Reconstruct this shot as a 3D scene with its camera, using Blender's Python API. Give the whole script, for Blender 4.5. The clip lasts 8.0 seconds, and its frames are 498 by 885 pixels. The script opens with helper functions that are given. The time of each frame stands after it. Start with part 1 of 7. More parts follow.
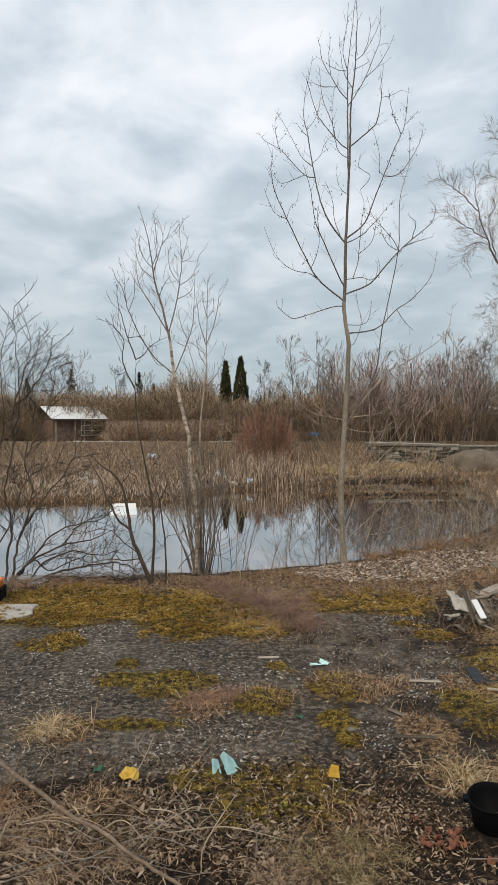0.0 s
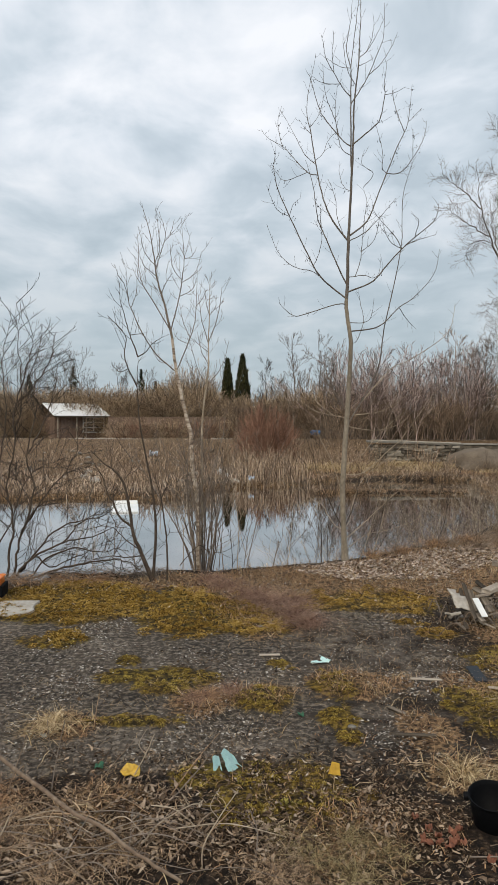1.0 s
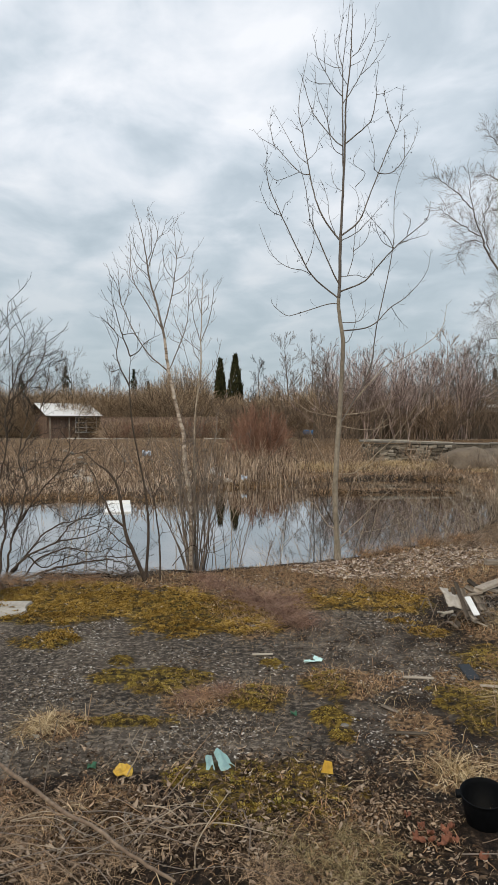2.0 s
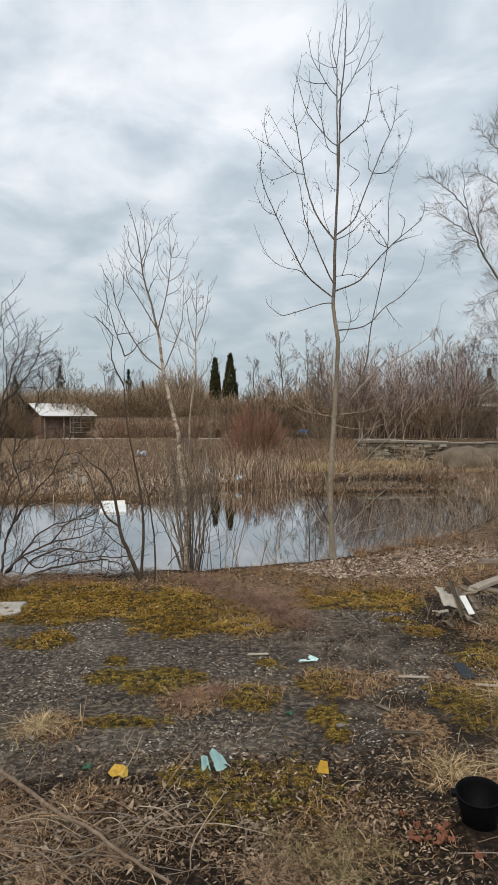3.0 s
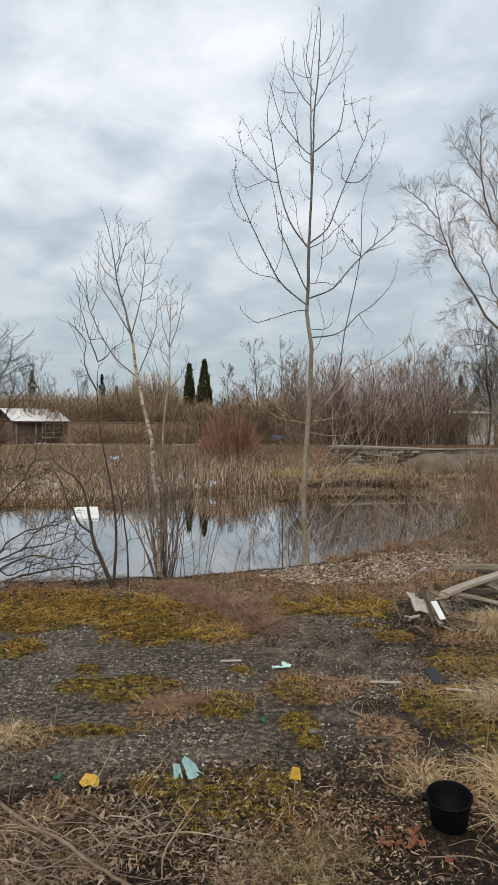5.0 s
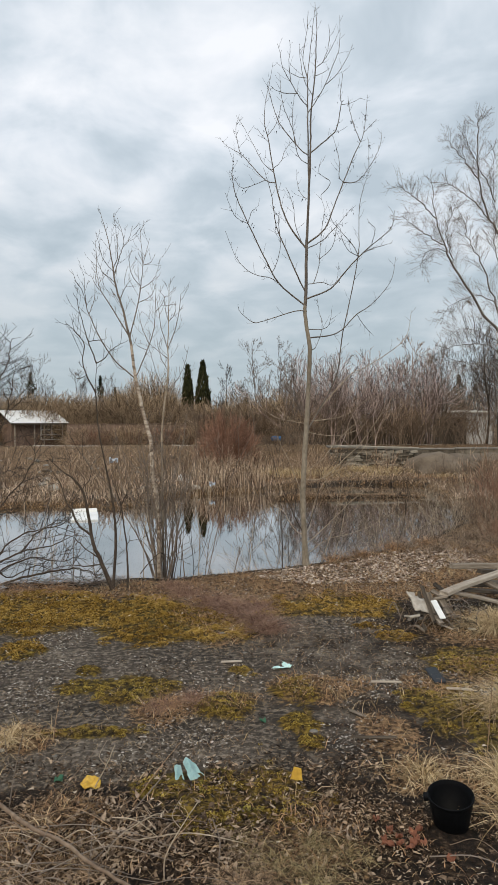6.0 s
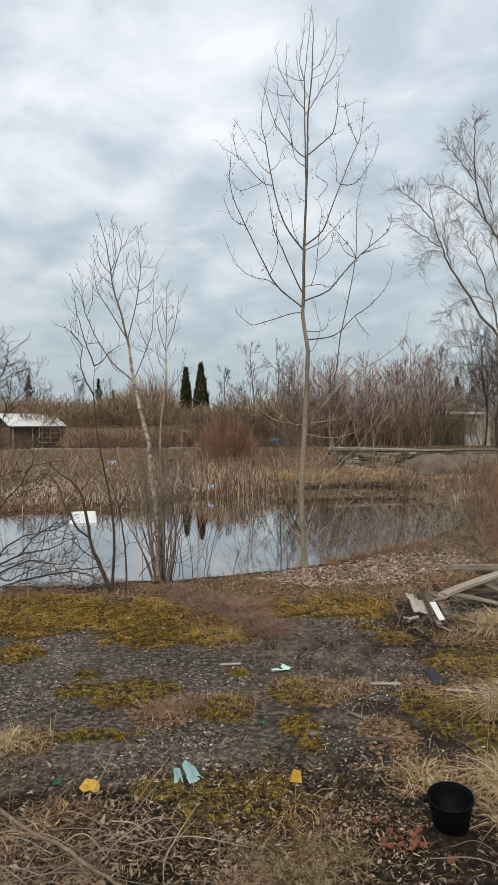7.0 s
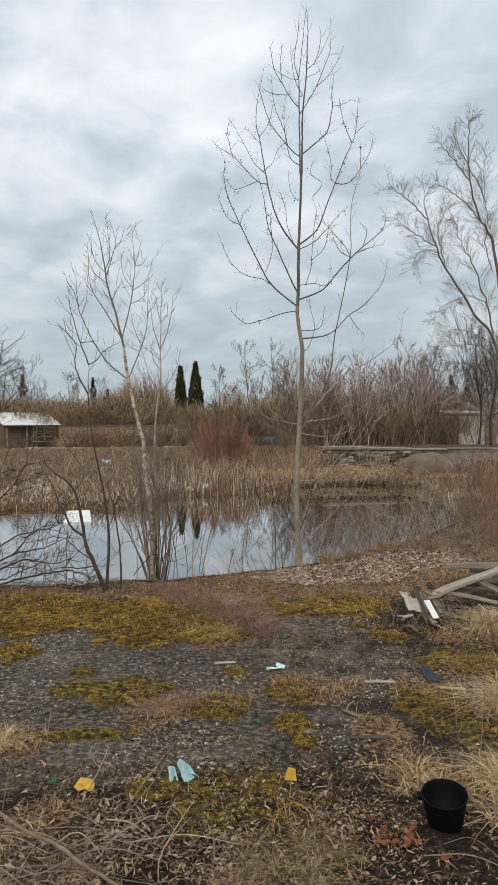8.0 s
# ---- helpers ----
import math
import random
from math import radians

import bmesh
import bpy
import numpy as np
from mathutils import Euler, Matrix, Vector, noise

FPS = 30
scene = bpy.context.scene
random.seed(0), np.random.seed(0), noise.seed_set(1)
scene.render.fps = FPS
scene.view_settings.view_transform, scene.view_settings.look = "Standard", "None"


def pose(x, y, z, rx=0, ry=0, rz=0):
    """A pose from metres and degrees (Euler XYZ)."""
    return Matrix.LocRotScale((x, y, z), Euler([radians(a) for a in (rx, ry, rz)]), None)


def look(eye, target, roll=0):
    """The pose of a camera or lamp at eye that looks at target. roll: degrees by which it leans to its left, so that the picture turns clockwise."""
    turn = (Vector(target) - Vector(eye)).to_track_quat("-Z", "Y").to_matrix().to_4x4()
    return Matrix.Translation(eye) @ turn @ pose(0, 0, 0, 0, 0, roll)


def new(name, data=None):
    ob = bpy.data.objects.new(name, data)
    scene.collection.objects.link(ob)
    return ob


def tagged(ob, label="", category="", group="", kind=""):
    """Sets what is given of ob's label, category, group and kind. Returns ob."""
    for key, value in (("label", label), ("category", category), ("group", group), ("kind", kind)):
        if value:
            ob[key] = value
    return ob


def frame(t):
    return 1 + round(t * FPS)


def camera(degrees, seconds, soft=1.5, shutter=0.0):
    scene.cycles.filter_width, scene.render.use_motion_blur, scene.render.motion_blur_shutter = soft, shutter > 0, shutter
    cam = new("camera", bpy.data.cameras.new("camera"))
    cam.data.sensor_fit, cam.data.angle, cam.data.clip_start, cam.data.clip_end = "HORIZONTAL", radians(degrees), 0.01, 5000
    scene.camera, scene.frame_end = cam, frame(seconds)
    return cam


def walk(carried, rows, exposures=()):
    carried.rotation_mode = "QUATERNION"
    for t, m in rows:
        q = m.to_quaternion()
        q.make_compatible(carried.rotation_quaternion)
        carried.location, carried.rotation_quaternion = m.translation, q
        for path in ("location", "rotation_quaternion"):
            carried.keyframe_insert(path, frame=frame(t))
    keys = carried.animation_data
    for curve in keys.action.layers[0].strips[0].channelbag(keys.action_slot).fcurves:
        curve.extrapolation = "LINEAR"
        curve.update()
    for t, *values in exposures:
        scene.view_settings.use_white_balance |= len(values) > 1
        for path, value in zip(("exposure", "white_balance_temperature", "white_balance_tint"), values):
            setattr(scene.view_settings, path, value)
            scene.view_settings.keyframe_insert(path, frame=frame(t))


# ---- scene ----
cam = camera(39.5, 8.0, 0.6)
# seconds, x, y, z, pitch, lean, turn: held in the hand, turning slowly to the right
PATH = [
    (0.0, 0.000, 0.000, 1.700, -1.82, 0.00, 0.00),
    (0.5, 0.001, -0.007, 1.701, -1.94, -0.07, 0.15),
    (1.0, -0.002, 0.000, 1.700, -2.02, -0.21, 0.14),
    (1.5, 0.001, -0.003, 1.699, -2.03, -0.21, -0.21),
    (3.0, 0.002, 0.004, 1.698, -2.06, -0.01, -0.86),
    (3.5, 0.004, 0.004, 1.701, -1.94, -0.10, -1.45),
    (4.0, 0.007, 0.004, 1.696, -1.87, -0.15, -2.04),
    (4.5, 0.006, 0.000, 1.700, -1.79, -0.19, -2.52),
    (5.0, 0.006, -0.005, 1.703, -1.57, -0.22, -2.99),
    (6.5, 0.003, -0.005, 1.702, -1.47, 0.25, -3.13),
    (7.0, 0.005, -0.003, 1.701, -1.33, 0.35, -3.24),
    (7.5, 0.006, -0.008, 1.701, -1.35, 0.37, -3.51),
    (8.0, 0.005, -0.006, 1.700, -1.42, 0.36, -3.68),
]
walk(cam, [(t, pose(x, y, z, 90 + p, r, w)) for t, x, y, z, p, r, w in PATH])
scene.view_settings.exposure = 0.0

# ---- light: a high overcast ----
SUN_UP, SUN_TURN = radians(38), radians(200)


def make_world():
    w = bpy.data.worlds.new("overcast")
    scene.world = w
    w.use_nodes = True
    nt = w.node_tree
    nt.nodes.clear()
    N, L = nt.nodes.new, nt.links.new

    def math_node(op, a, b=None, c=None):
        n = N("ShaderNodeMath")
        n.operation = op
        for i, v in enumerate((a, b, c)):
            if v is None:
                continue
            if isinstance(v, (int, float)):
                n.inputs[i].default_value = v
            else:
                L(v, n.inputs[i])
        return n.outputs[0]

    tc = N("ShaderNodeTexCoord")
    sep = N("ShaderNodeSeparateXYZ")
    L(tc.outputs["Generated"], sep.inputs[0])
    zz = math_node("MAXIMUM", sep.outputs[2], 0.0)
    den = math_node("ADD", zz, 0.16)
    u, v = math_node("DIVIDE", sep.outputs[0], den), math_node("DIVIDE", sep.outputs[1], den)
    uv = N("ShaderNodeCombineXYZ")
    L(u, uv.inputs[0]), L(v, uv.inputs[1])

    def cloud(scale, detail, rough, shift, dist=0.0, sx=1.0, sy=1.0):
        mp = N("ShaderNodeMapping")
        mp.inputs["Location"].default_value = shift
        mp.inputs["Scale"].default_value = (sx, sy, 1)
        L(uv.outputs[0], mp.inputs[0])
        n = N("ShaderNodeTexNoise")
        n.inputs["Scale"].default_value = scale
        n.inputs["Detail"].default_value = detail
        n.inputs["Roughness"].default_value = rough
        n.inputs["Distortion"].default_value = dist
        L(mp.outputs[0], n.inputs[0])
        return n.outputs[0]

    big = cloud(1.0, 3.0, 0.5, (SKY_SHIFT[0], SKY_SHIFT[1], 0.0), 0.25)
    fine = cloud(3.3, 5.0, 0.52, (3.2, 1.4, 0.0), 0.3, 1.0, 0.8)
    mix = math_node("ADD", math_node("MULTIPLY", big, 0.42), math_node("MULTIPLY", fine, 0.58))
    mix = math_node("ADD", mix, math_node("MULTIPLY", math_node("MAXIMUM", math_node("MINIMUM", u, 1.0), -1.0), -0.017))
    ramp = N("ShaderNodeValToRGB")
    L(mix, ramp.inputs[0])
    el = ramp.color_ramp.elements
    el[0].position, el[0].color = 0.40, (0.50, 0.580, 0.650, 1)
    el[1].position, el[1].color = 0.60, (0.92, 0.942, 0.985, 1)
    e = ramp.color_ramp.elements.new(0.465)
    e.color = (0.61, 0.685, 0.755, 1)
    e = ramp.color_ramp.elements.new(0.52)
    e.color = (0.745, 0.800, 0.865, 1)
    # the cloud base thickens towards the horizon
    low = N("ShaderNodeMapRange")
    L(zz, low.inputs[0])
    low.inputs[1].default_value, low.inputs[2].default_value = 0.06, 0.36
    low.inputs[3].default_value, low.inputs[4].default_value = 0.85, 0.0
    haze = N("ShaderNodeMix")
    haze.data_type = "RGBA"
    L(low.outputs[0], haze.inputs[0]), L(ramp.outputs[0], haze.inputs[6])
    haze.inputs[7].default_value = (0.392, 0.470, 0.512, 1)
    b1 = N("ShaderNodeBackground")
    b1.inputs[1].default_value = SKY_LIGHT
    L(haze.outputs[2], b1.inputs[0])
    sky = N("ShaderNodeTexSky")
    sky.sky_type = "NISHITA"
    sky.sun_disc = False
    sky.sun_elevation, sky.sun_rotation = SUN_UP, SUN_TURN
    b2 = N("ShaderNodeBackground")
    b2.inputs[1].default_value = 0.06
    L(sky.outputs[0], b2.inputs[0])
    ms = N("ShaderNodeMixShader")
    ms.inputs[0].default_value = 0.08
    L(b1.outputs[0], ms.inputs[1]), L(b2.outputs[0], ms.inputs[2])
    out = N("ShaderNodeOutputWorld")
    L(ms.outputs[0], out.inputs[0])


SKY_SHIFT, SKY_LIGHT = (0.12, 0.0), 1.1
make_world()
sun = new("sun", bpy.data.lights.new("sun", "SUN"))
sun.data.energy, sun.data.angle, sun.data.color = 1.70, radians(25), (1.0, 0.855, 0.63)
sun.matrix_world = look((0, 0, 0), (-math.sin(SUN_TURN) * math.cos(SUN_UP), -math.cos(SUN_TURN) * math.cos(SUN_UP), -math.sin(SUN_UP)))


# ---- materials ----
def mat(name, stops, scale=8.0, rough=0.85, bump=0.3, fine=60.0, metal=0.0, island=0.0, obj=0.0, stretch=(1, 1, 1), bump_dist=0.01, spec=0.3):
    """A weathered surface: a colour ramp over coarse and fine noise, with relief; island and obj vary single pieces."""
    m = bpy.data.materials.new(name)
    m.use_nodes = True
    nt = m.node_tree
    N, L = nt.nodes.new, nt.links.new
    bsdf = nt.nodes["Principled BSDF"]
    bsdf.inputs["Roughness"].default_value = rough
    bsdf.inputs["Metallic"].default_value = metal
    bsdf.inputs["Specular IOR Level"].default_value = spec
    tc = N("ShaderNodeTexCoord")
    mp = N("ShaderNodeMapping")
    mp.inputs["Scale"].default_value = stretch
    L(tc.outputs["Object"], mp.inputs[0])
    a, b = N("ShaderNodeTexNoise"), N("ShaderNodeTexNoise")
    a.inputs["Scale"].default_value, a.inputs["Detail"].default_value = scale, 4.0
    b.inputs["Scale"].default_value, b.inputs["Detail"].default_value = fine, 3.0
    L(mp.outputs[0], a.inputs[0]), L(mp.outputs[0], b.inputs[0])
    mix = N("ShaderNodeMath")
    mix.operation = "MULTIPLY_ADD"
    L(b.outputs[0], mix.inputs[0])
    mix.inputs[1].default_value = 0.45
    half = N("ShaderNodeMath")
    half.operation = "MULTIPLY"
    L(a.outputs[0], half.inputs[0])
    half.inputs[1].default_value = 0.55
    L(half.outputs[0], mix.inputs[2])
    value = mix.outputs[0]
    for amount, node, socket in ((island, "ShaderNodeNewGeometry", "Random Per Island"), (obj, "ShaderNodeObjectInfo", "Random")):
        if amount:
            g = N(node)
            s = N("ShaderNodeMath")
            s.operation = "SUBTRACT"
            L(g.outputs[socket], s.inputs[0])
            s.inputs[1].default_value = 0.5
            k = N("ShaderNodeMath")
            k.operation = "MULTIPLY_ADD"
            L(s.outputs[0], k.inputs[0])
            k.inputs[1].default_value = amount
            L(value, k.inputs[2])
            value = k.outputs[0]
    ramp = N("ShaderNodeValToRGB")
    L(value, ramp.inputs[0])
    el = ramp.color_ramp.elements
    n = len(stops)
    while len(el) < n:
        el.new(0.5)
    for i, c in enumerate(stops):
        el[i].position = 0.28 + 0.44 * i / max(1, n - 1)
        el[i].color = (*c, 1)
    L(ramp.outputs[0], bsdf.inputs["Base Color"])
    if bump:
        bp = N("ShaderNodeBump")
        bp.inputs["Strength"].default_value = bump
        bp.inputs["Distance"].default_value = bump_dist
        L(b.outputs[0], bp.inputs["Height"])
        L(bp.outputs[0], bsdf.inputs["Normal"])
    return m


def ground_material():
    """Worn asphalt, moss, dead grass and soil, laid out by the plan's own fields and broken up by noise."""
    m = bpy.data.materials.new("yard_ground")
    m.use_nodes = True
    nt = m.node_tree
    N, L = nt.nodes.new, nt.links.new
    bsdf = nt.nodes["Principled BSDF"]
    bsdf.inputs["Roughness"].default_value = 0.9
    bsdf.inputs["Specular IOR Level"].default_value = 0.25
    tc = N("ShaderNodeTexCoord")

    def noise(scale, detail=4.0, rough=0.55):
        n = N("ShaderNodeTexNoise")
        n.inputs["Scale"].default_value, n.inputs["Detail"].default_value, n.inputs["Roughness"].default_value = scale, detail, rough
        L(tc.outputs["Object"], n.inputs[0])
        return n.outputs[0]

    def ramp(value, *stops):
        r = N("ShaderNodeValToRGB")
        L(value, r.inputs[0])
        el = r.color_ramp.elements
        while len(el) < len(stops):
            el.new(0.5)
        for e, (p, c) in zip(el, stops):
            e.position, e.color = p, (*c, 1)
        return r.outputs[0]

    def mixc(fac, a, b):
        n = N("ShaderNodeMix")
        n.data_type = "RGBA"
        L(fac, n.inputs[0]), L(a, n.inputs[6]), L(b, n.inputs[7])
        return n.outputs[2]

    def mask(attr, n1, lo=0.44, hi=0.58, amount=1.7):
        a = N("ShaderNodeAttribute")
        a.attribute_name = attr
        s = N("ShaderNodeMath")
        s.operation = "SUBTRACT"
        L(n1, s.inputs[0])
        s.inputs[1].default_value = 0.5
        k = N("ShaderNodeMath")
        k.operation = "MULTIPLY_ADD"
        L(s.outputs[0], k.inputs[0])
        k.inputs[1].default_value = amount
        L(a.outputs["Fac"], k.inputs[2])
        r = N("ShaderNodeMapRange")
        r.interpolation_type = "SMOOTHSTEP"
        L(k.outputs[0], r.inputs[0])
        r.inputs[1].default_value, r.inputs[2].default_value = lo, hi
        return r.outputs[0]

    mid, small, tiny, wide = noise(5.0, 6, 0.62), noise(26.0, 6, 0.72), noise(170.0, 3), noise(1.1, 4, 0.6)
    asphalt = ramp(small, (0.40, (0.010, 0.0080, 0.0062)), (0.5, (0.070, 0.056, 0.043)), (0.60, (0.36, 0.298, 0.236)))
    crack = ramp(wide, (0.38, (0.034, 0.0275, 0.0215)), (0.52, (0.098, 0.079, 0.061)), (0.64, (0.218, 0.182, 0.146)))
    half = N("ShaderNodeValue")
    half.outputs[0].default_value = 0.45
    asphalt = mixc(half.outputs[0], asphalt, crack)
    # pale grit and lichen flecks on the asphalt
    vor = N("ShaderNodeTexVoronoi")
    vor.inputs["Scale"].default_value = 42.0
    L(tc.outputs["Object"], vor.inputs[0])
    fleck = N("ShaderNodeMapRange")
    L(vor.outputs["Distance"], fleck.inputs[0])
    fleck.inputs[1].default_value, fleck.inputs[2].default_value = 0.24, 0.12
    gate = N("ShaderNodeMath")
    gate.operation = "MULTIPLY"
    L(fleck.outputs[0], gate.inputs[0])
    L(ramp(mid, (0.42, (0, 0, 0)), (0.56, (0.95, 0.95, 0.95))), gate.inputs[1])
    pale = N("ShaderNodeRGB")
    pale.outputs[0].default_value = (0.31, 0.28, 0.245, 1)
    asphalt = mixc(gate.outputs[0], asphalt, pale.outputs[0])
    # Soil, dead grass and moss darkened to stand for shade between blades and leaves.
    soil = ramp(small, (0.40, (0.0052, 0.003325, 0.002125)), (0.54, (0.02496, 0.0152, 0.00935)), (0.68, (0.1144, 0.076, 0.0459)))
    dry = ramp(small, (0.40, (0.016, 0.0088, 0.0044)), (0.5, (0.115, 0.0686, 0.0338)), (0.64, (0.416, 0.2707, 0.1445)))
    moss = ramp(small, (0.40, (0.010, 0.0055, 0.0018)), (0.5, (0.078, 0.046, 0.007)), (0.66, (0.30, 0.190, 0.030)))
    mossg = ramp(small, (0.40, (0.007, 0.0050, 0.0015)), (0.5, (0.064, 0.043, 0.006)), (0.66, (0.26, 0.190, 0.030)))
    moss = mixc(ramp(wide, (0.42, (0, 0, 0)), (0.6, (1, 1, 1))), moss, mossg)
    both = N("ShaderNodeMix")
    both.data_type = "FLOAT"
    both.inputs[0].default_value = 0.45
    L(mid, both.inputs[2]), L(small, both.inputs[3])
    mid = both.outputs[0]
    col = mixc(mask("litter", mid), asphalt, soil)
    col = mixc(mask("dry", mid), col, dry)
    col = mixc(mask("moss", mid, 0.34, 0.56), col, moss)
    L(col, bsdf.inputs["Base Color"])
    add = N("ShaderNodeMath")
    add.operation = "ADD"
    L(small, add.inputs[0]), L(tiny, add.inputs[1])
    bp = N("ShaderNodeBump")
    bp.inputs["Strength"].default_value, bp.inputs["Distance"].default_value = 0.75, 0.02
    L(add.outputs[0], bp.inputs["Height"])
    L(bp.outputs[0], bsdf.inputs["Normal"])
    return m


def water_material():
    m = bpy.data.materials.new("pond_water")
    m.use_nodes = True
    nt = m.node_tree
    N, L = nt.nodes.new, nt.links.new
    b = nt.nodes["Principled BSDF"]
    b.inputs["Base Color"].default_value = (0.030, 0.022, 0.015, 1)
    b.inputs["Roughness"].default_value = 0.03
    b.inputs["IOR"].default_value = 1.5
    b.inputs["Coat Weight"].default_value, b.inputs["Coat Roughness"].default_value, b.inputs["Coat IOR"].default_value = 1.0, 0.02, 1.5
    tc = N("ShaderNodeTexCoord")
    n = N("ShaderNodeTexNoise")
    n.inputs["Scale"].default_value, n.inputs["Detail"].default_value = 3.5, 2.0
    L(tc.outputs["Object"], n.inputs[0])
    bp = N("ShaderNodeBump")
    bp.inputs["Strength"].default_value, bp.inputs["Distance"].default_value = 0.025, 0.02
    L(n.outputs[0], bp.inputs["Height"])
    L(bp.outputs[0], b.inputs["Normal"])
    return m


GROUND, WATER = ground_material(), water_material()
BARK_PALE = mat("smooth_grey_green_bark", [(0.12, 0.10, 0.076), (0.25, 0.213, 0.165), (0.38, 0.33, 0.265)], 6, 0.85, 0.4, 45, stretch=(1, 1, 0.5))
BARK_BIRCH = mat("birch_bark", [(0.030, 0.023, 0.019), (0.27, 0.205, 0.155), (0.56, 0.475, 0.39), (0.70, 0.63, 0.55)], 9, 0.8, 0.4, 22, stretch=(1, 1, 2.5))
BARK_DARK = mat("dark_bark", [(0.030, 0.022, 0.017), (0.070, 0.052, 0.040), (0.125, 0.098, 0.075)], 7, 0.9, 0.5, 50)
TWIG = mat("brown_twig", [(0.070, 0.047, 0.034), (0.175, 0.124, 0.088), (0.31, 0.235, 0.17)], 5, 0.85, 0.0, 30, island=0.35)
TWIG_DARK = mat("dark_twig", [(0.022, 0.017, 0.014), (0.055, 0.043, 0.034), (0.10, 0.08, 0.062)], 5, 0.85, 0.0, 30, island=0.3)
# Twig grey with backlight put in: darkened for wood seen against the sky.
TWIG_BACKLIT = mat("backlit_grey_twig", [(0.052, 0.043, 0.037), (0.130, 0.110, 0.095), (0.22, 0.192, 0.168)], 5, 0.85, 0.0, 30, island=0.3)
TWIG_GREY = mat("grey_twig", [(0.095, 0.075, 0.062), (0.185, 0.150, 0.125), (0.28, 0.235, 0.20)], 5, 0.85, 0.0, 30, island=0.3)
TWIG_PALE = mat("pale_tan_twig", [(0.15, 0.115, 0.082), (0.34, 0.275, 0.205), (0.52, 0.435, 0.335)], 5, 0.85, 0.0, 30, island=0.4)
TWIG_FAR = mat("far_brown_twig", [(0.105, 0.070, 0.047), (0.345, 0.243, 0.166), (0.58, 0.44, 0.32)], 2, 0.9, 0.0, 10, island=0.7)
TWIG_OCHRE = mat("ochre_brown_twig", [(0.085, 0.057, 0.036), (0.30, 0.212, 0.135), (0.54, 0.41, 0.275)], 2, 0.9, 0.0, 10, island=0.7)
TWIG_HEDGE = mat("hedge_grey_brown_twig", [(0.110, 0.078, 0.068), (0.36, 0.268, 0.240), (0.66, 0.53, 0.48)], 2, 0.9, 0.0, 10, island=0.7)
TWIG_RED = mat("red_brown_osier_twig", [(0.125, 0.064, 0.044), (0.29, 0.162, 0.112), (0.45, 0.275, 0.195)], 2, 0.85, 0.0, 10, island=0.3)
BUD = mat("dry_bud", [(0.012, 0.010, 0.010), (0.035, 0.027, 0.024)], 20, 0.9, 0.0)
REED = mat("dead_reed", [(0.060, 0.037, 0.026), (0.34, 0.238, 0.165), (0.66, 0.52, 0.39)], 2, 0.85, 0.0, 12, island=0.7)
WEED = mat("dead_weed", [(0.062, 0.042, 0.029), (0.22, 0.158, 0.112), (0.44, 0.335, 0.245)], 2, 0.9, 0.0, 12, island=0.7)
HAY = mat("grey_brown_hay", [(0.050, 0.030, 0.018), (0.255, 0.165, 0.100), (0.56, 0.395, 0.25)], 4, 0.85, 0.0, 30, island=0.6)
FAR_STRAW = mat("pale_far_straw", [(0.095, 0.064, 0.046), (0.48, 0.360, 0.265), (0.80, 0.65, 0.51)], 2, 0.9, 0.0, 12, island=0.8)
STRAW = mat("dry_straw", [(0.16, 0.105, 0.048), (0.46, 0.335, 0.18), (0.72, 0.57, 0.36)], 4, 0.8, 0.0, 30, island=0.5)
STRAW_OLIVE = mat("olive_straw", [(0.060, 0.042, 0.018), (0.20, 0.150, 0.070), (0.42, 0.335, 0.18)], 4, 0.85, 0.0, 30, island=0.6)
HERB = mat("red_brown_dry_herb", [(0.075, 0.036, 0.024), (0.23, 0.128, 0.088), (0.42, 0.275, 0.200)], 4, 0.85, 0.0, 30, island=0.6)
THATCH = mat("brown_olive_thatch", [(0.018, 0.010, 0.004), (0.125, 0.076, 0.031), (0.52, 0.375, 0.215)], 3, 0.9, 0.0, 20, island=0.9)
GRASS_DULL = mat("dead_grass", [(0.100, 0.051, 0.027), (0.32, 0.182, 0.096), (0.56, 0.355, 0.195)], 4, 0.85, 0.0, 30, island=0.5)
MOSS = mat("golden_moss", [(0.052, 0.028, 0.007), (0.215, 0.125, 0.020), (0.38, 0.242, 0.044), (0.58, 0.42, 0.14)], 1.4, 0.95, 0.0, 14, island=0.45)
MOSS_GREEN = mat("olive_moss", [(0.034, 0.020, 0.004), (0.165, 0.107, 0.015), (0.34, 0.240, 0.038), (0.54, 0.425, 0.11)], 2.2, 0.95, 0.0, 14, island=0.45)
MOSS_LEAFY = mat("leafy_green_moss", [(0.030, 0.024, 0.006), (0.115, 0.092, 0.018), (0.235, 0.195, 0.040), (0.40, 0.35, 0.10)], 2.2, 0.95, 0.0, 14, island=0.6)
LEAF_PALE = mat("bleached_leaf", [(0.052, 0.034, 0.022), (0.165, 0.117, 0.079), (0.33, 0.258, 0.190), (0.58, 0.50, 0.405)], 6, 0.8, 0.0, 40, island=0.55)
LEAF_GREY = mat("silvery_leaf", [(0.065, 0.044, 0.033), (0.24, 0.180, 0.142), (0.45, 0.37, 0.31), (0.66, 0.58, 0.51)], 6, 0.8, 0.0, 40, island=0.55)
LEAF_MID = mat("grey_brown_leaf", [(0.018, 0.011, 0.006), (0.078, 0.050, 0.030), (0.19, 0.130, 0.084), (0.43, 0.325, 0.228)], 6, 0.85, 0.0, 40, island=0.55)
LICHEN = mat("pale_grit", [(0.08, 0.066, 0.053), (0.19, 0.163, 0.136), (0.36, 0.325, 0.285), (0.62, 0.58, 0.53)], 6, 0.9, 0.0, 40, island=0.6)
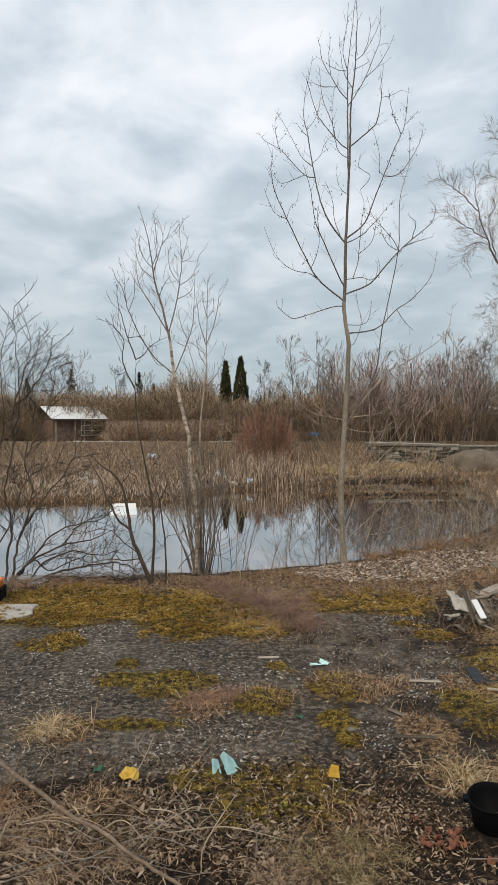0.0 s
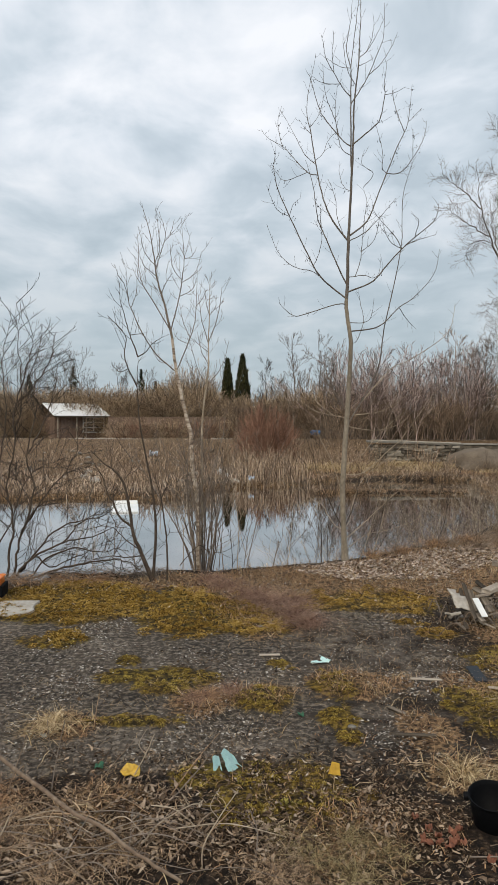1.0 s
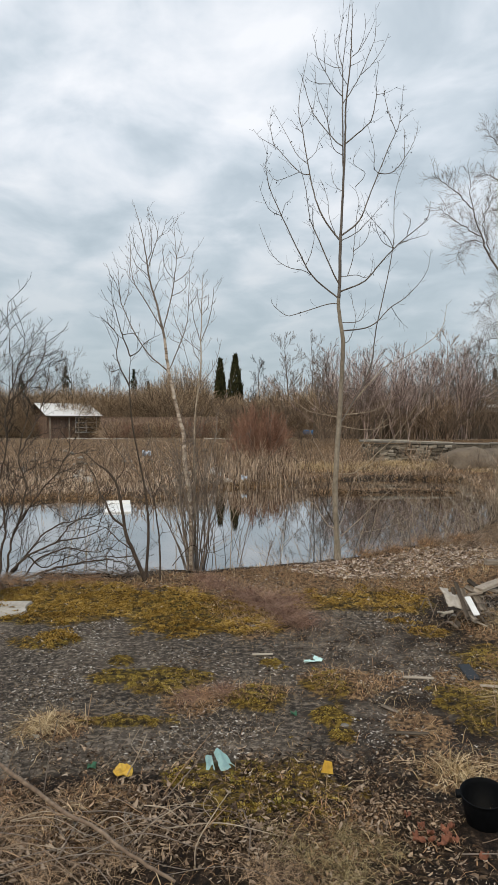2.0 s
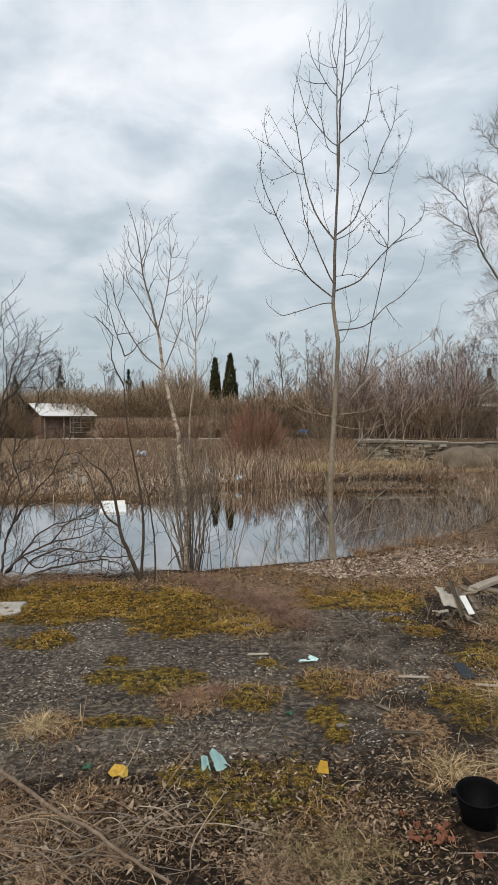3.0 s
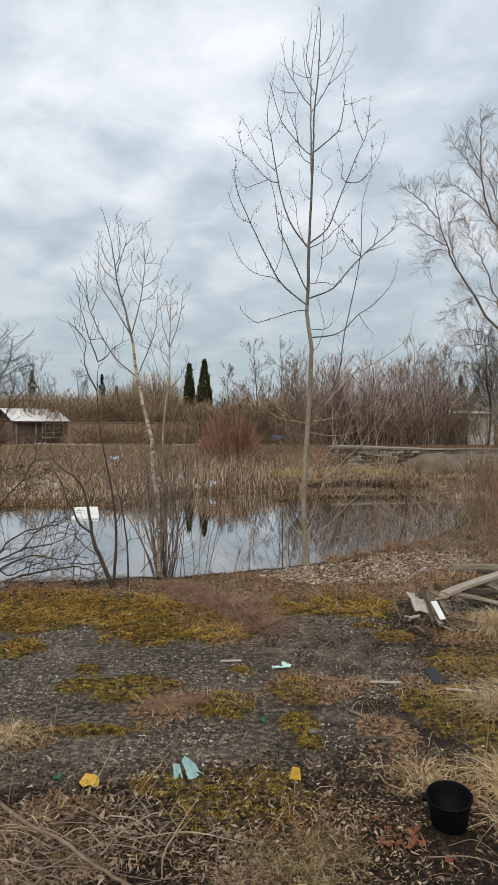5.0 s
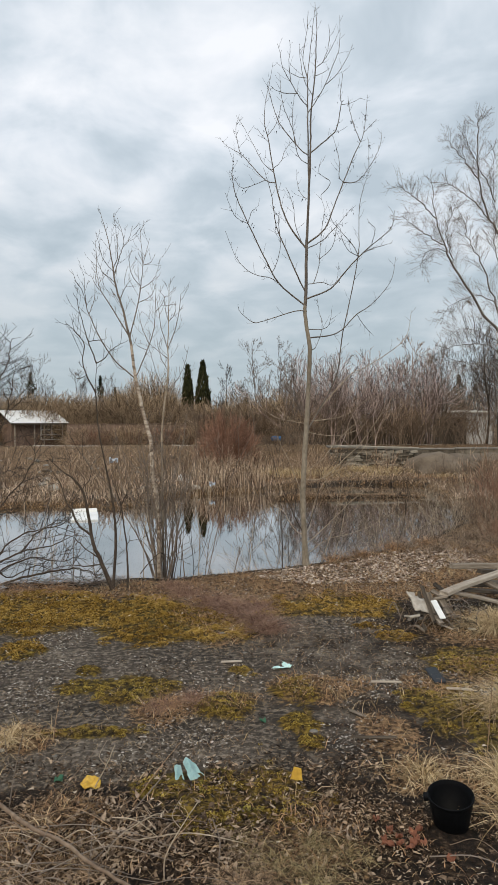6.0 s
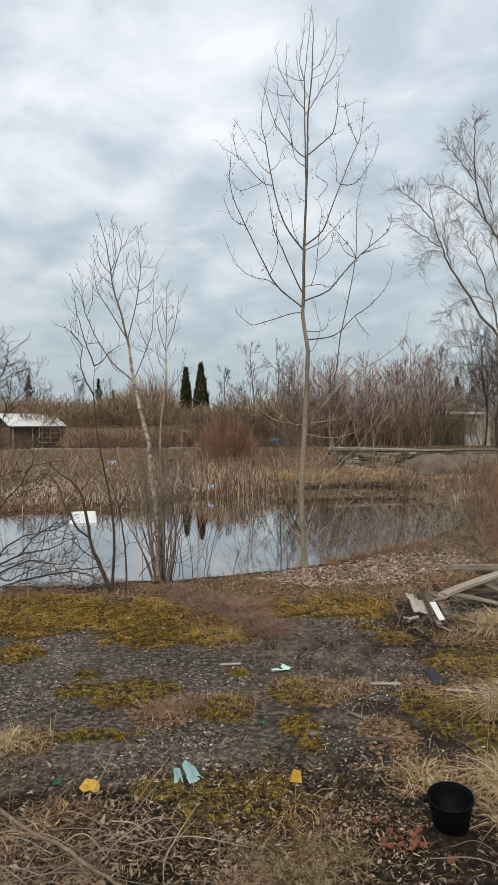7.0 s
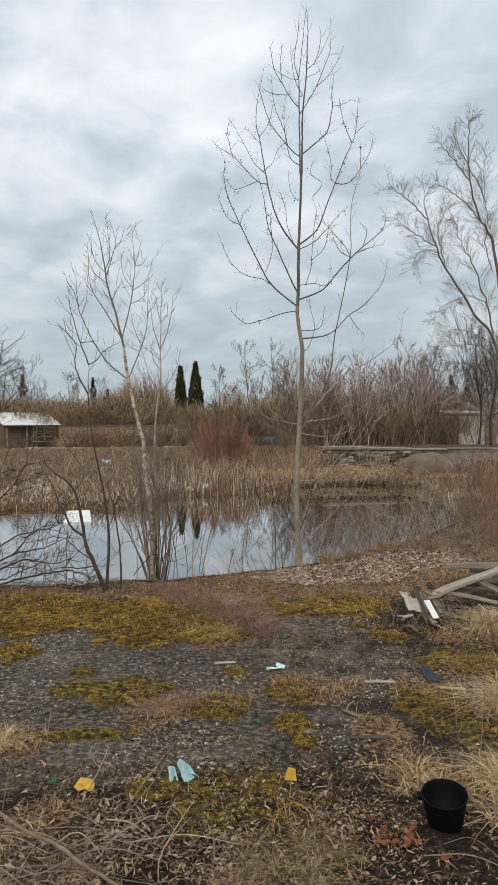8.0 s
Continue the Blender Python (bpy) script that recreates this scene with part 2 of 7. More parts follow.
LEAF_TAN = mat("grey_tan_leaf", [(0.045, 0.029, 0.018), (0.125, 0.086, 0.057), (0.23, 0.168, 0.119), (0.38, 0.300, 0.225)], 6, 0.85, 0.0, 40, island=0.5)
# Darkened further so these leaves also read as shaded gaps in the drift.
LEAF_BROWN = mat("brown_leaf", [(0.0085, 0.0050, 0.0030), (0.041, 0.0235, 0.0125), (0.145, 0.088, 0.048)], 6, 0.85, 0.0, 40, island=0.5)
LEAF_RUST = mat("rust_leaf", [(0.070, 0.027, 0.017), (0.21, 0.084, 0.050), (0.42, 0.200, 0.115)], 10, 0.75, 0.3, 40, island=0.5)
CONIFER = mat("conifer_green", [(0.010, 0.014, 0.006), (0.026, 0.036, 0.013), (0.050, 0.062, 0.022)], 2, 0.9, 0.0, 8, island=0.3)
THUJA = mat("thuja_green", [(0.014, 0.016, 0.006), (0.036, 0.038, 0.012), (0.066, 0.062, 0.022)], 2, 0.9, 0.0, 8, island=0.3)
CONCRETE = mat("weathered_concrete", [(0.13, 0.12, 0.105), (0.23, 0.215, 0.19), (0.34, 0.32, 0.29)], 3, 0.9, 0.5, 35, obj=0.3)
CONCRETE_PALE = mat("pale_concrete", [(0.20, 0.18, 0.15), (0.38, 0.35, 0.305), (0.52, 0.49, 0.44)], 5, 0.9, 0.5, 35)
STONE = mat("rough_wall_stone", [(0.055, 0.046, 0.036), (0.16, 0.138, 0.110), (0.31, 0.28, 0.235)], 4, 0.92, 0.6, 25, obj=0.5)
MORTAR = mat("dark_mortar", [(0.060, 0.050, 0.041), (0.120, 0.104, 0.086)], 6, 0.95, 0.5, 30)
PLANK = mat("grey_weathered_plank", [(0.11, 0.088, 0.066), (0.28, 0.236, 0.190), (0.48, 0.42, 0.35)], 3, 0.85, 0.5, 26, obj=0.35, stretch=(0.35, 6, 6))
PALE_BOARD = mat("pale_delaminated_board", [(0.24, 0.21, 0.175), (0.42, 0.38, 0.33), (0.58, 0.54, 0.48)], 4, 0.8, 0.3, 30)
PLANK_DARK = mat("dark_rotten_plank", [(0.028, 0.022, 0.017), (0.070, 0.056, 0.043), (0.13, 0.107, 0.083)], 3, 0.9, 0.5, 26, obj=0.3, stretch=(0.35, 6, 6))
BOARD_RED = mat("red_brown_boards", [(0.12, 0.080, 0.060), (0.20, 0.138, 0.106), (0.27, 0.195, 0.152)], 1.5, 0.9, 0.3, 9, obj=0.3, stretch=(6, 6, 0.5))
BOARD_BROWN = mat("brown_boards", [(0.055, 0.042, 0.031), (0.105, 0.082, 0.062), (0.16, 0.13, 0.10)], 1.5, 0.9, 0.3, 9, obj=0.3, stretch=(6, 6, 0.5))
WHITE_SHEET = mat("white_sheet", [(0.62, 0.63, 0.63), (0.76, 0.77, 0.77), (0.84, 0.85, 0.85)], 2, 0.5, 0.15, 18)
WHITE_PAINT = mat("old_white_paint", [(0.45, 0.44, 0.42), (0.70, 0.69, 0.67), (0.8, 0.8, 0.79)], 8, 0.6, 0.2, 50)
GREY_WALL = mat("pale_render_wall", [(0.36, 0.35, 0.335), (0.52, 0.505, 0.485), (0.62, 0.605, 0.585)], 1, 0.9, 0.2, 12)
ROOF_DARK = mat("dark_roof_felt", [(0.045, 0.042, 0.04), (0.085, 0.08, 0.076)], 2, 0.9, 0.3, 20)
BLACK_PLASTIC = mat("black_plastic", [(0.0030, 0.0034, 0.0042), (0.006, 0.0066, 0.008)], 10, 0.62, 0.1, 60, spec=0.09)
SLATE_PLASTIC = mat("blue_black_plastic", [(0.010, 0.013, 0.018), (0.018, 0.023, 0.030)], 12, 0.5, 0.15, 60, spec=0.4)
TURQUOISE = mat("turquoise_fabric", [(0.36, 0.57, 0.57), (0.56, 0.79, 0.78), (0.68, 0.87, 0.85)], 14, 0.8, 0.3, 120)
YELLOW = mat("yellow_scrap", [(0.36, 0.20, 0.03), (0.58, 0.36, 0.05), (0.66, 0.45, 0.10)], 14, 0.7, 0.2, 60)
GREEN_SCRAP = mat("green_scrap", [(0.03, 0.09, 0.05), (0.06, 0.17, 0.10)], 20, 0.7, 0.2, 60)
ORANGE = mat("orange_plastic", [(0.62, 0.15, 0.02), (0.75, 0.22, 0.035)], 10, 0.5, 0.1, 50)
BLUE = mat("blue_plastic", [(0.03, 0.10, 0.26), (0.06, 0.17, 0.36)], 4, 0.5, 0.1, 30)
PALE_BLUE = mat("pale_blue_plastic", [(0.35, 0.45, 0.60), (0.62, 0.70, 0.80)], 10, 0.45, 0.2, 40)
EARTH = mat("grey_earth", [(0.080, 0.062, 0.046), (0.150, 0.118, 0.088), (0.22, 0.178, 0.135)], 2.5, 0.95, 0.6, 25)


def glass_material(name, color, rough):
    m = bpy.data.materials.new(name)
    m.use_nodes = True
    b = m.node_tree.nodes["Principled BSDF"]
    b.inputs["Base Color"].default_value = color
    b.inputs["Roughness"].default_value = rough
    b.inputs["Transmission Weight"].default_value = 0.8
    return m


PANE = glass_material("window_glass", (0.6, 0.65, 0.65, 1), 0.05)
CLEAR = glass_material("clear_plastic", (0.8, 0.82, 0.83, 1), 0.25)


# ---- building helpers ----
def part(name, data, material, parent=None, label=""):
    """Links a bmesh, or a mesh, as one object, under a thing or part if one is given."""
    if isinstance(data, bmesh.types.BMesh):
        me = bpy.data.meshes.new(name)
        data.to_mesh(me)
        data.free()
        data = me
    if material is not None and not data.materials:
        data.materials.append(material)
    ob = new(name, data)
    if parent is not None:
        ob.parent = parent
    if label:
        ob["label"] = label
    return ob


def thing(name, x, y, z, label, category, group="", kind="", turn=0.0):
    ob = new(name)
    ob.matrix_basis = pose(x, y, z, 0, 0, turn)
    return tagged(ob, label, category, group, kind)


def box(bm, sx, sy, sz, m=Matrix(), bevel=0.0):
    """A box of that size centred on m's origin, with its edges taken off."""
    r = bmesh.ops.create_cube(bm, size=1.0, matrix=m @ Matrix.Diagonal((sx, sy, sz, 1)))
    if bevel:
        edges = {e for v in r["verts"] for e in v.link_edges}
        bmesh.ops.bevel(bm, geom=list(edges), offset=bevel, segments=1, affect="EDGES")
    return bm


def boxed(sx, sy, sz, m=Matrix(), bevel=0.0):
    return box(bmesh.new(), sx, sy, sz, m, bevel)


def np_mesh(name, verts, faces, material, smooth=False):
    """A mesh from arrays; all faces have the same number of corners."""
    verts, faces = np.asarray(verts, dtype=np.float32), np.asarray(faces, dtype=np.int32)
    me = bpy.data.meshes.new(name)
    me.vertices.add(len(verts))
    me.vertices.foreach_set("co", verts.ravel())
    n, k = faces.shape
    me.loops.add(n * k)
    me.loops.foreach_set("vertex_index", faces.ravel())
    me.polygons.add(n)
    me.polygons.foreach_set("loop_start", np.arange(0, n * k, k, dtype=np.int32))
    me.polygons.foreach_set("use_smooth", np.full(n, smooth))
    me.update(calc_edges=True)
    if material is not None:
        me.materials.append(material)
    return me


class Wood:
    """Gathers tapered stems, each a ring of corners swept along a path."""

    def __init__(self):
        self.v, self.f = [], []

    def tube(self, path, r0, r1, n=4, power=1.0):
        base = len(self.v)
        last = len(path) - 1
        side = None
        for i, p in enumerate(path):
            d = (path[min(i + 1, last)] - path[max(i - 1, 0)])
            if d.length < 1e-7:
                d = Vector((0, 0, 1))
            d.normalize()
            if side is None:
                side = d.orthogonal().normalized()
            else:
                side = (side - d * side.dot(d))
                side = side.normalized() if side.length > 1e-6 else d.orthogonal().normalized()
            up = d.cross(side)
            r = r1 + (r0 - r1) * (1 - i / last) ** power
            for k in range(n):
                a = 2 * math.pi * k / n
                self.v.append(p + side * (r * math.cos(a)) + up * (r * math.sin(a)))
        for i in range(last):
            for k in range(n):
                a, b = base + i * n + k, base + i * n + (k + 1) % n
                self.f.append((a, b, b + n, a + n))

    def mesh(self, name, material):
        return np_mesh(name, [tuple(p) for p in self.v], self.f, material, True)


def spline(points, steps=5, wobble=0.0, rng=random):
    """A smooth path through a few control points."""
    P = [Vector(p) for p in points]
    P = [P[0] * 2 - P[1]] + P + [P[-1] * 2 - P[-2]]
    out = []
    for i in range(1, len(P) - 2):
        a, b, c, d = P[i - 1:i + 3]
        for s in range(steps):
            t = s / steps
            q = 0.5 * (2 * b + (c - a) * t + (2 * a - 5 * b + 4 * c - d) * t * t + (3 * b - a - 3 * c + d) * t ** 3)
            out.append(q)
    out.append(P[-2])
    if wobble:
        out = [out[0]] + [q + Vector((rng.uniform(-1, 1), rng.uniform(-1, 1), rng.uniform(-0.4, 0.4))) * wobble for q in out[1:]]
    return out


def shoot(wood, start, way, length, radius, depth, rng, up=0.35, spread=42, kids=5, ratio=0.5, bend=0.16, tip=0.0012, sides=3, buds=None, first=0.25, steps=6):
    """A twig that bends as it grows, with side twigs of its own."""
    d = Vector(way).normalized()
    path = [Vector(start)]
    dirs = [d.copy()]
    for i in range(steps):
        d = d + Vector((rng.gauss(0, bend), rng.gauss(0, bend), rng.gauss(0, bend))) + Vector((0, 0, up / steps))
        d.normalize()
        path.append(path[-1] + d * (length / steps))
        dirs.append(d.copy())
    wood.tube(path, radius, max(tip, radius * 0.25), sides)
    if buds is not None:
        for i in range(1, len(path)):
            if rng.random() < 0.5:
                buds.append(path[i])
    if depth <= 0:
        return
    for k in range(kids):
        f = first + (1 - first) * (k + rng.random()) / kids
        i = min(int(f * steps), steps - 1)
        p = path[i].lerp(path[i + 1], f * steps - i)
        axis = dirs[i].orthogonal()
        axis.rotate(Matrix.Rotation(rng.uniform(0, 2 * math.pi), 3, dirs[i]))
        w = dirs[i].copy()
        w.rotate(Matrix.Rotation(radians(rng.gauss(spread, 8)), 3, axis))
        shoot(wood, p, w, length * ratio * (1.15 - 0.6 * f) * rng.uniform(0.75, 1.25), max(tip, radius * (1 - 0.6 * f) * 0.6), depth - 1, rng,
              up, spread, max(2, kids - 1), ratio, bend, tip, sides, buds, first, max(min(4, steps), steps - 1))


def along(path, f):
    i = min(int(f * (len(path) - 1)), len(path) - 2)
    return path[i].lerp(path[i + 1], f * (len(path) - 1) - i), (path[i + 1] - path[i]).normalized()


# ---- the lie of the land ----
WATER_Z = -0.35


def ripple(x, y, scale, seed):
    """A smooth uneven field between about -1 and 1."""
    r = np.random.RandomState(seed)
    out = np.zeros_like(x)
    for _ in range(9):
        a, ph, k = r.uniform(0, 2 * np.pi), r.uniform(0, 2 * np.pi), scale * r.uniform(0.5, 1.8)
        out = out + np.sin((x * np.cos(a) + y * np.sin(a)) * k + ph)
    return out / 4.5


def shore(x, y):
    """Metres inside the pond's edge; negative on land."""
    near = np.interp(x, [-40, -6, -2.6, 0, 1.15, 3.1, 4.5, 5.8, 6.6, 7.3, 9, 40], [5, 6.75, 7.12, 7.72, 8.3, 9.75, 12, 16, 19.5, 23, 24, 24])
    far = np.interp(x, [-40, -8, -2.2, -1, 0, 1.5, 2.5, 6, 9, 40], [19, 17.2, 17.4, 19.5, 20.8, 21.2, 22.3, 23, 22, 22])
    s = np.minimum(y - near, far - y)
    return s + (0.13 * ripple(x, y, 2.2, 4) + 0.07 * ripple(x, y, 6, 14) + np.clip((y - 11) / 7, 0, 1) * 0.7 * ripple(x, y, 1.0, 15)) * np.clip(2.0 - np.abs(s), 0, 1)


def smooth(v):
    v = np.clip(v, 0, 1)
    return v * v * (3 - 2 * v)


def blobs(x, y, spots):
    """Above a half inside any of the oval spots, falling off over a hand's width outside."""
    out = np.full_like(x, -0.5)
    for cx, cy, rx, ry in spots:
        rho = np.sqrt(((x - cx) / rx) ** 2 + ((y - cy) / ry) ** 2)
        out = np.maximum(out, 0.5 + np.clip((1 - rho) * max(0.7, 2.6 * min(rx, ry)), -1, 0.5))
    return np.maximum(out, 0)


MOSS_SPOTS = [(-1.64, 6.36, 0.81, 0.71), (-0.61, 6.13, 0.44, 0.68), (0.03, 5.74, 0.33, 0.44), (1.21, 6.38, 0.5, 0.48), (0.68, 6.34, 0.34, 0.39), (-1.5, 5.2, 0.27, 0.17), (-0.84, 4.77, 0.08, 0.09),
              (-0.87, 4.5, 0.13, 0.1), (-0.52, 4.45, 0.29, 0.21), (0.17, 4.76, 0.08, 0.07), (0.1, 4.14, 0.19, 0.18), (0.54, 4.35, 0.16, 0.2), (-0.65, 3.83, 0.23, 0.08), (0.51, 3.87, 0.11, 0.16),
              (0.53, 3.63, 0.07, 0.11), (1.31, 3.99, 0.13, 0.3), (1.54, 3.94, 0.15, 0.46), (1.48, 5.43, 0.16, 0.11), (1.31, 5.71, 0.14, 0.08), (1.84, 4.82, 0.32, 0.26), (0.31, 3.1, 0.15, 0.28),
              (0.56, 3.03, 0.04, 0.04), (-0.08, 3.22, 0.28, 0.12), (0.01, 2.99, 0.17, 0.15)]
GRASS_SPOTS = [(-0.28, 4.12, 0.22, 0.24), (0.09, 4.23, 0.21, 0.16), (0.69, 4.39, 0.38, 0.22), (-1.03, 3.76, 0.2, 0.19), (0.13, 6.31, 0.45, 0.95), (-0.48, 7.05, 0.29, 0.54), (0.95, 3.76, 0.16, 0.25),
              (1.35, 4.44, 0.11, 0.15), (0.4, 2.71, 0.23, 0.22), (-0.66, 2.86, 0.28, 0.29), (0.96, 3.23, 0.11, 0.16), (1.35, 6.91, 0.23, 0.23),
              (1.45, 4.3, 0.25, 0.14), (2.2, 5.6, 0.5, 0.5), (1.9, 4.6, 0.3, 0.3), (1.3, 3.2, 0.3, 0.25)]


def fields(x, y):
    ragged = 0.13 * ripple(x, y, 6, 61) + 0.14 * ripple(x, y, 15, 62)
    moss = blobs(x, y, MOSS_SPOTS) + ragged
    moss = moss - smooth((x - 0.25) / 0.4) * smooth((y - 5.55) / 0.3) * (0.16 + 0.22 * ripple(x, y, 7, 63))
    dry = blobs(x, y, GRASS_SPOTS) - 0.8 * ragged
    dry = np.maximum(dry, smooth((y - 6.55 + 0.25 * smooth((x + 0.4) / 0.8)) / 0.4) * (0.75 + 0.4 * smooth((y - 14) / 3)))
    litter = np.maximum(smooth((3.52 - y) / 0.5) * 0.9, smooth((x - 1.35 + 0.15 * (y - 3)) / 0.6) * 0.62)
    litter = np.maximum(litter, smooth((y - 6.4) / 0.5) * 0.6)
    litter = np.maximum(litter, smooth((-1.9 - x) / 0.4) * 0.55)
    litter = np.maximum(litter, smooth((x - 0.35) / 0.6) * smooth((4.9 - y) / 0.8) * 0.58)
    litter = np.maximum(litter, 0.47 * smooth((x + 0.35) / 0.9) * smooth((5.9 - y) / 0.5))
    # Damp rim; at the far right its dark soil paints the undercut bank's shade.
    wet_or_shaded = smooth((shore(x, y) + 0.25) / 0.3) * (1 - 0.8 * smooth((y - 12) / 3) * (0.5 + 0.5 * smooth((3.4 - x) / 1.2)))
    marsh = np.exp(-((shore(x, y) + 1.6) / 2.4) ** 2) * smooth((y - 13) / 3) * (0.75 + 0.35 * ripple(x, y, 1.4, 52)) * (1 - 0.7 * smooth((x - 1.5) / 1.0))
    return moss, dry * (1 - wet_or_shaded) * (1 - 0.75 * np.clip(marsh, 0, 1)), np.maximum(np.maximum(litter, wet_or_shaded), 0.85 * marsh)


def height(x, y):
    x, y = np.asarray(x, dtype=float), np.asarray(y, dtype=float)
    b = np.interp(y, [0, 11, 16, 24, 30, 36, 38.5, 46, 6000], [0, 0, -0.22, -0.22, 0.0, 0.5, 0.55, 0.2, 0.2])
    s = shore(x, y)
    z = b - 0.85 * smooth(s / 1.1)
    spit = -0.27 - 1.2 * np.clip(np.abs(y - 19.1 - 0.30 * ripple(x, y, 1.1, 8)) / 0.55, 0, 9) ** 2 - np.clip(1.9 - x, 0, 9) - np.clip(x - 5.9, 0, 9) * (s > 0)
    z = np.where(s > 0, np.maximum(z, spit), z)
    near = np.clip(1.6 - np.hypot(x, y) / 14, 0, 1)
    moss, dry, litter = fields(x, y)
    z = z + near * (0.012 * ripple(x, y, 4, 1) + 0.0022 * ripple(x, y, 21, 2))
    z = z + near * 0.012 * smooth((moss - 0.42) / 0.3) + near * 0.008 * smooth((dry - 0.4) / 0.4) + 0.03 * ripple(x, y, 0.8, 3) * (1 - near)
    return z


def hz(x, y):
    return float(height(np.array([x]), np.array([y]))[0])


def make_ground():
    xs = np.concatenate([-np.geomspace(6, 3500, 40)[::-1], np.arange(-5.8, 6.0, 0.05), np.geomspace(6.05, 3500, 40)])
    ys = np.concatenate([-np.geomspace(1.2, 3500, 30)[::-1], np.arange(-1, 2.2, 0.2), np.arange(2.2, 12.5, 0.04), np.arange(12.6, 48, 0.2), np.geomspace(48.5, 4500, 36)])
    X, Y = np.meshgrid(xs, ys)
    Z = height(X, Y)
    n = len(xs)
    i = (np.arange(len(ys) - 1)[:, None] * n + np.arange(n - 1)[None, :]).ravel()
    me = np_mesh("ground", np.stack([X.ravel(), Y.ravel(), Z.ravel()], 1), np.stack([i, i + 1, i + n + 1, i + n], 1), GROUND, True)
    for key, val in zip(("moss", "dry", "litter"), fields(X, Y)):
        a = me.attributes.new(key, "FLOAT", "POINT")
        a.data.foreach_set("value", val.ravel().astype(np.float32))
    return tagged(new("ground", me), "cracked asphalt yard with moss, dead grass and a pond hollow", "ground", kind="structure")


make_ground()
xs, ys = np.linspace(-34, 9.5, 30), np.linspace(4.5, 25, 16)
X, Y = np.meshgrid(xs, ys)
i = (np.arange(15)[:, None] * 30 + np.arange(29)[None, :]).ravel()
tagged(new("water", np_mesh("water", np.stack([X.ravel(), Y.ravel(), np.full(X.size, WATER_Z)], 1), np.stack([i, i + 1, i + 31, i + 30], 1), WATER, True)),
       "still dark pond water mirroring the sky and bare trees", "water", kind="structure")


# ---- the near trees ----
def bud_mesh(name, spots, rng, size):
    """Small withered leaves and buds, each a crumpled flake."""
    V, F = [], []
    for p in spots:
        for _ in range(rng.choice((1, 1, 2, 3))):
            q = p + Vector((rng.gauss(0, 1), rng.gauss(0, 1), rng.gauss(0, 1) - 0.6)) * size
            b = len(V)
            s = size * rng.uniform(0.6, 1.3)
            for dx, dy, dz in ((0, 0, 0.9), (0.45, 0.1, 0), (-0.3, 0.35, 0.05), (-0.2, -0.4, -0.05), (0, 0, -0.9)):
                V.append((q.x + dx * s, q.y + dy * s, q.z + dz * s))
            F += [(b, b + 1, b + 2), (b, b + 2, b + 3), (b, b + 3, b + 1), (b + 4, b + 2, b + 1), (b + 4, b + 3, b + 2), (b + 4, b + 1, b + 3)]
    return np_mesh(name, V, F, BUD)


class Grower:
    """Builds a tree limb by limb: each bough a tapered sweep through a few points, with short side twigs and, if asked, withered leaves."""

    def __init__(self, t, seed, mm=0.001, tip=0.0016, twig=(0.06, 0.24), per=9, twig_r=0.0020, wobble=0.006, up=0.5, kids=0):
        self.t, self.rng, self.mm, self.tip, self.twig, self.per, self.twig_r, self.wobble, self.up, self.kids = t, random.Random(seed), mm, tip, twig, per, twig_r, wobble, up, kids
        self.twigs, self.buds, self.known = Wood(), [], []

    def bough(self, r, pts, material, name="limb", leafy=0.0, twiggy=1.0, sides=6, end=None):
        rng = self.rng
        pts = [Vector(p) for p in pts]
        if self.known:
            near = min(self.known, key=lambda q: (q - pts[0]).length_squared)
            if (near - pts[0]).length < 0.12:
                pts[0] = near
        path = spline(pts, 5, self.wobble, rng)
        self.known += path
        w = Wood()
        w.tube(path, r * self.mm, self.tip if end is None else end * self.mm, sides, 0.85)
        part(name, w.mesh(name, material), None, self.t)
        L = sum((b - a).length for a, b in zip(path, path[1:]))
        n = int(self.per * L * twiggy)
        for j in range(n):
            f = 0.15 + 0.85 * (j + rng.random()) / n
            p, d = along(path, min(f, 0.999))
            side = d.cross(Vector((0, 1, 0))).normalized() * rng.choice((-1, 1)) + Vector((0, rng.uniform(-0.9, 0.9), 0))
            shoot(self.twigs, p, d * 0.6 + side * rng.uniform(0.4, 0.9) + Vector((0, 0, 0.2)), rng.uniform(*self.twig) * (1.2 - 0.5 * f), self.twig_r, 1 if self.kids else 0, rng, self.up, 38, self.kids, 0.5, 0.09, self.tip * 0.8, 3)
        for j in range(int(leafy * L * 9)):
            p, d = along(path, rng.uniform(0.2, 0.98))
            self.buds += [p + Vector((rng.gauss(0, 0.02), rng.gauss(0, 0.02), rng.gauss(-0.006, 0.012))) for _ in range(rng.choice((1, 1, 2, 3)))]

    def close(self, material, label):
        part("crown", self.twigs.mesh("crown", material), None, self.t, label)
        if self.buds:
            tagged(part("dead_leaf", bud_mesh("dead_leaf", self.buds, self.rng, 0.011), None, self.t, "withered dark leaves and buds"), kind="stuff")


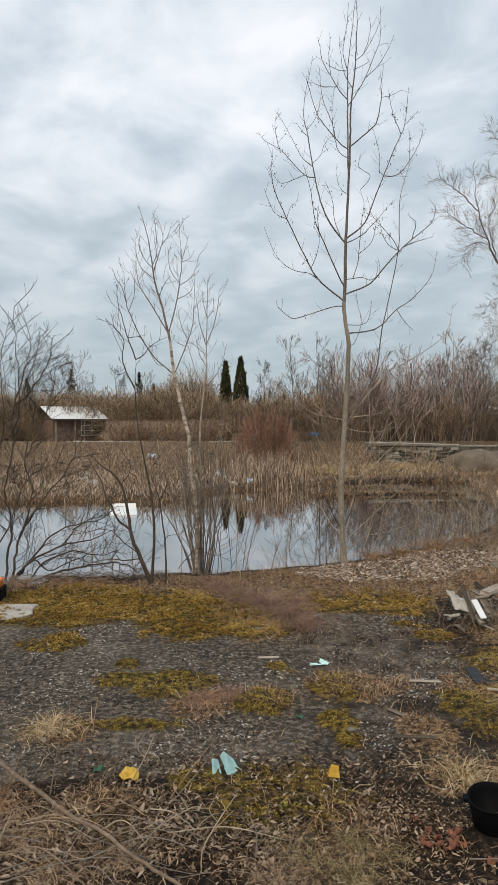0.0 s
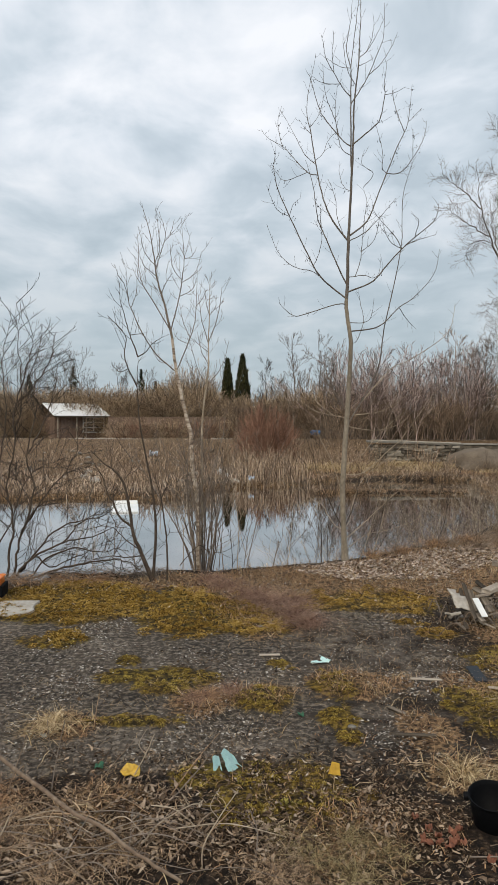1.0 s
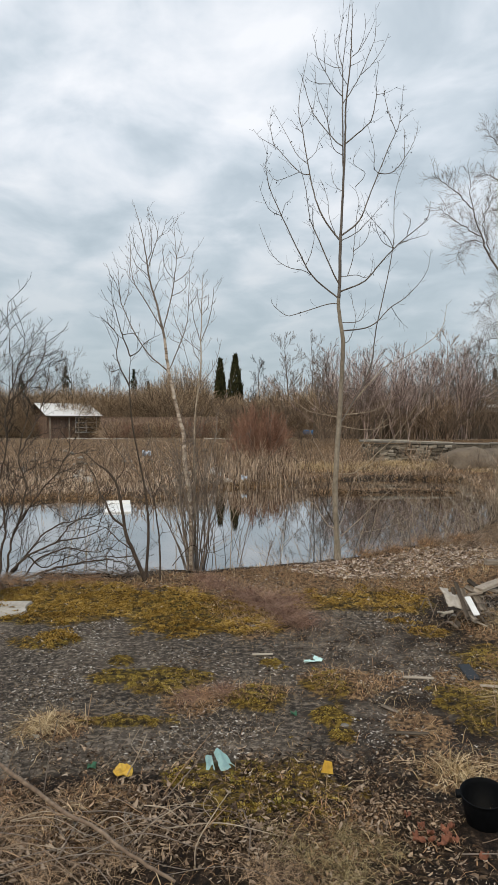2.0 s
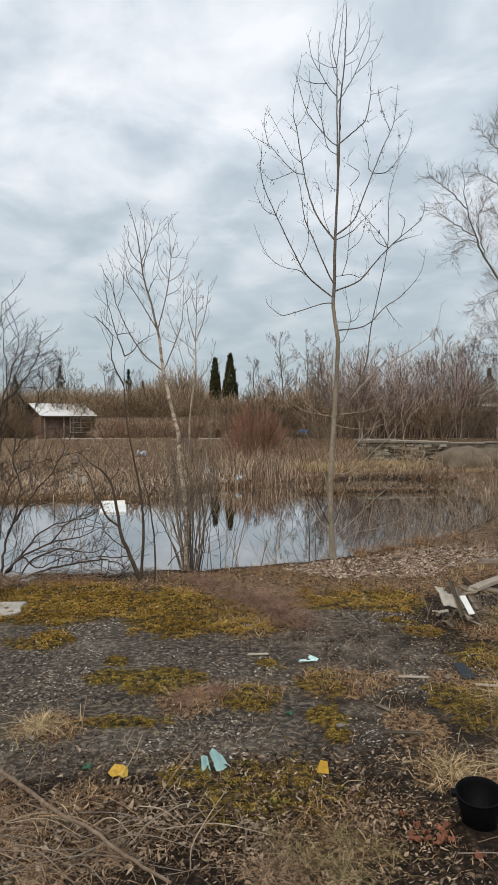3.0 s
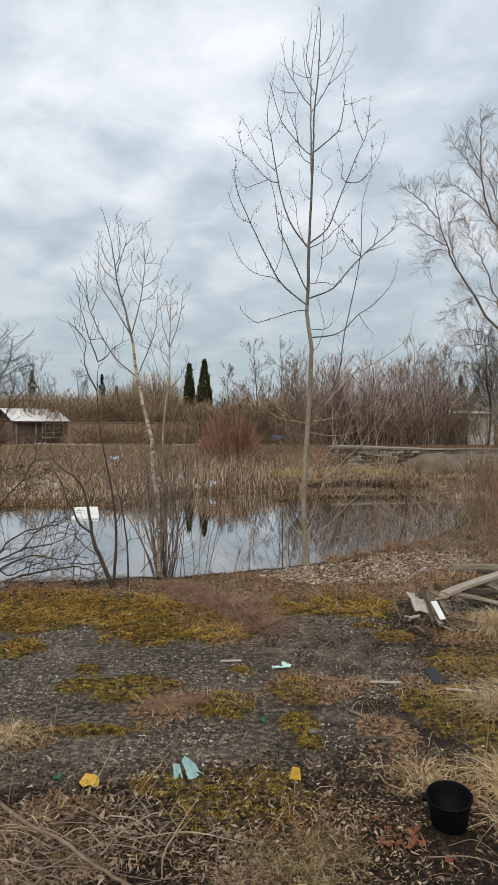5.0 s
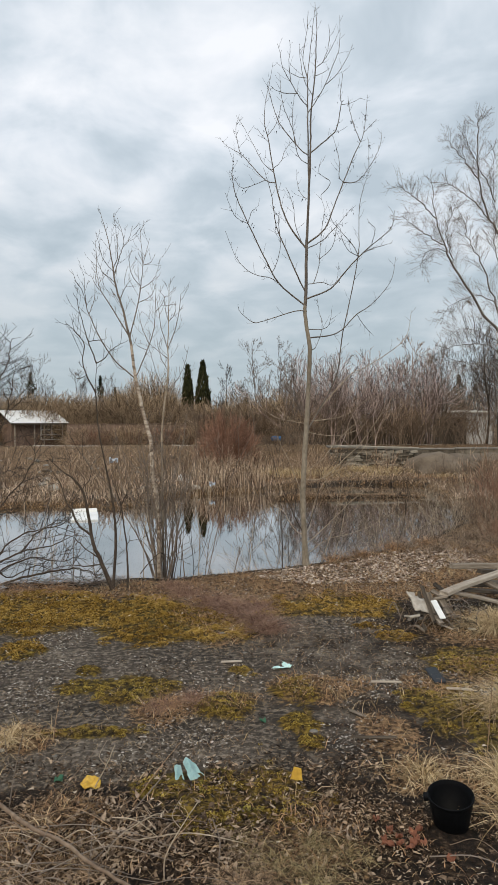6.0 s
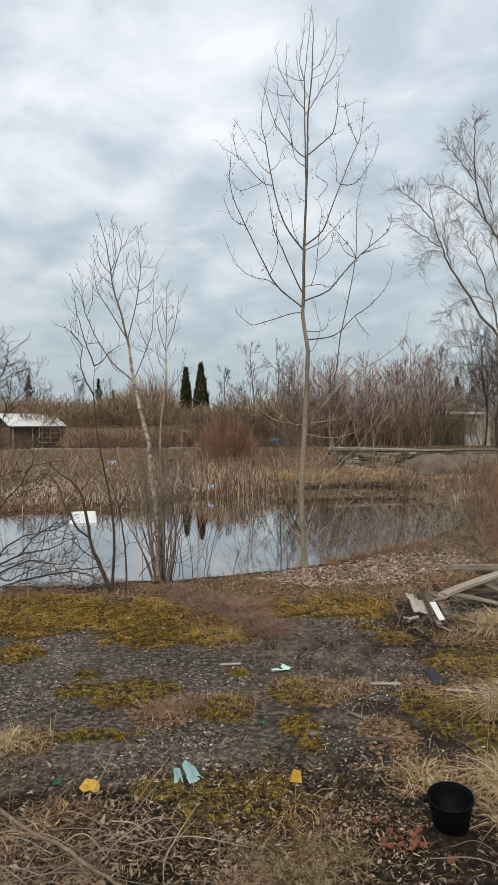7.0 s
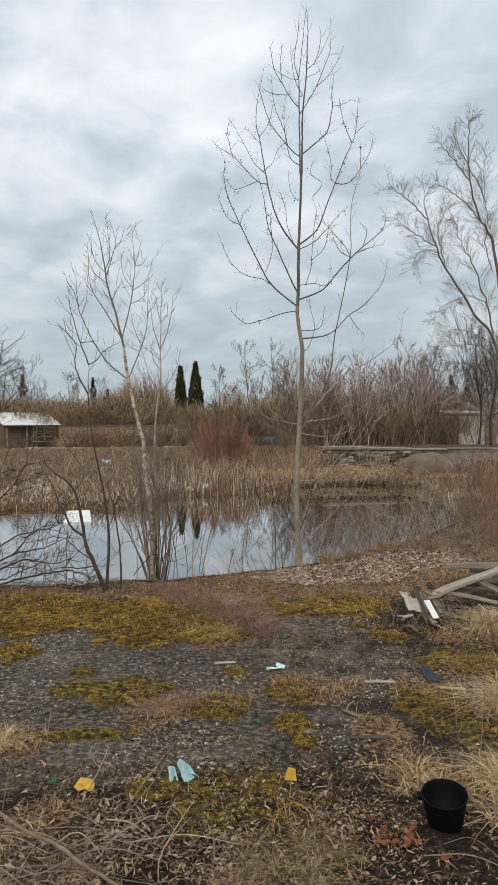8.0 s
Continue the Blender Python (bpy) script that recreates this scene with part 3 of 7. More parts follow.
def aspen():
    """The tall young tree on the bank: a slender pale stem with upswept limbs and a sucker beside it."""
    x, y = 1.138, 8.30
    t = thing("young_aspen", x, y, hz(x, y), "tall slender bare young tree with smooth pale bark on the bank", "tree")
    rng = random.Random(11)
    stem = spline([(0, 0, 0), (-0.03, 0, 0.69), (-0.03, 0, 1.03), (0.01, 0, 1.71), (0.03, 0, 2.05), (0.05, 0, 2.59), (0.03, 0, 2.74), (-0.01, 0, 3.06), (0, 0, 3.2), (0.01, 0, 3.8), (0.02, 0, 4.07), (0.05, 0, 4.74)], 6, 0.003, rng)
    k = 46
    w = Wood()
    w.tube(stem[:k + 1], 0.036, 0.021, 10)
    w.tube([stem[0] + Vector((0, 0, -0.08)), stem[0] + Vector((0, 0, 0.05)), stem[2]], 0.060, 0.034, 10)
    part("trunk", w.mesh("trunk", BARK_PALE), None, t)
    # The upper stem takes the tone darkened for backlight; its bark is the same.
    w = Wood()
    w.tube(stem[k:], 0.021, 0.0125, 8)
    part("leader", w.mesh("leader", TWIG_BACKLIT), None, t, "thin upper stem, coloured dark as if backlit")
    g = Grower(t, 12, twig=(0.05, 0.20), per=7, wobble=0.0035)
    g.known += stem
    for r, pts in ((12, [(0.05, 0, 4.74), (0.06, 0.01, 5.07), (0.07, 0.02, 5.41), (0.12, 0.03, 5.95), (0.13, 0.03, 6.22), (0.14, 0.04, 6.45), (0.12, 0.05, 6.74)]),
                   (9.5, [(0.05, 0, 4.54), (0.03, -0.01, 4.8), (0.02, -0.03, 5.39), (0.02, -0.04, 5.71), (0.02, -0.05, 5.84), (0.07, -0.07, 6.32), (0.1, -0.08, 6.61)]),
                   (4.5, [(0.03, -0.05, 5.79), (-0.04, -0.07, 5.99), (-0.03, -0.1, 6.14), (0, -0.12, 6.32), (0.01, -0.15, 6.52)])):
        g.bough(r, pts, TWIG_BACKLIT, "leader", 0.25, 0.8)

    def limb(r, pts, leafy=None):
        g.bough(r * 1.2, pts, TWIG_BACKLIT, "limb", (0.55 if 3.9 < pts[-1][2] < 5.9 else 0.12) if leafy is None else leafy)

    def low(r, pts):
        # Pale before the dark bank, backlit tone once a limb reaches the sky.
        g.bough(r, pts, TWIG_PALE if pts[-1][2] < 3.4 else TWIG_BACKLIT, "low_limb", 0.0, 0.9)

    limb(8, [(0, 0, 3.13), (-0.33, -0.06, 3.38), (-0.52, -0.12, 3.7), (-0.8, -0.18, 4.26), (-0.88, -0.24, 4.53), (-0.87, -0.3, 4.8)])
    limb(4, [(-0.33, -0.06, 3.4), (-0.45, -0.12, 3.43), (-0.62, -0.18, 3.45), (-0.76, -0.24, 3.53), (-0.86, -0.3, 3.65), (-0.97, -0.36, 3.9)])
    limb(3.5, [(-0.42, -0.08, 3.47), (-0.35, -0.12, 3.63), (-0.32, -0.16, 3.82), (-0.34, -0.2, 4)])
    limb(3.5, [(-0.72, -0.16, 4.04), (-0.83, -0.28, 4.07), (-0.91, -0.4, 4.16), (-0.97, -0.52, 4.28)])
    limb(3, [(-0.72, -0.16, 4.04), (-0.66, -0.22, 4.16), (-0.58, -0.28, 4.22)])
    limb(9, [(0, 0, 3.8), (-0.2, 0.08, 4.12), (-0.32, 0.16, 4.52), (-0.42, 0.24, 5.15), (-0.47, 0.32, 5.53), (-0.35, 0.4, 6.2)])
    limb(5, [(-0.36, 0.17, 4.62), (-0.46, 0.29, 4.71), (-0.66, 0.41, 4.97), (-0.75, 0.53, 5.11), (-0.94, 0.65, 5.27), (-1.02, 0.77, 5.42)])
    limb(3.5, [(-0.75, 0.53, 5.11), (-0.79, 0.67, 5.32), (-0.8, 0.81, 5.56), (-0.75, 0.95, 5.8)])
    limb(3.5, [(-0.38, 0.2, 4.83), (-0.5, 0.26, 4.92), (-0.56, 0.32, 5.06), (-0.64, 0.38, 5.24), (-0.71, 0.44, 5.4), (-0.78, 0.5, 5.54)])
    limb(3, [(-0.37, 0.2, 4.8), (-0.27, 0.23, 4.92), (-0.23, 0.26, 5.04), (-0.16, 0.29, 5.15), (-0.09, 0.32, 5.21)])
    limb(3, [(-0.42, 0.24, 5.15), (-0.49, 0.33, 5.26), (-0.56, 0.42, 5.4)])
    limb(3, [(-0.44, 0.26, 5.26), (-0.34, 0.32, 5.38), (-0.28, 0.38, 5.56), (-0.25, 0.44, 5.73)])
    limb(3.5, [(-0.46, 0.29, 4.71), (-0.57, 0.38, 4.69), (-0.73, 0.47, 4.67), (-0.82, 0.56, 4.79), (-0.89, 0.65, 4.95)])
    limb(7.5, [(-0.01, 0, 3.26), (-0.13, -0.04, 3.53), (-0.32, -0.08, 3.94), (-0.37, -0.12, 4.06), (-0.43, -0.16, 4.41), (-0.52, -0.2, 4.68)])
    limb(3, [(-0.32, -0.08, 3.94), (-0.34, -0.17, 4.08), (-0.34, -0.26, 4.17)])
    limb(6, [(0.02, -0.02, 4.9), (-0.07, 0.03, 5), (-0.28, 0.07, 5.27), (-0.35, 0.11, 5.44), (-0.44, 0.14, 5.76), (-0.45, 0.18, 5.82)])
    limb(4, [(-0.09, 0.03, 5.04), (-0.16, 0.04, 5.25), (-0.24, 0.06, 5.45), (-0.28, 0.07, 5.63), (-0.3, 0.09, 5.9)])
    limb(4, [(0.02, -0.01, 4.82), (-0.07, -0.04, 4.85), (-0.12, -0.06, 4.96), (-0.16, -0.09, 5.16), (-0.17, -0.11, 5.35), (-0.15, -0.13, 5.57)])
    limb(5, [(0.02, -0.03, 5.44), (-0.06, -0.07, 5.53), (-0.13, -0.11, 5.61), (-0.29, -0.15, 5.86), (-0.32, -0.19, 5.99), (-0.36, -0.23, 6.09)])
    limb(3.5, [(0.03, -0.05, 5.79), (-0.08, -0.01, 5.82), (-0.18, 0.03, 5.89), (-0.26, 0.07, 5.97)])
    limb(3.5, [(-0.13, -0.1, 5.58), (-0.26, -0.14, 5.57), (-0.37, -0.18, 5.58), (-0.44, -0.22, 5.61)])
    limb(3, [(-0.2, -0.13, 5.73), (-0.22, -0.17, 5.9), (-0.21, -0.21, 6.04), (-0.22, -0.25, 6.12)])
    limb(5.5, [(0.03, -0.03, 5.34), (0.16, 0.01, 5.61), (0.24, 0.06, 5.77), (0.37, 0.1, 6.09), (0.43, 0.14, 6.28), (0.44, 0.18, 6.67)])
    limb(3.5, [(0.24, 0.06, 5.77), (0.36, 0.08, 5.88), (0.46, 0.11, 6.02), (0.55, 0.14, 6.19), (0.6, 0.17, 6.33)])
    limb(3.5, [(0.12, 0.03, 5.93), (0.22, -0.01, 6.03), (0.31, -0.05, 6.17), (0.39, -0.09, 6.34)])
    limb(3, [(0.2, -0.01, 6.02), (0.26, -0.03, 6.15), (0.28, -0.05, 6.31), (0.26, -0.07, 6.41)])
    limb(3, [(0.12, 0.02, 5.89), (0.23, 0.08, 5.93), (0.31, 0.14, 6.01)])
    limb(3.5, [(0.06, 0.02, 5.61), (-0.02, 0, 5.8), (-0.07, -0.02, 6.05), (-0.08, -0.04, 6.2)])
    limb(6.5, [(0.07, 0, 4.93), (0.28, -0.06, 5.11), (0.35, -0.12, 5.19), (0.39, -0.18, 5.43), (0.37, -0.24, 5.53), (0.39, -0.3, 5.74)])
    limb(3, [(0.4, -0.17, 5.41), (0.47, -0.29, 5.4), (0.58, -0.41, 5.41)])
    limb(9, [(0.03, 0, 3.83), (0.24, 0.06, 4.06), (0.39, 0.12, 4.42), (0.62, 0.18, 4.99), (0.75, 0.24, 5.29), (0.81, 0.3, 5.78)])
    limb(4, [(0.69, 0.22, 5.17), (0.64, 0.3, 5.41), (0.6, 0.38, 5.65), (0.6, 0.46, 5.83)])
    limb(5, [(0.5, 0.14, 4.61), (0.64, 0.26, 4.69), (0.78, 0.38, 4.82), (0.97, 0.5, 5.12), (1.06, 0.62, 5.34), (1.1, 0.74, 5.52)])
    limb(3, [(0.86, 0.43, 4.92), (0.9, 0.61, 5.26), (0.94, 0.79, 5.44)])
    limb(3.5, [(0.48, 0.14, 4.63), (0.43, 0.16, 4.73), (0.44, 0.17, 4.88), (0.41, 0.19, 5.05), (0.36, 0.2, 5.23)])
    limb(3, [(0.75, 0.24, 5.29), (0.86, 0.33, 5.42), (0.96, 0.42, 5.54)])
    limb(8, [(0.05, 0, 3.18), (0.29, -0.08, 3.32), (0.48, -0.16, 3.54), (0.69, -0.24, 3.75), (0.94, -0.32, 3.96), (0.97, -0.4, 4.15)])
    limb(4, [(0.66, -0.22, 3.69), (0.74, -0.34, 3.73), (0.81, -0.46, 3.73), (0.89, -0.58, 3.73)])
    limb(4, [(0.59, -0.2, 3.65), (0.47, -0.28, 3.71), (0.38, -0.36, 3.81), (0.33, -0.44, 3.95)])
    limb(4, [(0.6, -0.21, 3.66), (0.49, -0.27, 3.81), (0.31, -0.33, 3.98), (0.23, -0.39, 4.06)])
    limb(3.5, [(0.72, -0.26, 3.81), (0.74, -0.41, 3.93), (0.65, -0.56, 3.95)])
    limb(7, [(0.06, 0, 2.74), (0.39, 0.08, 2.81), (0.65, 0.16, 3.05), (0.84, 0.24, 3.18), (1.11, 0.32, 3.48), (1.2, 0.4, 3.81)])
    limb(3.5, [(0.65, 0.16, 3.03), (0.79, 0.31, 2.92), (0.93, 0.46, 2.83)])
    limb(4, [(0.04, 0, 2.86), (0.2, -0.06, 2.84), (0.27, -0.12, 2.91), (0.29, -0.18, 3.1)])
    limb(5.5, [(-0.01, 0, 3.06), (-0.14, -0.04, 3.05), (-0.51, -0.08, 2.93), (-0.65, -0.12, 2.91), (-0.8, -0.16, 3.03), (-0.81, -0.2, 3.08)])
    limb(4, [(0.05, 0, 2.56), (0.12, 0.02, 2.63), (0.18, 0.05, 2.77), (0.21, 0.07, 2.91), (0.17, 0.1, 3.11), (0.15, 0.12, 3.29)])
    limb(4, [(0.03, 0, 3.4), (0.21, 0.04, 3.41), (0.32, 0.09, 3.39), (0.4, 0.14, 3.46), (0.43, 0.18, 3.65)])
    limb(5, [(0.02, 0, 3.8), (0.22, 0.1, 3.93), (0.34, 0.2, 4.06), (0.46, 0.3, 4.2), (0.58, 0.4, 4.35), (0.67, 0.5, 4.47)])
    limb(4, [(0.08, 0.01, 3.33), (0.16, 0.04, 3.58), (0.18, 0.06, 3.78), (0.21, 0.08, 4.1), (0.24, 0.11, 4.31), (0.2, 0.13, 4.48)])
    limb(3.5, [(0.12, 0.05, 3.68), (0.3, -0.01, 3.8), (0.34, -0.07, 3.92), (0.35, -0.13, 4.07)])
    limb(3.5, [(-0.03, 0.02, 3.87), (-0.11, 0.07, 4.08), (-0.13, 0.11, 4.3), (-0.17, 0.15, 4.48), (-0.22, 0.2, 4.6)])
    limb(3, [(0.03, 0, 4.34), (-0.04, 0.04, 4.45), (-0.09, 0.08, 4.59), (-0.09, 0.12, 4.78)])
    limb(3.5, [(0.2, 0.13, 4.48), (0.31, 0.07, 4.62), (0.16, 0.01, 4.71), (0.18, -0.05, 4.85)])
    low(9, [(0.03, 0, 1.64), (0.37, 0.06, 2.26), (0.47, 0.12, 2.81), (0.67, 0.18, 3.75), (0.7, 0.24, 4.39), (0.84, 0.3, 4.88)])
    low(6, [(0.11, 0.01, 1.7), (0.37, -0.07, 1.78), (0.53, -0.14, 1.86), (0.61, -0.22, 1.94), (0.8, -0.29, 2.04)])
    low(7, [(0.25, 0.03, 1.9), (0.55, 0.13, 2.3), (0.78, 0.23, 2.41), (1.19, 0.33, 2.67), (1.36, 0.43, 2.86), (1.44, 0.53, 3.16)])
    low(5, [(0.01, 0, 1.56), (0.23, -0.1, 1.57), (0.42, -0.2, 1.58), (0.6, -0.3, 1.66), (0.67, -0.4, 1.76)])
    low(6, [(-0.01, 0, 1.03), (0.2, -0.12, 1.07), (0.48, -0.24, 1.35), (0.59, -0.36, 1.48), (0.88, -0.48, 1.94), (0.95, -0.6, 2.09)])
    low(5, [(-0.03, 0, 1.16), (0.2, 0.07, 1.26), (0.35, 0.15, 1.43), (0.57, 0.22, 1.64), (0.8, 0.3, 1.82)])
    low(6, [(-0.01, 0, 0.31), (0.06, 0.05, 0.47), (0.1, 0.1, 0.67), (0.22, 0.15, 0.95), (0.43, 0.2, 1.14)])
    low(6, [(0.04, 0, 0.27), (0.21, -0.08, 0.46), (0.37, -0.16, 0.64), (0.52, -0.24, 0.81), (0.67, -0.32, 0.95), (0.77, -0.4, 1.12)])
    low(5, [(0.02, 0, 0.17), (0.23, -0.15, 0.33), (0.47, -0.3, 0.42), (0.71, -0.45, 0.54), (0.86, -0.6, 0.72)])
    low(6, [(-0.02, 0, 0.31), (-0.12, -0.04, 0.42), (-0.22, -0.08, 0.56), (-0.28, -0.12, 0.67), (-0.44, -0.16, 0.77), (-0.57, -0.2, 0.9)])
    low(5.5, [(0.01, 0, 1.73), (-0.15, 0.07, 1.74), (-0.32, 0.15, 1.78), (-0.48, 0.22, 1.88), (-0.69, 0.3, 2.04)])
    low(5, [(-0.15, 0.07, 1.74), (-0.35, 0.21, 1.92), (-0.39, 0.34, 2.06), (-0.41, 0.48, 2.26)])
    low(4.5, [(-0.03, 0, 0.82), (-0.18, 0.07, 1.23), (-0.28, 0.13, 1.43), (-0.35, 0.2, 1.64)])
    low(4, [(0.43, 0.19, 1.08), (0.69, 0.12, 1.36), (0.81, 0.04, 1.57), (1, -0.03, 1.81), (1.05, -0.11, 2.02)])
    low(4, [(0.2, -0.12, 1.07), (0.33, 0.03, 0.82), (0.57, 0.18, 0.66)])
    # low dark shoots about the foot
    for r, pts in ((7, [(0, 0, 0.36), (-0.14, -0.03, 0.60), (-0.25, -0.05, 0.84), (-0.33, -0.06, 1.10)]), (5, [(0, 0, 0.40), (0.12, 0.04, 0.70), (0.19, 0.06, 1.02)]),
                   (4, [(-0.21, -0.06, -0.05), (-0.22, -0.05, 0.24), (-0.20, -0.05, 0.50)]), (4, [(-0.15, -0.03, 0.62), (-0.12, -0.05, 0.85), (-0.14, -0.06, 1.02)])):
        g.bough(r, pts, TWIG_DARK, "shoot", 0, 0.8)
    g.close(TWIG_BACKLIT, "fine grey-brown twigs")
    return t


def birch():
    x, y = -0.579, 7.72
    t = thing("birch_clump", x, y, hz(x, y), "leaning young birch with peeling pale bark among thin shoots", "tree")
    g = Grower(t, 21, twig=(0.06, 0.26), per=9, kids=2, up=0.7, wobble=0.004)
    stem = [(0, 0, -0.01), (-0.01, 0, 0.73), (-0.07, 0, 1.17), (-0.09, 0, 1.52), (-0.17, 0, 1.86), (-0.25, 0, 2.23), (-0.3, 0, 2.6), (-0.38, 0, 2.97), (-0.47, 0, 3.28), (-0.52, 0, 3.65), (-0.63, 0, 4.08)]
    g.bough(28, stem[:7], BARK_BIRCH, "trunk", 0, 0.4, 9, 15)
    g.bough(14.5, stem[6:], TWIG_GREY, "leader")

    def b(r, pts):
        g.bough(r * 1.2, pts, TWIG_GREY)

    b(6, [(-0.32, 0, 2.67), (-0.53, 0.05, 3.04), (-0.65, 0.1, 3.24), (-0.69, 0.16, 3.44), (-0.71, 0.21, 3.8)])
    b(7, [(-0.26, 0, 2.2), (-0.51, -0.03, 2.47), (-0.72, -0.07, 2.87), (-0.77, -0.1, 3.07), (-0.78, -0.14, 3.34)])
    b(3.5, [(-0.77, -0.09, 2.98), (-0.79, -0.16, 3.15), (-0.84, -0.23, 3.23), (-0.88, -0.3, 3.35)])
    b(3.5, [(-0.74, -0.07, 2.9), (-0.68, -0.1, 3.08), (-0.66, -0.12, 3.31), (-0.65, -0.14, 3.37)])
    b(3, [(-0.62, 0.09, 3.17), (-0.72, 0.16, 3.31), (-0.77, 0.23, 3.42)])
    b(5, [(-0.47, 0, 3.34), (-0.43, 0.02, 3.53), (-0.39, 0.03, 3.66), (-0.38, 0.05, 3.79), (-0.45, 0.07, 4.01)])
    b(3, [(-0.39, 0.03, 3.66), (-0.33, 0.1, 3.77), (-0.29, 0.17, 3.95)])
    b(4, [(-0.49, 0, 3.4), (-0.43, -0.05, 3.58), (-0.44, -0.09, 3.81), (-0.46, -0.14, 3.99)])
    b(3.5, [(-0.48, 0, 3.37), (-0.56, -0.07, 3.48), (-0.61, -0.14, 3.61), (-0.59, -0.21, 3.7)])
    b(3.5, [(-0.47, 0, 3.3), (-0.6, -0.05, 3.39), (-0.64, -0.09, 3.5), (-0.65, -0.14, 3.55)])
    b(6, [(-0.29, 0, 2.72), (-0.2, -0.02, 3.13), (-0.18, -0.03, 3.28), (-0.16, -0.05, 3.46), (-0.19, -0.07, 3.89)])
    b(3.5, [(-0.19, -0.03, 3.2), (-0.08, 0.02, 3.29), (-0.02, 0.07, 3.4), (0.02, 0.11, 3.58)])
    b(3.5, [(-0.19, -0.03, 3.24), (-0.27, -0.1, 3.34), (-0.29, -0.17, 3.46), (-0.29, -0.24, 3.57)])
    b(3, [(-0.15, -0.05, 3.46), (-0.13, -0.02, 3.59), (-0.09, 0.02, 3.77)])
    b(3.5, [(-0.19, -0.01, 3.04), (-0.07, -0.08, 3.12), (-0.01, -0.15, 3.24)])
    b(3, [(-0.16, -0.04, 3.49), (-0.22, 0.03, 3.62)])
    b(3, [(-0.16, -0.05, 3.45), (-0.08, 0.02, 3.51), (-0.03, 0.09, 3.62)])
    b(6, [(-0.23, 0, 2.2), (-0.1, 0.03, 2.61), (-0.05, 0.07, 2.8), (-0.04, 0.1, 2.97), (-0.03, 0.14, 3.38)])
    b(3.5, [(-0.08, 0.03, 2.61), (-0.19, 0.14, 2.81), (-0.24, 0.24, 3.02)])
    b(3, [(-0.12, 0.03, 2.54), (-0.22, 0.1, 2.59), (-0.29, 0.17, 2.66)])
    b(3.5, [(-0.41, 0, 3.07), (-0.35, -0.1, 3.2), (-0.27, -0.21, 3.27)])
    b(3, [(-0.45, 0, 3.24), (-0.52, 0.07, 3.3), (-0.58, 0.14, 3.37)])
    b(3, [(-0.38, 0, 2.97), (-0.45, 0.07, 3.11), (-0.53, 0.14, 3.23)])
    b(3, [(-0.04, 0.1, 2.97), (0.04, 0.03, 3.05), (0.08, -0.04, 3.13)])
    b(3, [(-0.36, -0.01, 2.29), (-0.44, -0.06, 2.35), (-0.5, -0.11, 2.47), (-0.5, -0.15, 2.58)])
    stem = [(0.02, 0.1, -0.03), (0.03, 0.14, 0.46), (0.02, 0.17, 1.35), (0.03, 0.21, 1.74), (0.09, 0.24, 2.32), (0.09, 0.28, 2.58), (0.1, 0.31, 3.1), (0.1, 0.35, 3.36)]
    g.bough(16, stem, TWIG_PALE, "stem")
    b(4, [(0.09, 0.28, 2.56), (0.01, 0.33, 2.84), (-0.02, 0.37, 3.04), (-0.05, 0.42, 3.18)])
    b(4.5, [(0.09, 0.28, 2.61), (0.18, 0.26, 2.83), (0.23, 0.24, 3.09), (0.24, 0.21, 3.2)])
    b(4.5, [(0.07, 0.23, 2.12), (0.18, 0.28, 2.22), (0.27, 0.32, 2.39), (0.32, 0.37, 2.62)])
    b(3.5, [(0.08, 0.27, 2.48), (-0.05, 0.37, 2.59), (-0.17, 0.48, 2.7)])
    b(3.5, [(0.09, 0.25, 2.35), (0, 0.28, 2.51), (-0.04, 0.32, 2.71)])
    b(3.5, [(0.06, 0.22, 2.06), (-0.02, 0.25, 2.25), (-0.1, 0.27, 2.51), (-0.16, 0.29, 2.64)])
    b(3, [(0.1, 0.3, 2.84), (0.17, 0.26, 2.99), (0.18, 0.23, 3.12)])
    b(3, [(0.11, 0.3, 2.9), (0.06, 0.27, 3.06), (0.05, 0.23, 3.18)])
    # shoots from the foot
    rng = random.Random(5)
    for k in range(32):
        a, s = rng.uniform(0, 2 * math.pi), rng.uniform(0, 0.12)
        shoot(g.twigs, (0.04 + s * math.cos(a), s * math.sin(a), -0.02), (0.17 * math.cos(a), 0.2 * math.sin(a), 1), rng.uniform(0.6, 2.0), rng.uniform(0.005, 0.012), 2, rng, 0.5, 34, 4, 0.42, 0.11, 0.0018, 4)
    g.close(TWIG_GREY, "fine bare twigs")


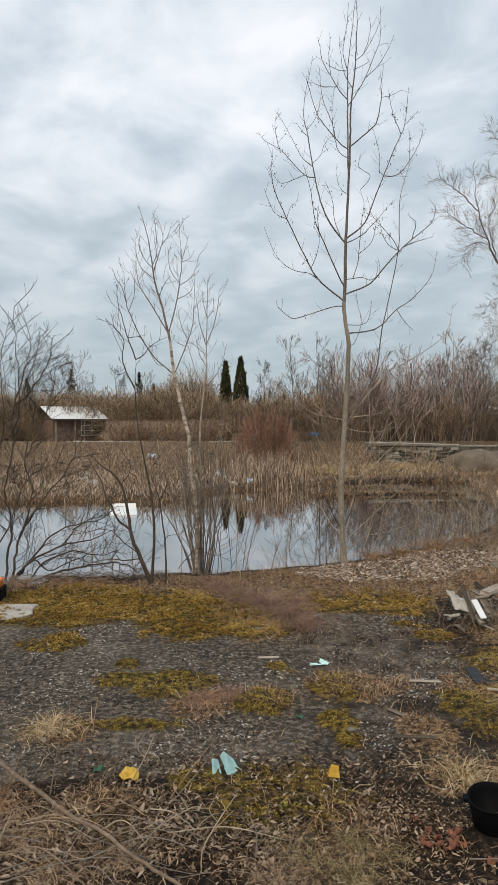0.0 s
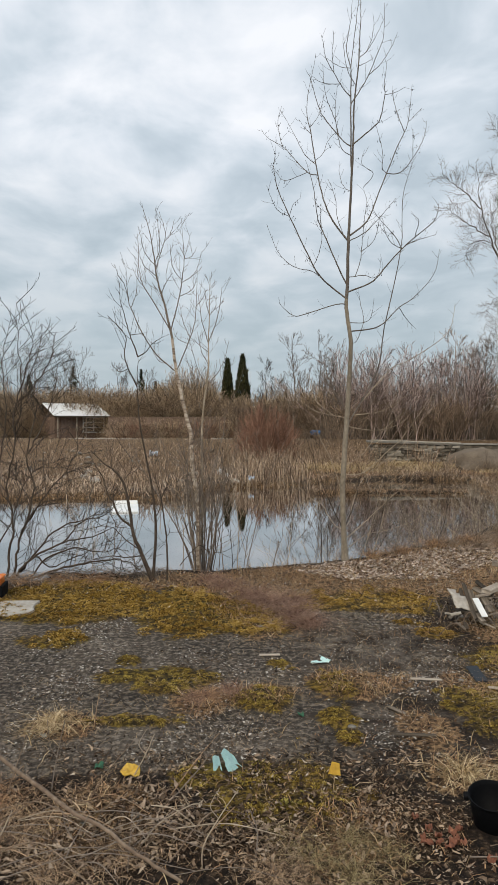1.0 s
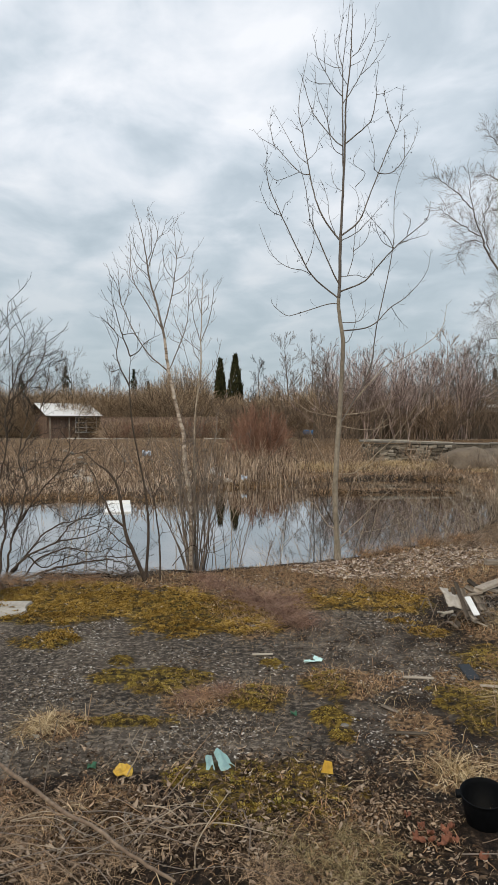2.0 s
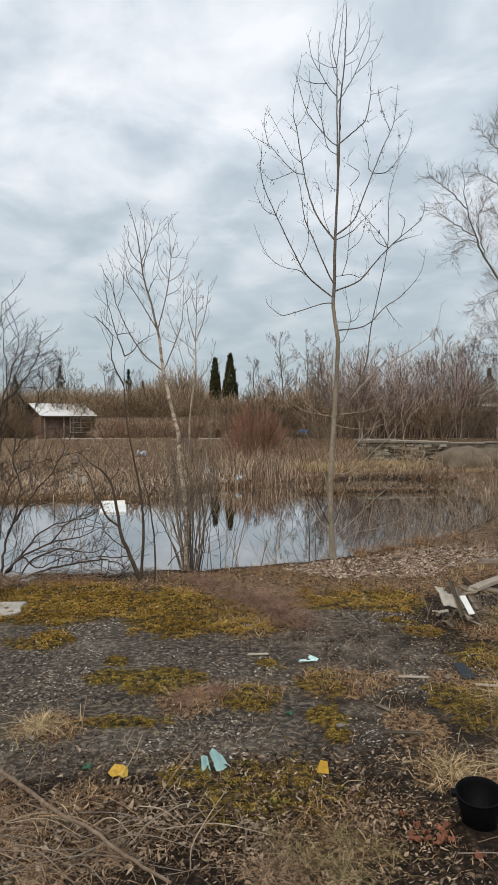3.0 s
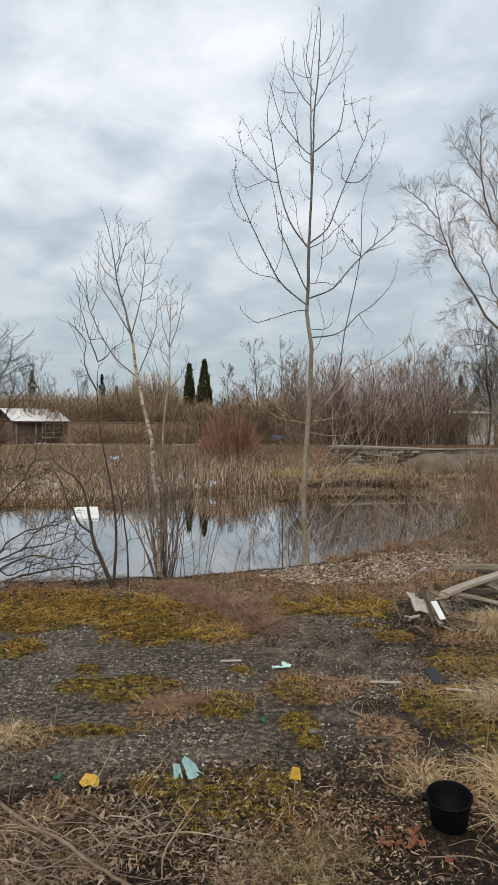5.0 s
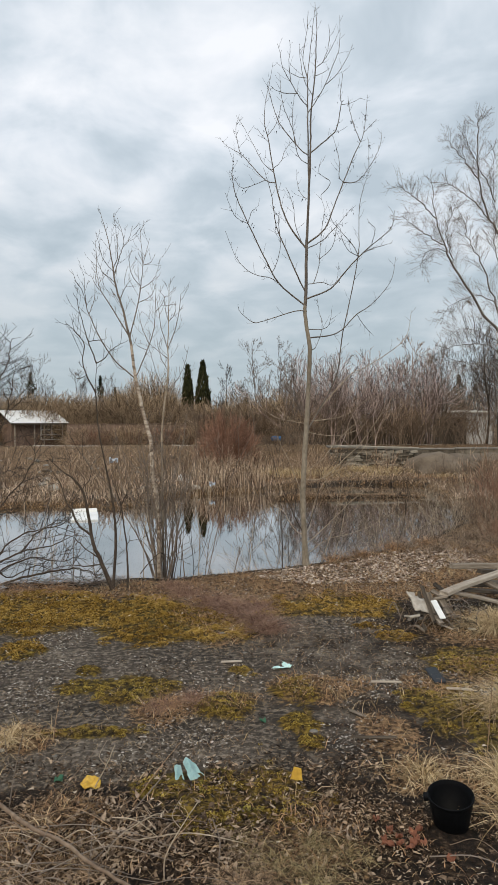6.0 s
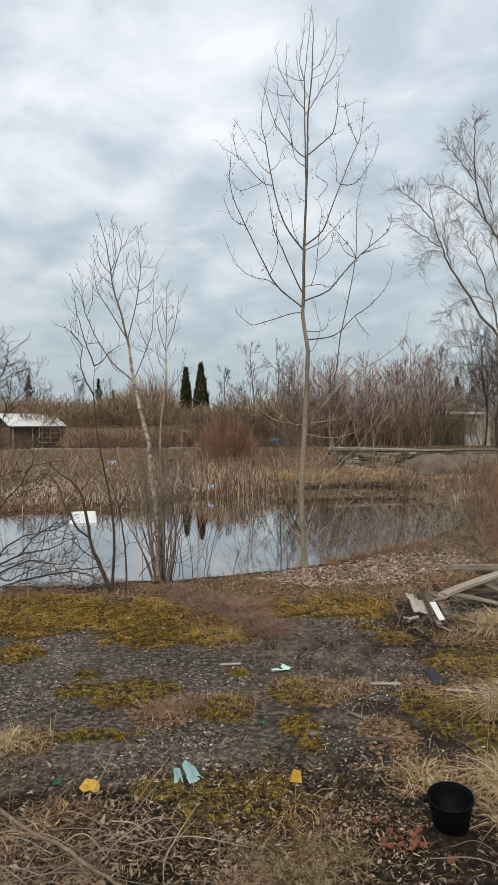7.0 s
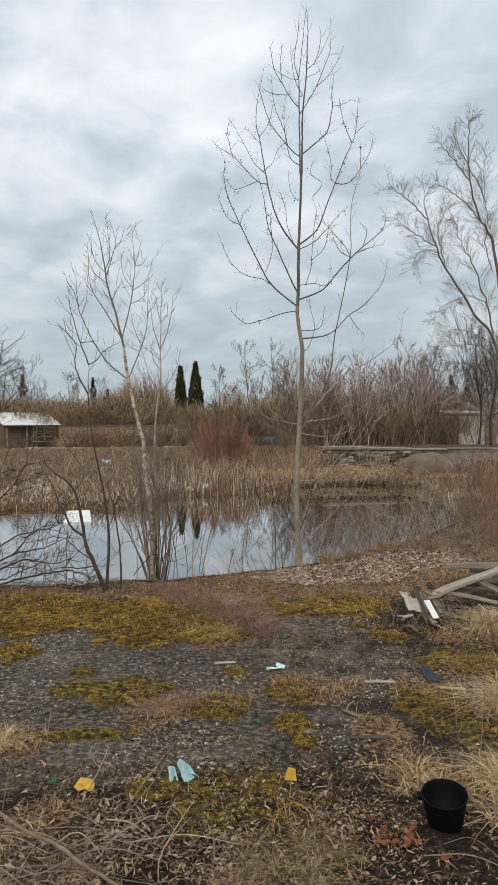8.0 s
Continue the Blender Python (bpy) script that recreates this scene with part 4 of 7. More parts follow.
def dark_sapling():
    x, y = -0.989, 7.12
    t = thing("dark_sapling_tree", x, y, hz(x, y), "dark thin many-stemmed sapling leaning over the pond edge", "tree")
    g = Grower(t, 22, twig=(0.10, 0.38), per=6, kids=2, up=0.5, twig_r=0.0028, wobble=0.004)

    def d(r, pts):
        g.bough(r * (1.6 if r > 6 else 1.2), pts, BARK_DARK, "trunk" if r > 12 else "stem", 0, 0.5 if r > 6 else 1.2, 7)

    d(15, [(-0.02, 0, -0.01), (-0.15, 0, 0.32), (-0.22, 0, 0.49), (-0.29, 0, 0.93), (-0.39, 0, 1.12), (-0.52, 0, 1.22), (-0.7, 0, 1.39)])
    d(8, [(-0.24, 0, 0.55), (-0.37, 0.02, 0.67), (-0.43, 0.03, 0.81), (-0.49, 0.05, 0.89), (-0.55, 0.07, 1.07), (-0.62, 0.08, 1.18), (-0.7, 0.1, 1.33)])
    d(10, [(0.02, 0, -0.01), (0.01, 0.02, 0.52), (-0.01, 0.03, 0.81), (-0.06, 0.05, 1.1), (-0.16, 0.07, 1.62), (-0.19, 0.08, 2.02), (-0.18, 0.1, 2.32)])
    d(7, [(0.13, 0, -0.01), (0.13, 0, 0.23), (0.12, 0, 0.46), (0.09, 0, 0.7), (0.06, 0, 0.9), (0.02, 0, 1.01), (-0.03, 0, 1.16)])
    d(5.5, [(-0.15, 0, 0.32), (-0.27, -0.04, 0.42), (-0.35, -0.08, 0.51), (-0.4, -0.12, 0.57), (-0.53, -0.16, 0.61), (-0.63, -0.2, 0.73)])
    d(5.5, [(-0.14, 0, 0.25), (-0.29, -0.07, 0.26), (-0.39, -0.15, 0.29), (-0.54, -0.22, 0.28), (-0.69, -0.3, 0.24)])
    d(6, [(-0.18, 0.1, 2.32), (-0.24, 0.14, 2.46), (-0.29, 0.18, 2.58), (-0.34, 0.22, 2.74), (-0.4, 0.26, 2.95), (-0.41, 0.3, 3.13)])
    d(5, [(-0.18, 0.1, 2.32), (-0.1, 0.13, 2.38), (-0.03, 0.17, 2.48), (0.13, 0.2, 2.57)])
    d(4, [(-0.29, 0.17, 2.55), (-0.2, 0.22, 2.57), (-0.12, 0.27, 2.59)])
    d(6, [(-0.19, 0.08, 2), (-0.29, 0.13, 2.2), (-0.34, 0.18, 2.35), (-0.33, 0.23, 2.5), (-0.38, 0.28, 2.61), (-0.49, 0.33, 2.72), (-0.56, 0.38, 2.79)])
    d(4, [(-0.32, 0, 1.02), (-0.24, 0.07, 1.21), (-0.39, 0.13, 1.44), (-0.52, 0.2, 1.65)])
    d(4.5, [(0.07, 0, 0.87), (0.13, -0.05, 0.99), (0.17, -0.1, 1.08)])
    d(5, [(0.01, 0.03, 0.66), (0.05, 0.08, 0.77), (0.04, 0.12, 0.89)])
    d(4, [(-0.38, 0.28, 2.61), (-0.45, 0.33, 2.69), (-0.49, 0.38, 2.82)])
    d(3.5, [(-0.29, 0.13, 2.2), (-0.39, 0.18, 2.17), (-0.47, 0.23, 2.24)])
    d(4, [(0.12, 0, 0.44), (0.14, 0.1, 0.49), (0.12, 0.2, 0.55)])
    d(4, [(0.26, 0, 0.16), (0.36, 0.04, 0.28), (0.46, 0.08, 0.36), (0.55, 0.12, 0.29), (0.72, 0.16, 0.28), (0.9, 0.2, 0.4)])
    g.close(TWIG_DARK, "fine dark twigs")


def willow():
    x, y = 7.05, 15.5
    t = thing("grey_willow", x, y, hz(x, y), "tall bare grey willow with dense fine drooping twigs", "tree")
    g = Grower(t, 24, tip=0.0023, twig=(0.18, 0.55), per=19, kids=6, up=0.15, twig_r=0.0034, wobble=0.03)

    def w(r, pts):
        g.bough(r, pts, TWIG_BACKLIT, "trunk" if r > 30 else "limb", 0, 0.6 if r > 30 else 1.5, 7)

    w(40, [(0.11, 0, -0.07), (-0.27, 0, 3.34), (-0.87, 0, 4.36), (-1.56, 0, 5.43), (-1.76, 0, 5.87), (-1.96, 0, 6.5), (-2.1, 0, 7.5)])
    w(38, [(0.11, 0, -0.07), (-0.34, 0.05, 5.4), (-0.57, 0.1, 6.3), (-0.71, 0.15, 6.63), (-0.94, 0.2, 7.47), (-0.92, 0.25, 8.64), (-0.84, 0.3, 8.98)])
    w(22, [(-0.36, 0, 3.6), (-0.52, 0.08, 4.38), (-0.57, 0.17, 4.78), (-0.85, 0.25, 5.63), (-1.02, 0.33, 5.97), (-1.13, 0.42, 6.38), (-1.17, 0.5, 6.72)])
    w(16, [(-1.76, 0, 5.87), (-1.95, -0.07, 5.98), (-2.3, -0.15, 6.14), (-2.58, -0.22, 6.3), (-2.82, -0.3, 6.46)])
    w(14, [(-1.93, 0, 6.44), (-2.35, -0.07, 6.85), (-2.6, -0.13, 7.01), (-2.87, -0.2, 7.17)])
    w(14, [(-1.56, 0, 5.43), (-1.64, 0.07, 5.89), (-1.69, 0.15, 6.29), (-1.53, 0.22, 6.7), (-1.42, 0.3, 6.98)])
    w(14, [(-0.74, 0.14, 6.5), (-0.96, 0.19, 6.89), (-1.27, 0.24, 7.16), (-1.52, 0.29, 7.36), (-1.68, 0.34, 7.44)])
    w(14, [(-0.94, 0.2, 7.47), (-1.14, 0.27, 7.81), (-1.38, 0.33, 8.15), (-1.63, 0.4, 8.49)])
    w(14, [(-0.62, 0, 6.9), (-0.82, 0.07, 7.43), (-1.13, 0.13, 8.08), (-1.3, 0.2, 8.55)])
    w(10, [(-1.76, 0, 5.81), (-1.97, 0.07, 5.85), (-2.21, 0.13, 5.71), (-2.25, 0.2, 5.4)])
    w(10, [(-0.61, 0.16, 4.71), (-0.93, 0.21, 4.84), (-1.17, 0.26, 4.78), (-1.55, 0.31, 4.59), (-1.72, 0.36, 4.28)])
    w(12, [(-0.4, 0, 3.34), (-0.71, 0.05, 3.67), (-1.21, 0.1, 3.7), (-1.59, 0.15, 3.63), (-1.94, 0.2, 3.48)])
    w(12, [(-0.32, 0, 2.7), (-0.7, 0.05, 3.22), (-1.21, 0.1, 3.28), (-1.59, 0.15, 3.35), (-1.9, 0.2, 3.22)])
    w(10, [(-0.42, 0.01, 3.73), (-0.96, 0.08, 3.99), (-1.33, 0.14, 4.06), (-1.64, 0.21, 3.87)])
    w(12, [(-0.47, 0.05, 5.4), (-0.59, 0.1, 5.92), (-0.52, 0.15, 6.44), (-0.59, 0.2, 7.35), (-0.53, 0.25, 8.27)])
    g.close(TWIG_GREY, "fine grey twigs")


def pond_shrub():
    x, y = -2.72, 7.4
    t = thing("pond_edge_shrub", x, y, hz(x, y), "sprawling bare dark shrub with low arching branches", "shrub")
    g = Grower(t, 23, tip=0.0022, twig=(0.16, 0.60), per=11, kids=4, up=0.15, twig_r=0.0040, wobble=0.016)

    def s(r, pts):
        g.bough(r * 1.2, pts, BARK_DARK, "stem", 0, 1.0, 6)

    s(15, [(0.08, 0, 0), (0.26, 0, 0.25), (0.41, 0, 0.4), (0.72, 0, 0.55), (1.02, 0, 0.61), (1.29, 0, 0.73)])
    s(14, [(0.05, 0, 0.06), (0.31, -0.06, 0.14), (0.75, -0.12, 0.3), (1.12, -0.18, 0.38), (1.4, -0.24, 0.41), (1.6, -0.3, 0.31)])
    s(11, [(0.11, 0, 0.06), (0.5, -0.1, 0.16), (0.89, -0.2, 0.26), (1.26, -0.3, 0.2), (1.54, -0.4, 0.18)])
    s(15, [(0.08, 0, 0.03), (0.19, 0.02, 0.24), (0.21, 0.04, 0.51), (0.28, 0.06, 0.73), (0.45, 0.08, 0.95), (0.71, 0.1, 1)])
    s(12, [(0.17, 0, 0.15), (0.39, 0.08, 0.42), (0.62, 0.15, 0.68), (0.91, 0.22, 0.77), (1.11, 0.3, 0.91)])
    s(13, [(0.06, 0, 0.03), (0.13, 0.03, 0.46), (0.16, 0.05, 0.76), (0.08, 0.08, 1.06), (0.12, 0.1, 1.36), (0.17, 0.12, 1.73), (0.23, 0.15, 2.1), (0.2, 0.17, 2.59), (0.16, 0.2, 3.14)])
    s(10, [(0.22, 0, 0.52), (0.34, 0.07, 0.88), (0.35, 0.13, 1.18), (0.27, 0.2, 1.48), (0.35, 0.27, 1.98), (0.27, 0.33, 2.36), (0.38, 0.4, 2.74)])
    s(9, [(0.18, 0, 1.61), (0.17, 0.08, 1.97), (0.26, 0.15, 2.34), (0.3, 0.22, 2.6), (0.33, 0.3, 2.82)])
    s(8, [(0.3, 0, 0.73), (0.5, 0.12, 1.06), (0.72, 0.25, 1.36), (0.78, 0.38, 1.67), (0.66, 0.5, 1.86)])
    s(9, [(0.29, 0, 0.12), (0.55, -0.05, 0.38), (0.86, -0.1, 0.51), (1.14, -0.15, 0.47), (1.39, -0.2, 0.55)])
    s(8, [(0.41, 0, 0.4), (0.57, 0.07, 0.26), (0.86, 0.13, 0.38), (1.06, 0.2, 0.21)])
    s(8, [(0.73, 0, 0.55), (0.89, 0.03, 0.76), (1.1, 0.07, 0.82), (1.24, 0.1, 0.93)])
    s(9, [(0.25, 0, 2.03), (0.36, 0.13, 2.22), (0.51, 0.27, 2.54), (0.52, 0.4, 2.84)])
    s(9, [(-0.01, 0, 0.76), (-0.01, 0.12, 1.36), (0.01, 0.25, 1.98), (-0.06, 0.38, 2.49), (0, 0.5, 3.01)])
    s(8, [(-0.04, 0, 0.4), (0.15, 0.08, 0.81), (0.25, 0.15, 1.18), (0.45, 0.22, 1.36), (0.64, 0.3, 1.42)])
    s(8, [(0.33, 0, 1.49), (0.49, 0.1, 1.85), (0.58, 0.2, 2.22), (0.59, 0.3, 2.57)])
    g.close(TWIG_DARK, "crooked dark twigs")


aspen()
birch()
dark_sapling()
pond_shrub()
willow()
def thin_saplings():
    """Single whips and seedlings along the near bank."""
    rng = random.Random(31)
    for x, y, h, lean in ((0.85, 8.28, 1.5, -0.05), (0.25, 8.05, 0.5, 0.1), (0.42, 8.1, 0.55, 0.2), (-0.75, 7.65, 1.2, 0.05), (-0.62, 7.6, 0.9, -0.1), (-0.15, 7.85, 1.5, 0.12),
                          (-1.7, 7.35, 0.5, 0.1), (-1.45, 7.4, 0.6, -0.2), (-0.05, 7.8, 1.9, 0.15), (1.5, 8.5, 0.9, 0.25), (1.8, 8.7, 0.7, 0.3), (2.2, 9.0, 0.8, -0.2), (-0.3, 7.75, 2.0, -0.1), (-0.4, 8.3, 1.9, 0.1), (-0.1, 8.6, 2.1, -0.08), (0.15, 8.4, 1.3, -0.15), (-0.25, 9.0, 2.2, 0.05), (0.5, 8.9, 1.6, -0.1), (-0.9, 8.4, 1.6, 0.1), (-1.3, 8.2, 1.5, -0.05), (1.35, 8.9, 1.8, 0.12), (1.6, 9.2, 1.5, 0.2), (2.6, 9.6, 1.1, 0.1), (-2.0, 7.6, 1.3, 0.15), (-1.8, 8.0, 1.7, -0.1), (0.95, 8.7, 1.4, -0.2)):
        t = thing("sapling", x, y, hz(x, y) - 0.02, "thin bare brown sapling rooted in the pond bank", "sapling", "saplings on the bank")
        w = Wood()
        shoot(w, (0, 0, 0), (lean, rng.uniform(-0.1, 0.1), 1), h, 0.007, 2, rng, 0.3, 34, 5, 0.4, 0.08, 0.0019, 4)
        part("stem", w.mesh("stem", rng.choice((TWIG, TWIG_PALE, TWIG_PALE, TWIG_GREY, TWIG_DARK))), None, t)


thin_saplings()


# ---- reeds, grass, leaves ----
def blades(name, x, y, z, length, width, lean, rng, material, droop=0.5):
    """Dry blades: each a bent, tapering strip."""
    n = len(x)
    a, b = rng.uniform(0, 2 * np.pi, n), rng.uniform(0, 2 * np.pi, n)
    dx, dy = np.cos(a) * lean * length, np.sin(a) * lean * length
    wx, wy = np.cos(b) * width / 2, np.sin(b) * width / 2
    rows = []
    for f, wf in ((0.0, 1.0), (0.45, 0.85), (0.8, 0.55), (1.0, 0.12)):
        cx, cy = x + dx * f ** 1.6, y + dy * f ** 1.6
        cz = z + length * (f - droop * lean * f ** 2.2)
        rows += [np.stack([cx - wx * wf, cy - wy * wf, cz], 1), np.stack([cx + wx * wf, cy + wy * wf, cz], 1)]
    V = np.stack(rows, 1).reshape(-1, 3)
    k = np.arange(n)[:, None] * 8
    F = np.concatenate([k + np.array([[0, 1, 3, 2]]), k + np.array([[2, 3, 5, 4]]), k + np.array([[4, 5, 7, 6]])], 1).reshape(-1, 4)
    return np_mesh(name, V, F, material)


def flakes(name, x, y, z, size, rng, material, flat=0.16):
    """Fallen leaves: each a small curled five-cornered flake at its own tilt."""
    n = len(x)
    a, t1, t2 = rng.uniform(0, 2 * np.pi, n), rng.normal(0, flat, n), rng.normal(0, flat, n)
    curl = rng.normal(0.08, 0.12, n)
    wide = rng.uniform(0.12, 0.36, n)
    base = [(0, 0, 0), (-0.5, 0, 1), (-0.1, 1, 1.2), (0.5, 0.15, 0.7), (0.05, -1, 1.1)]
    ca, sa = np.cos(a), np.sin(a)
    pts = []
    for u, v, c in base:
        lu, lv = u * size, v * wide * size
        lz = c * curl * size + lu * t1 + lv * t2
        pts.append(np.stack([x + lu * ca - lv * sa, y + lu * sa + lv * ca, z + lz], 1))
    V = np.stack(pts, 1).reshape(-1, 3)
    k = np.arange(n)[:, None] * 5
    F = np.concatenate([k + np.array([[0, 1, 2]]), k + np.array([[0, 2, 3]]), k + np.array([[0, 3, 4]]), k + np.array([[0, 4, 1]])], 1).reshape(-1, 3)
    return np_mesh(name, V, F, material)


def curled(name, x, y, z, size, rng, material, tilt=0.3):
    """Dead leaves with a folded midrib, a rolled tip and a wavy rim."""
    n = len(x)
    a, t1, t2 = rng.uniform(0, 2 * np.pi, n), rng.normal(0, tilt, n), rng.normal(0, tilt, n)
    roll, fold, wide, bow = rng.normal(0.10, 0.22, n), rng.normal(0.3, 0.5, n), rng.uniform(0.08, 0.25, n), rng.normal(0, 0.6, n)
    rowsv = [(-0.5, 0, 0), (-0.18, 0, 0), (0.18, 0, 0), (0.5, 0, 0), (-0.24, 0.85, 1), (0.12, 1, 1), (-0.16, -1, 1), (0.2, -0.8, 1)]
    ca, sa = np.cos(a), np.sin(a)
    pts = []
    for u, v, k in rowsv:
        lu = u * size + rng.normal(0, 0.05, n) * size
        lv = v * wide * size * (1 + rng.normal(0, 0.15, n)) + bow * u * u * size
        lz = roll * (u + 0.15) ** 2 * 2.2 * size + k * fold * wide * size + lu * t1 + lv * t2
        pts.append(np.stack([x + lu * ca - lv * sa, y + lu * sa + lv * ca, z + np.maximum(lz, -0.006)], 1))
    V = np.stack(pts, 1).reshape(-1, 3)
    k = np.arange(n)[:, None] * 8
    tri = [(0, 4, 1), (0, 1, 6), (4, 5, 1), (5, 2, 1), (1, 2, 7), (1, 7, 6), (5, 3, 2), (2, 3, 7)]
    F = np.concatenate([k + np.array([t]) for t in tri], 1).reshape(-1, 3)
    return np_mesh(name, V, F, material)


# spots kept free: under the bucket and the plastic sheet
KEEP_FREE = [(-0.11, 3.32, 0.11), (0.50, 4.76, 0.07), (-0.56, 3.22, 0.06), (0.992, 2.76, 0.10), (1.545, 4.50, 0.10), (1.52, 4.40, 0.07)]


def sown(n, box4, density, rng):
    """Points in a rectangle, kept by a density between 0 and 1."""
    x, y = rng.uniform(box4[0], box4[1], n), rng.uniform(box4[2], box4[3], n)
    keep = rng.uniform(0, 1, n) < density(x, y)
    for cx, cy, r in KEEP_FREE:
        keep &= np.hypot(x - cx, y - cy) > r
    x, y = x[keep], y[keep]
    x0, x1, y0, y1 = box4
    if y0 < 3:
        # the litter thins out raggedly at the margins of the yard
        edge = np.minimum(np.minimum(x - x0, x1 - x), y - y0) / 0.75 + 0.45 * ripple(x, y, 3.0, 71) + 0.25 * ripple(x, y, 9.0, 72)
        k = rng.uniform(0, 1, len(x)) < smooth(edge)
        x, y = x[k], y[k]
    return x, y, height(x, y)


YARD = (-3.9, 4.9, 1.5, 9.6)
LITTER_SPOTS = [(1.45, 7.7, 0.85, 0.5), (2.2, 8.2, 0.6, 0.5), (3.0, 8.7, 0.6, 0.4), (3.3, 8.1, 0.5, 0.35), (1.68, 5.62, 0.42, 0.30)]


def land(x, y):
    return (shore(x, y) < 0.12).astype(float)


def leaf_density(x, y):
    m, d, l = fields(x, y)
    near = smooth((3.75 - y) / 0.6)
    patch = smooth((blobs(x, y, LITTER_SPOTS) - 0.35) / 0.4)
    clump = smooth(0.55 + 0.5 * ripple(x, y, 9, 12))
    return land(x, y) * np.clip(0.015 + 0.09 * clump ** 2 + 0.75 * near * (0.35 + 0.65 * clump) + 0.85 * patch + 0.22 * smooth((y - 6.4) / 0.5) + 0.45 * smooth((x - 1.3) / 0.4) + 0.30 * smooth((x - 0.4) / 0.5) * smooth((5.0 - y) / 1.0) * (0.3 + 0.7 * clump), 0, 1)


def stuff(name, mesh, label, category):
    return tagged(new(name, mesh), label, category, kind="stuff")


R = np.random.RandomState(5)
x, y, z = sown(30000, YARD, leaf_density, R)
stuff("fallen_leaves", curled("fallen_leaves", x, y, z + 0.006, 0.009 + 0.026 * R.uniform(0, 1, len(x)) ** 2, R, LEAF_PALE), "bleached fallen leaves strewn over the yard", "leaves")
x, y, z = sown(64000, YARD, leaf_density, R)
stuff("brown_leaves", curled("brown_leaves", x, y, z + 0.004, 0.009 + 0.030 * R.uniform(0, 1, len(x)) ** 2, R, LEAF_BROWN), "dark brown rotting leaves on the soil", "leaves")


# grit, bark crumbs and leaf bits over the asphalt
def crumb_density(x, y):
    m, d, l = fields(x, y)
    return land(x, y) * smooth(0.42 + 0.75 * ripple(x, y, 5, 33) + 0.35 * ripple(x, y, 17, 34)) * smooth((8.2 - y) / 1.5) * smooth((y - 3.15) / 0.4) * (1 - 0.85 * smooth((m - 0.35) / 0.2))


x, y, z = sown(210000, YARD, crumb_density, R)
stuff("pale_crumbs", flakes("pale_crumbs", x, y, z + 0.003, 0.006 + 0.021 * R.uniform(0, 1, len(x)) ** 2.2, R, LICHEN), "pale leaf crumbs and grit on asphalt", "grit")
x, y, z = sown(60000, YARD, crumb_density, R)
stuff("brown_crumbs", flakes("brown_crumbs", x, y, z + 0.003, 0.006 + 0.022 * R.uniform(0, 1, len(x)) ** 2, R, LEAF_BROWN), "dark leaf crumbs on asphalt", "grit")
x, y, z = sown(30000, YARD, lambda x, y: land(x, y) * smooth((x + 0.3) / 0.8) * smooth((5.4 - y) / 1.2) * smooth(0.30 + 0.7 * ripple(x, y, 6, 94) + 0.35 * ripple(x, y, 16, 95)), R)
stuff("leaf_shards", curled("leaf_shards", x, y, z + 0.006, 0.006 + 0.016 * R.uniform(0, 1, len(x)) ** 2, R, LEAF_PALE, 0.3), "pale shards of dead leaves scattered on asphalt and moss", "leaves")
x, y, z = sown(20000, (0.0, 3.4, 6.9, 9.4), lambda x, y: land(x, y) * smooth((blobs(x, y, LITTER_SPOTS) + 0.2 * ripple(x, y, 7, 35) - 0.3) / 0.4), R)
stuff("bank_leaves", curled("bank_leaves", x, y, z + 0.008, R.uniform(0.022, 0.062, len(x)), R, LEAF_GREY, 0.2), "drift of bleached leaves on the bank", "leaves")


x, y, z = sown(165000, (-2.1, 2.6, 1.5, 3.7), lambda x, y: smooth((3.55 - y) / 0.4) * smooth(0.5 + 0.6 * ripple(x, y, 7, 41)) * (1 - 0.7 * smooth((blobs(x, y, GRASS_SPOTS) - 0.4) / 0.3)) * (1 - 0.4 * smooth((blobs(x, y, MOSS_SPOTS) - 0.45) / 0.25)) * (1 - 0.5 * smooth((x - 0.6) / 0.3) * smooth((2.95 - y) / 0.25)), R)
k = R.uniform(0, 1, len(x)) < 0.6
stuff("near_leaves", curled("near_leaves", x[k], y[k], z[k] + 0.012, 0.008 + 0.030 * R.uniform(0, 1, k.sum()) ** 2, R, LEAF_MID, 0.28), "curled grey-brown leaves in a loose drift", "leaves")
stuff("near_brown_leaves", curled("near_brown_leaves", x[~k], y[~k], z[~k] + 0.006, 0.007 + 0.030 * R.uniform(0, 1, (~k).sum()) ** 2, R, LEAF_BROWN, 0.32), "curled dark brown leaves in a loose drift", "leaves")


def moss_density(x, y):
    m, d, l = fields(x, y)
    return land(x, y) * smooth((m + 0.16 * ripple(x, y, 9, 6) + 0.10 * ripple(x, y, 4.5, 26) + 0.22 * ripple(x, y, 31, 16) - 0.40) / 0.25)


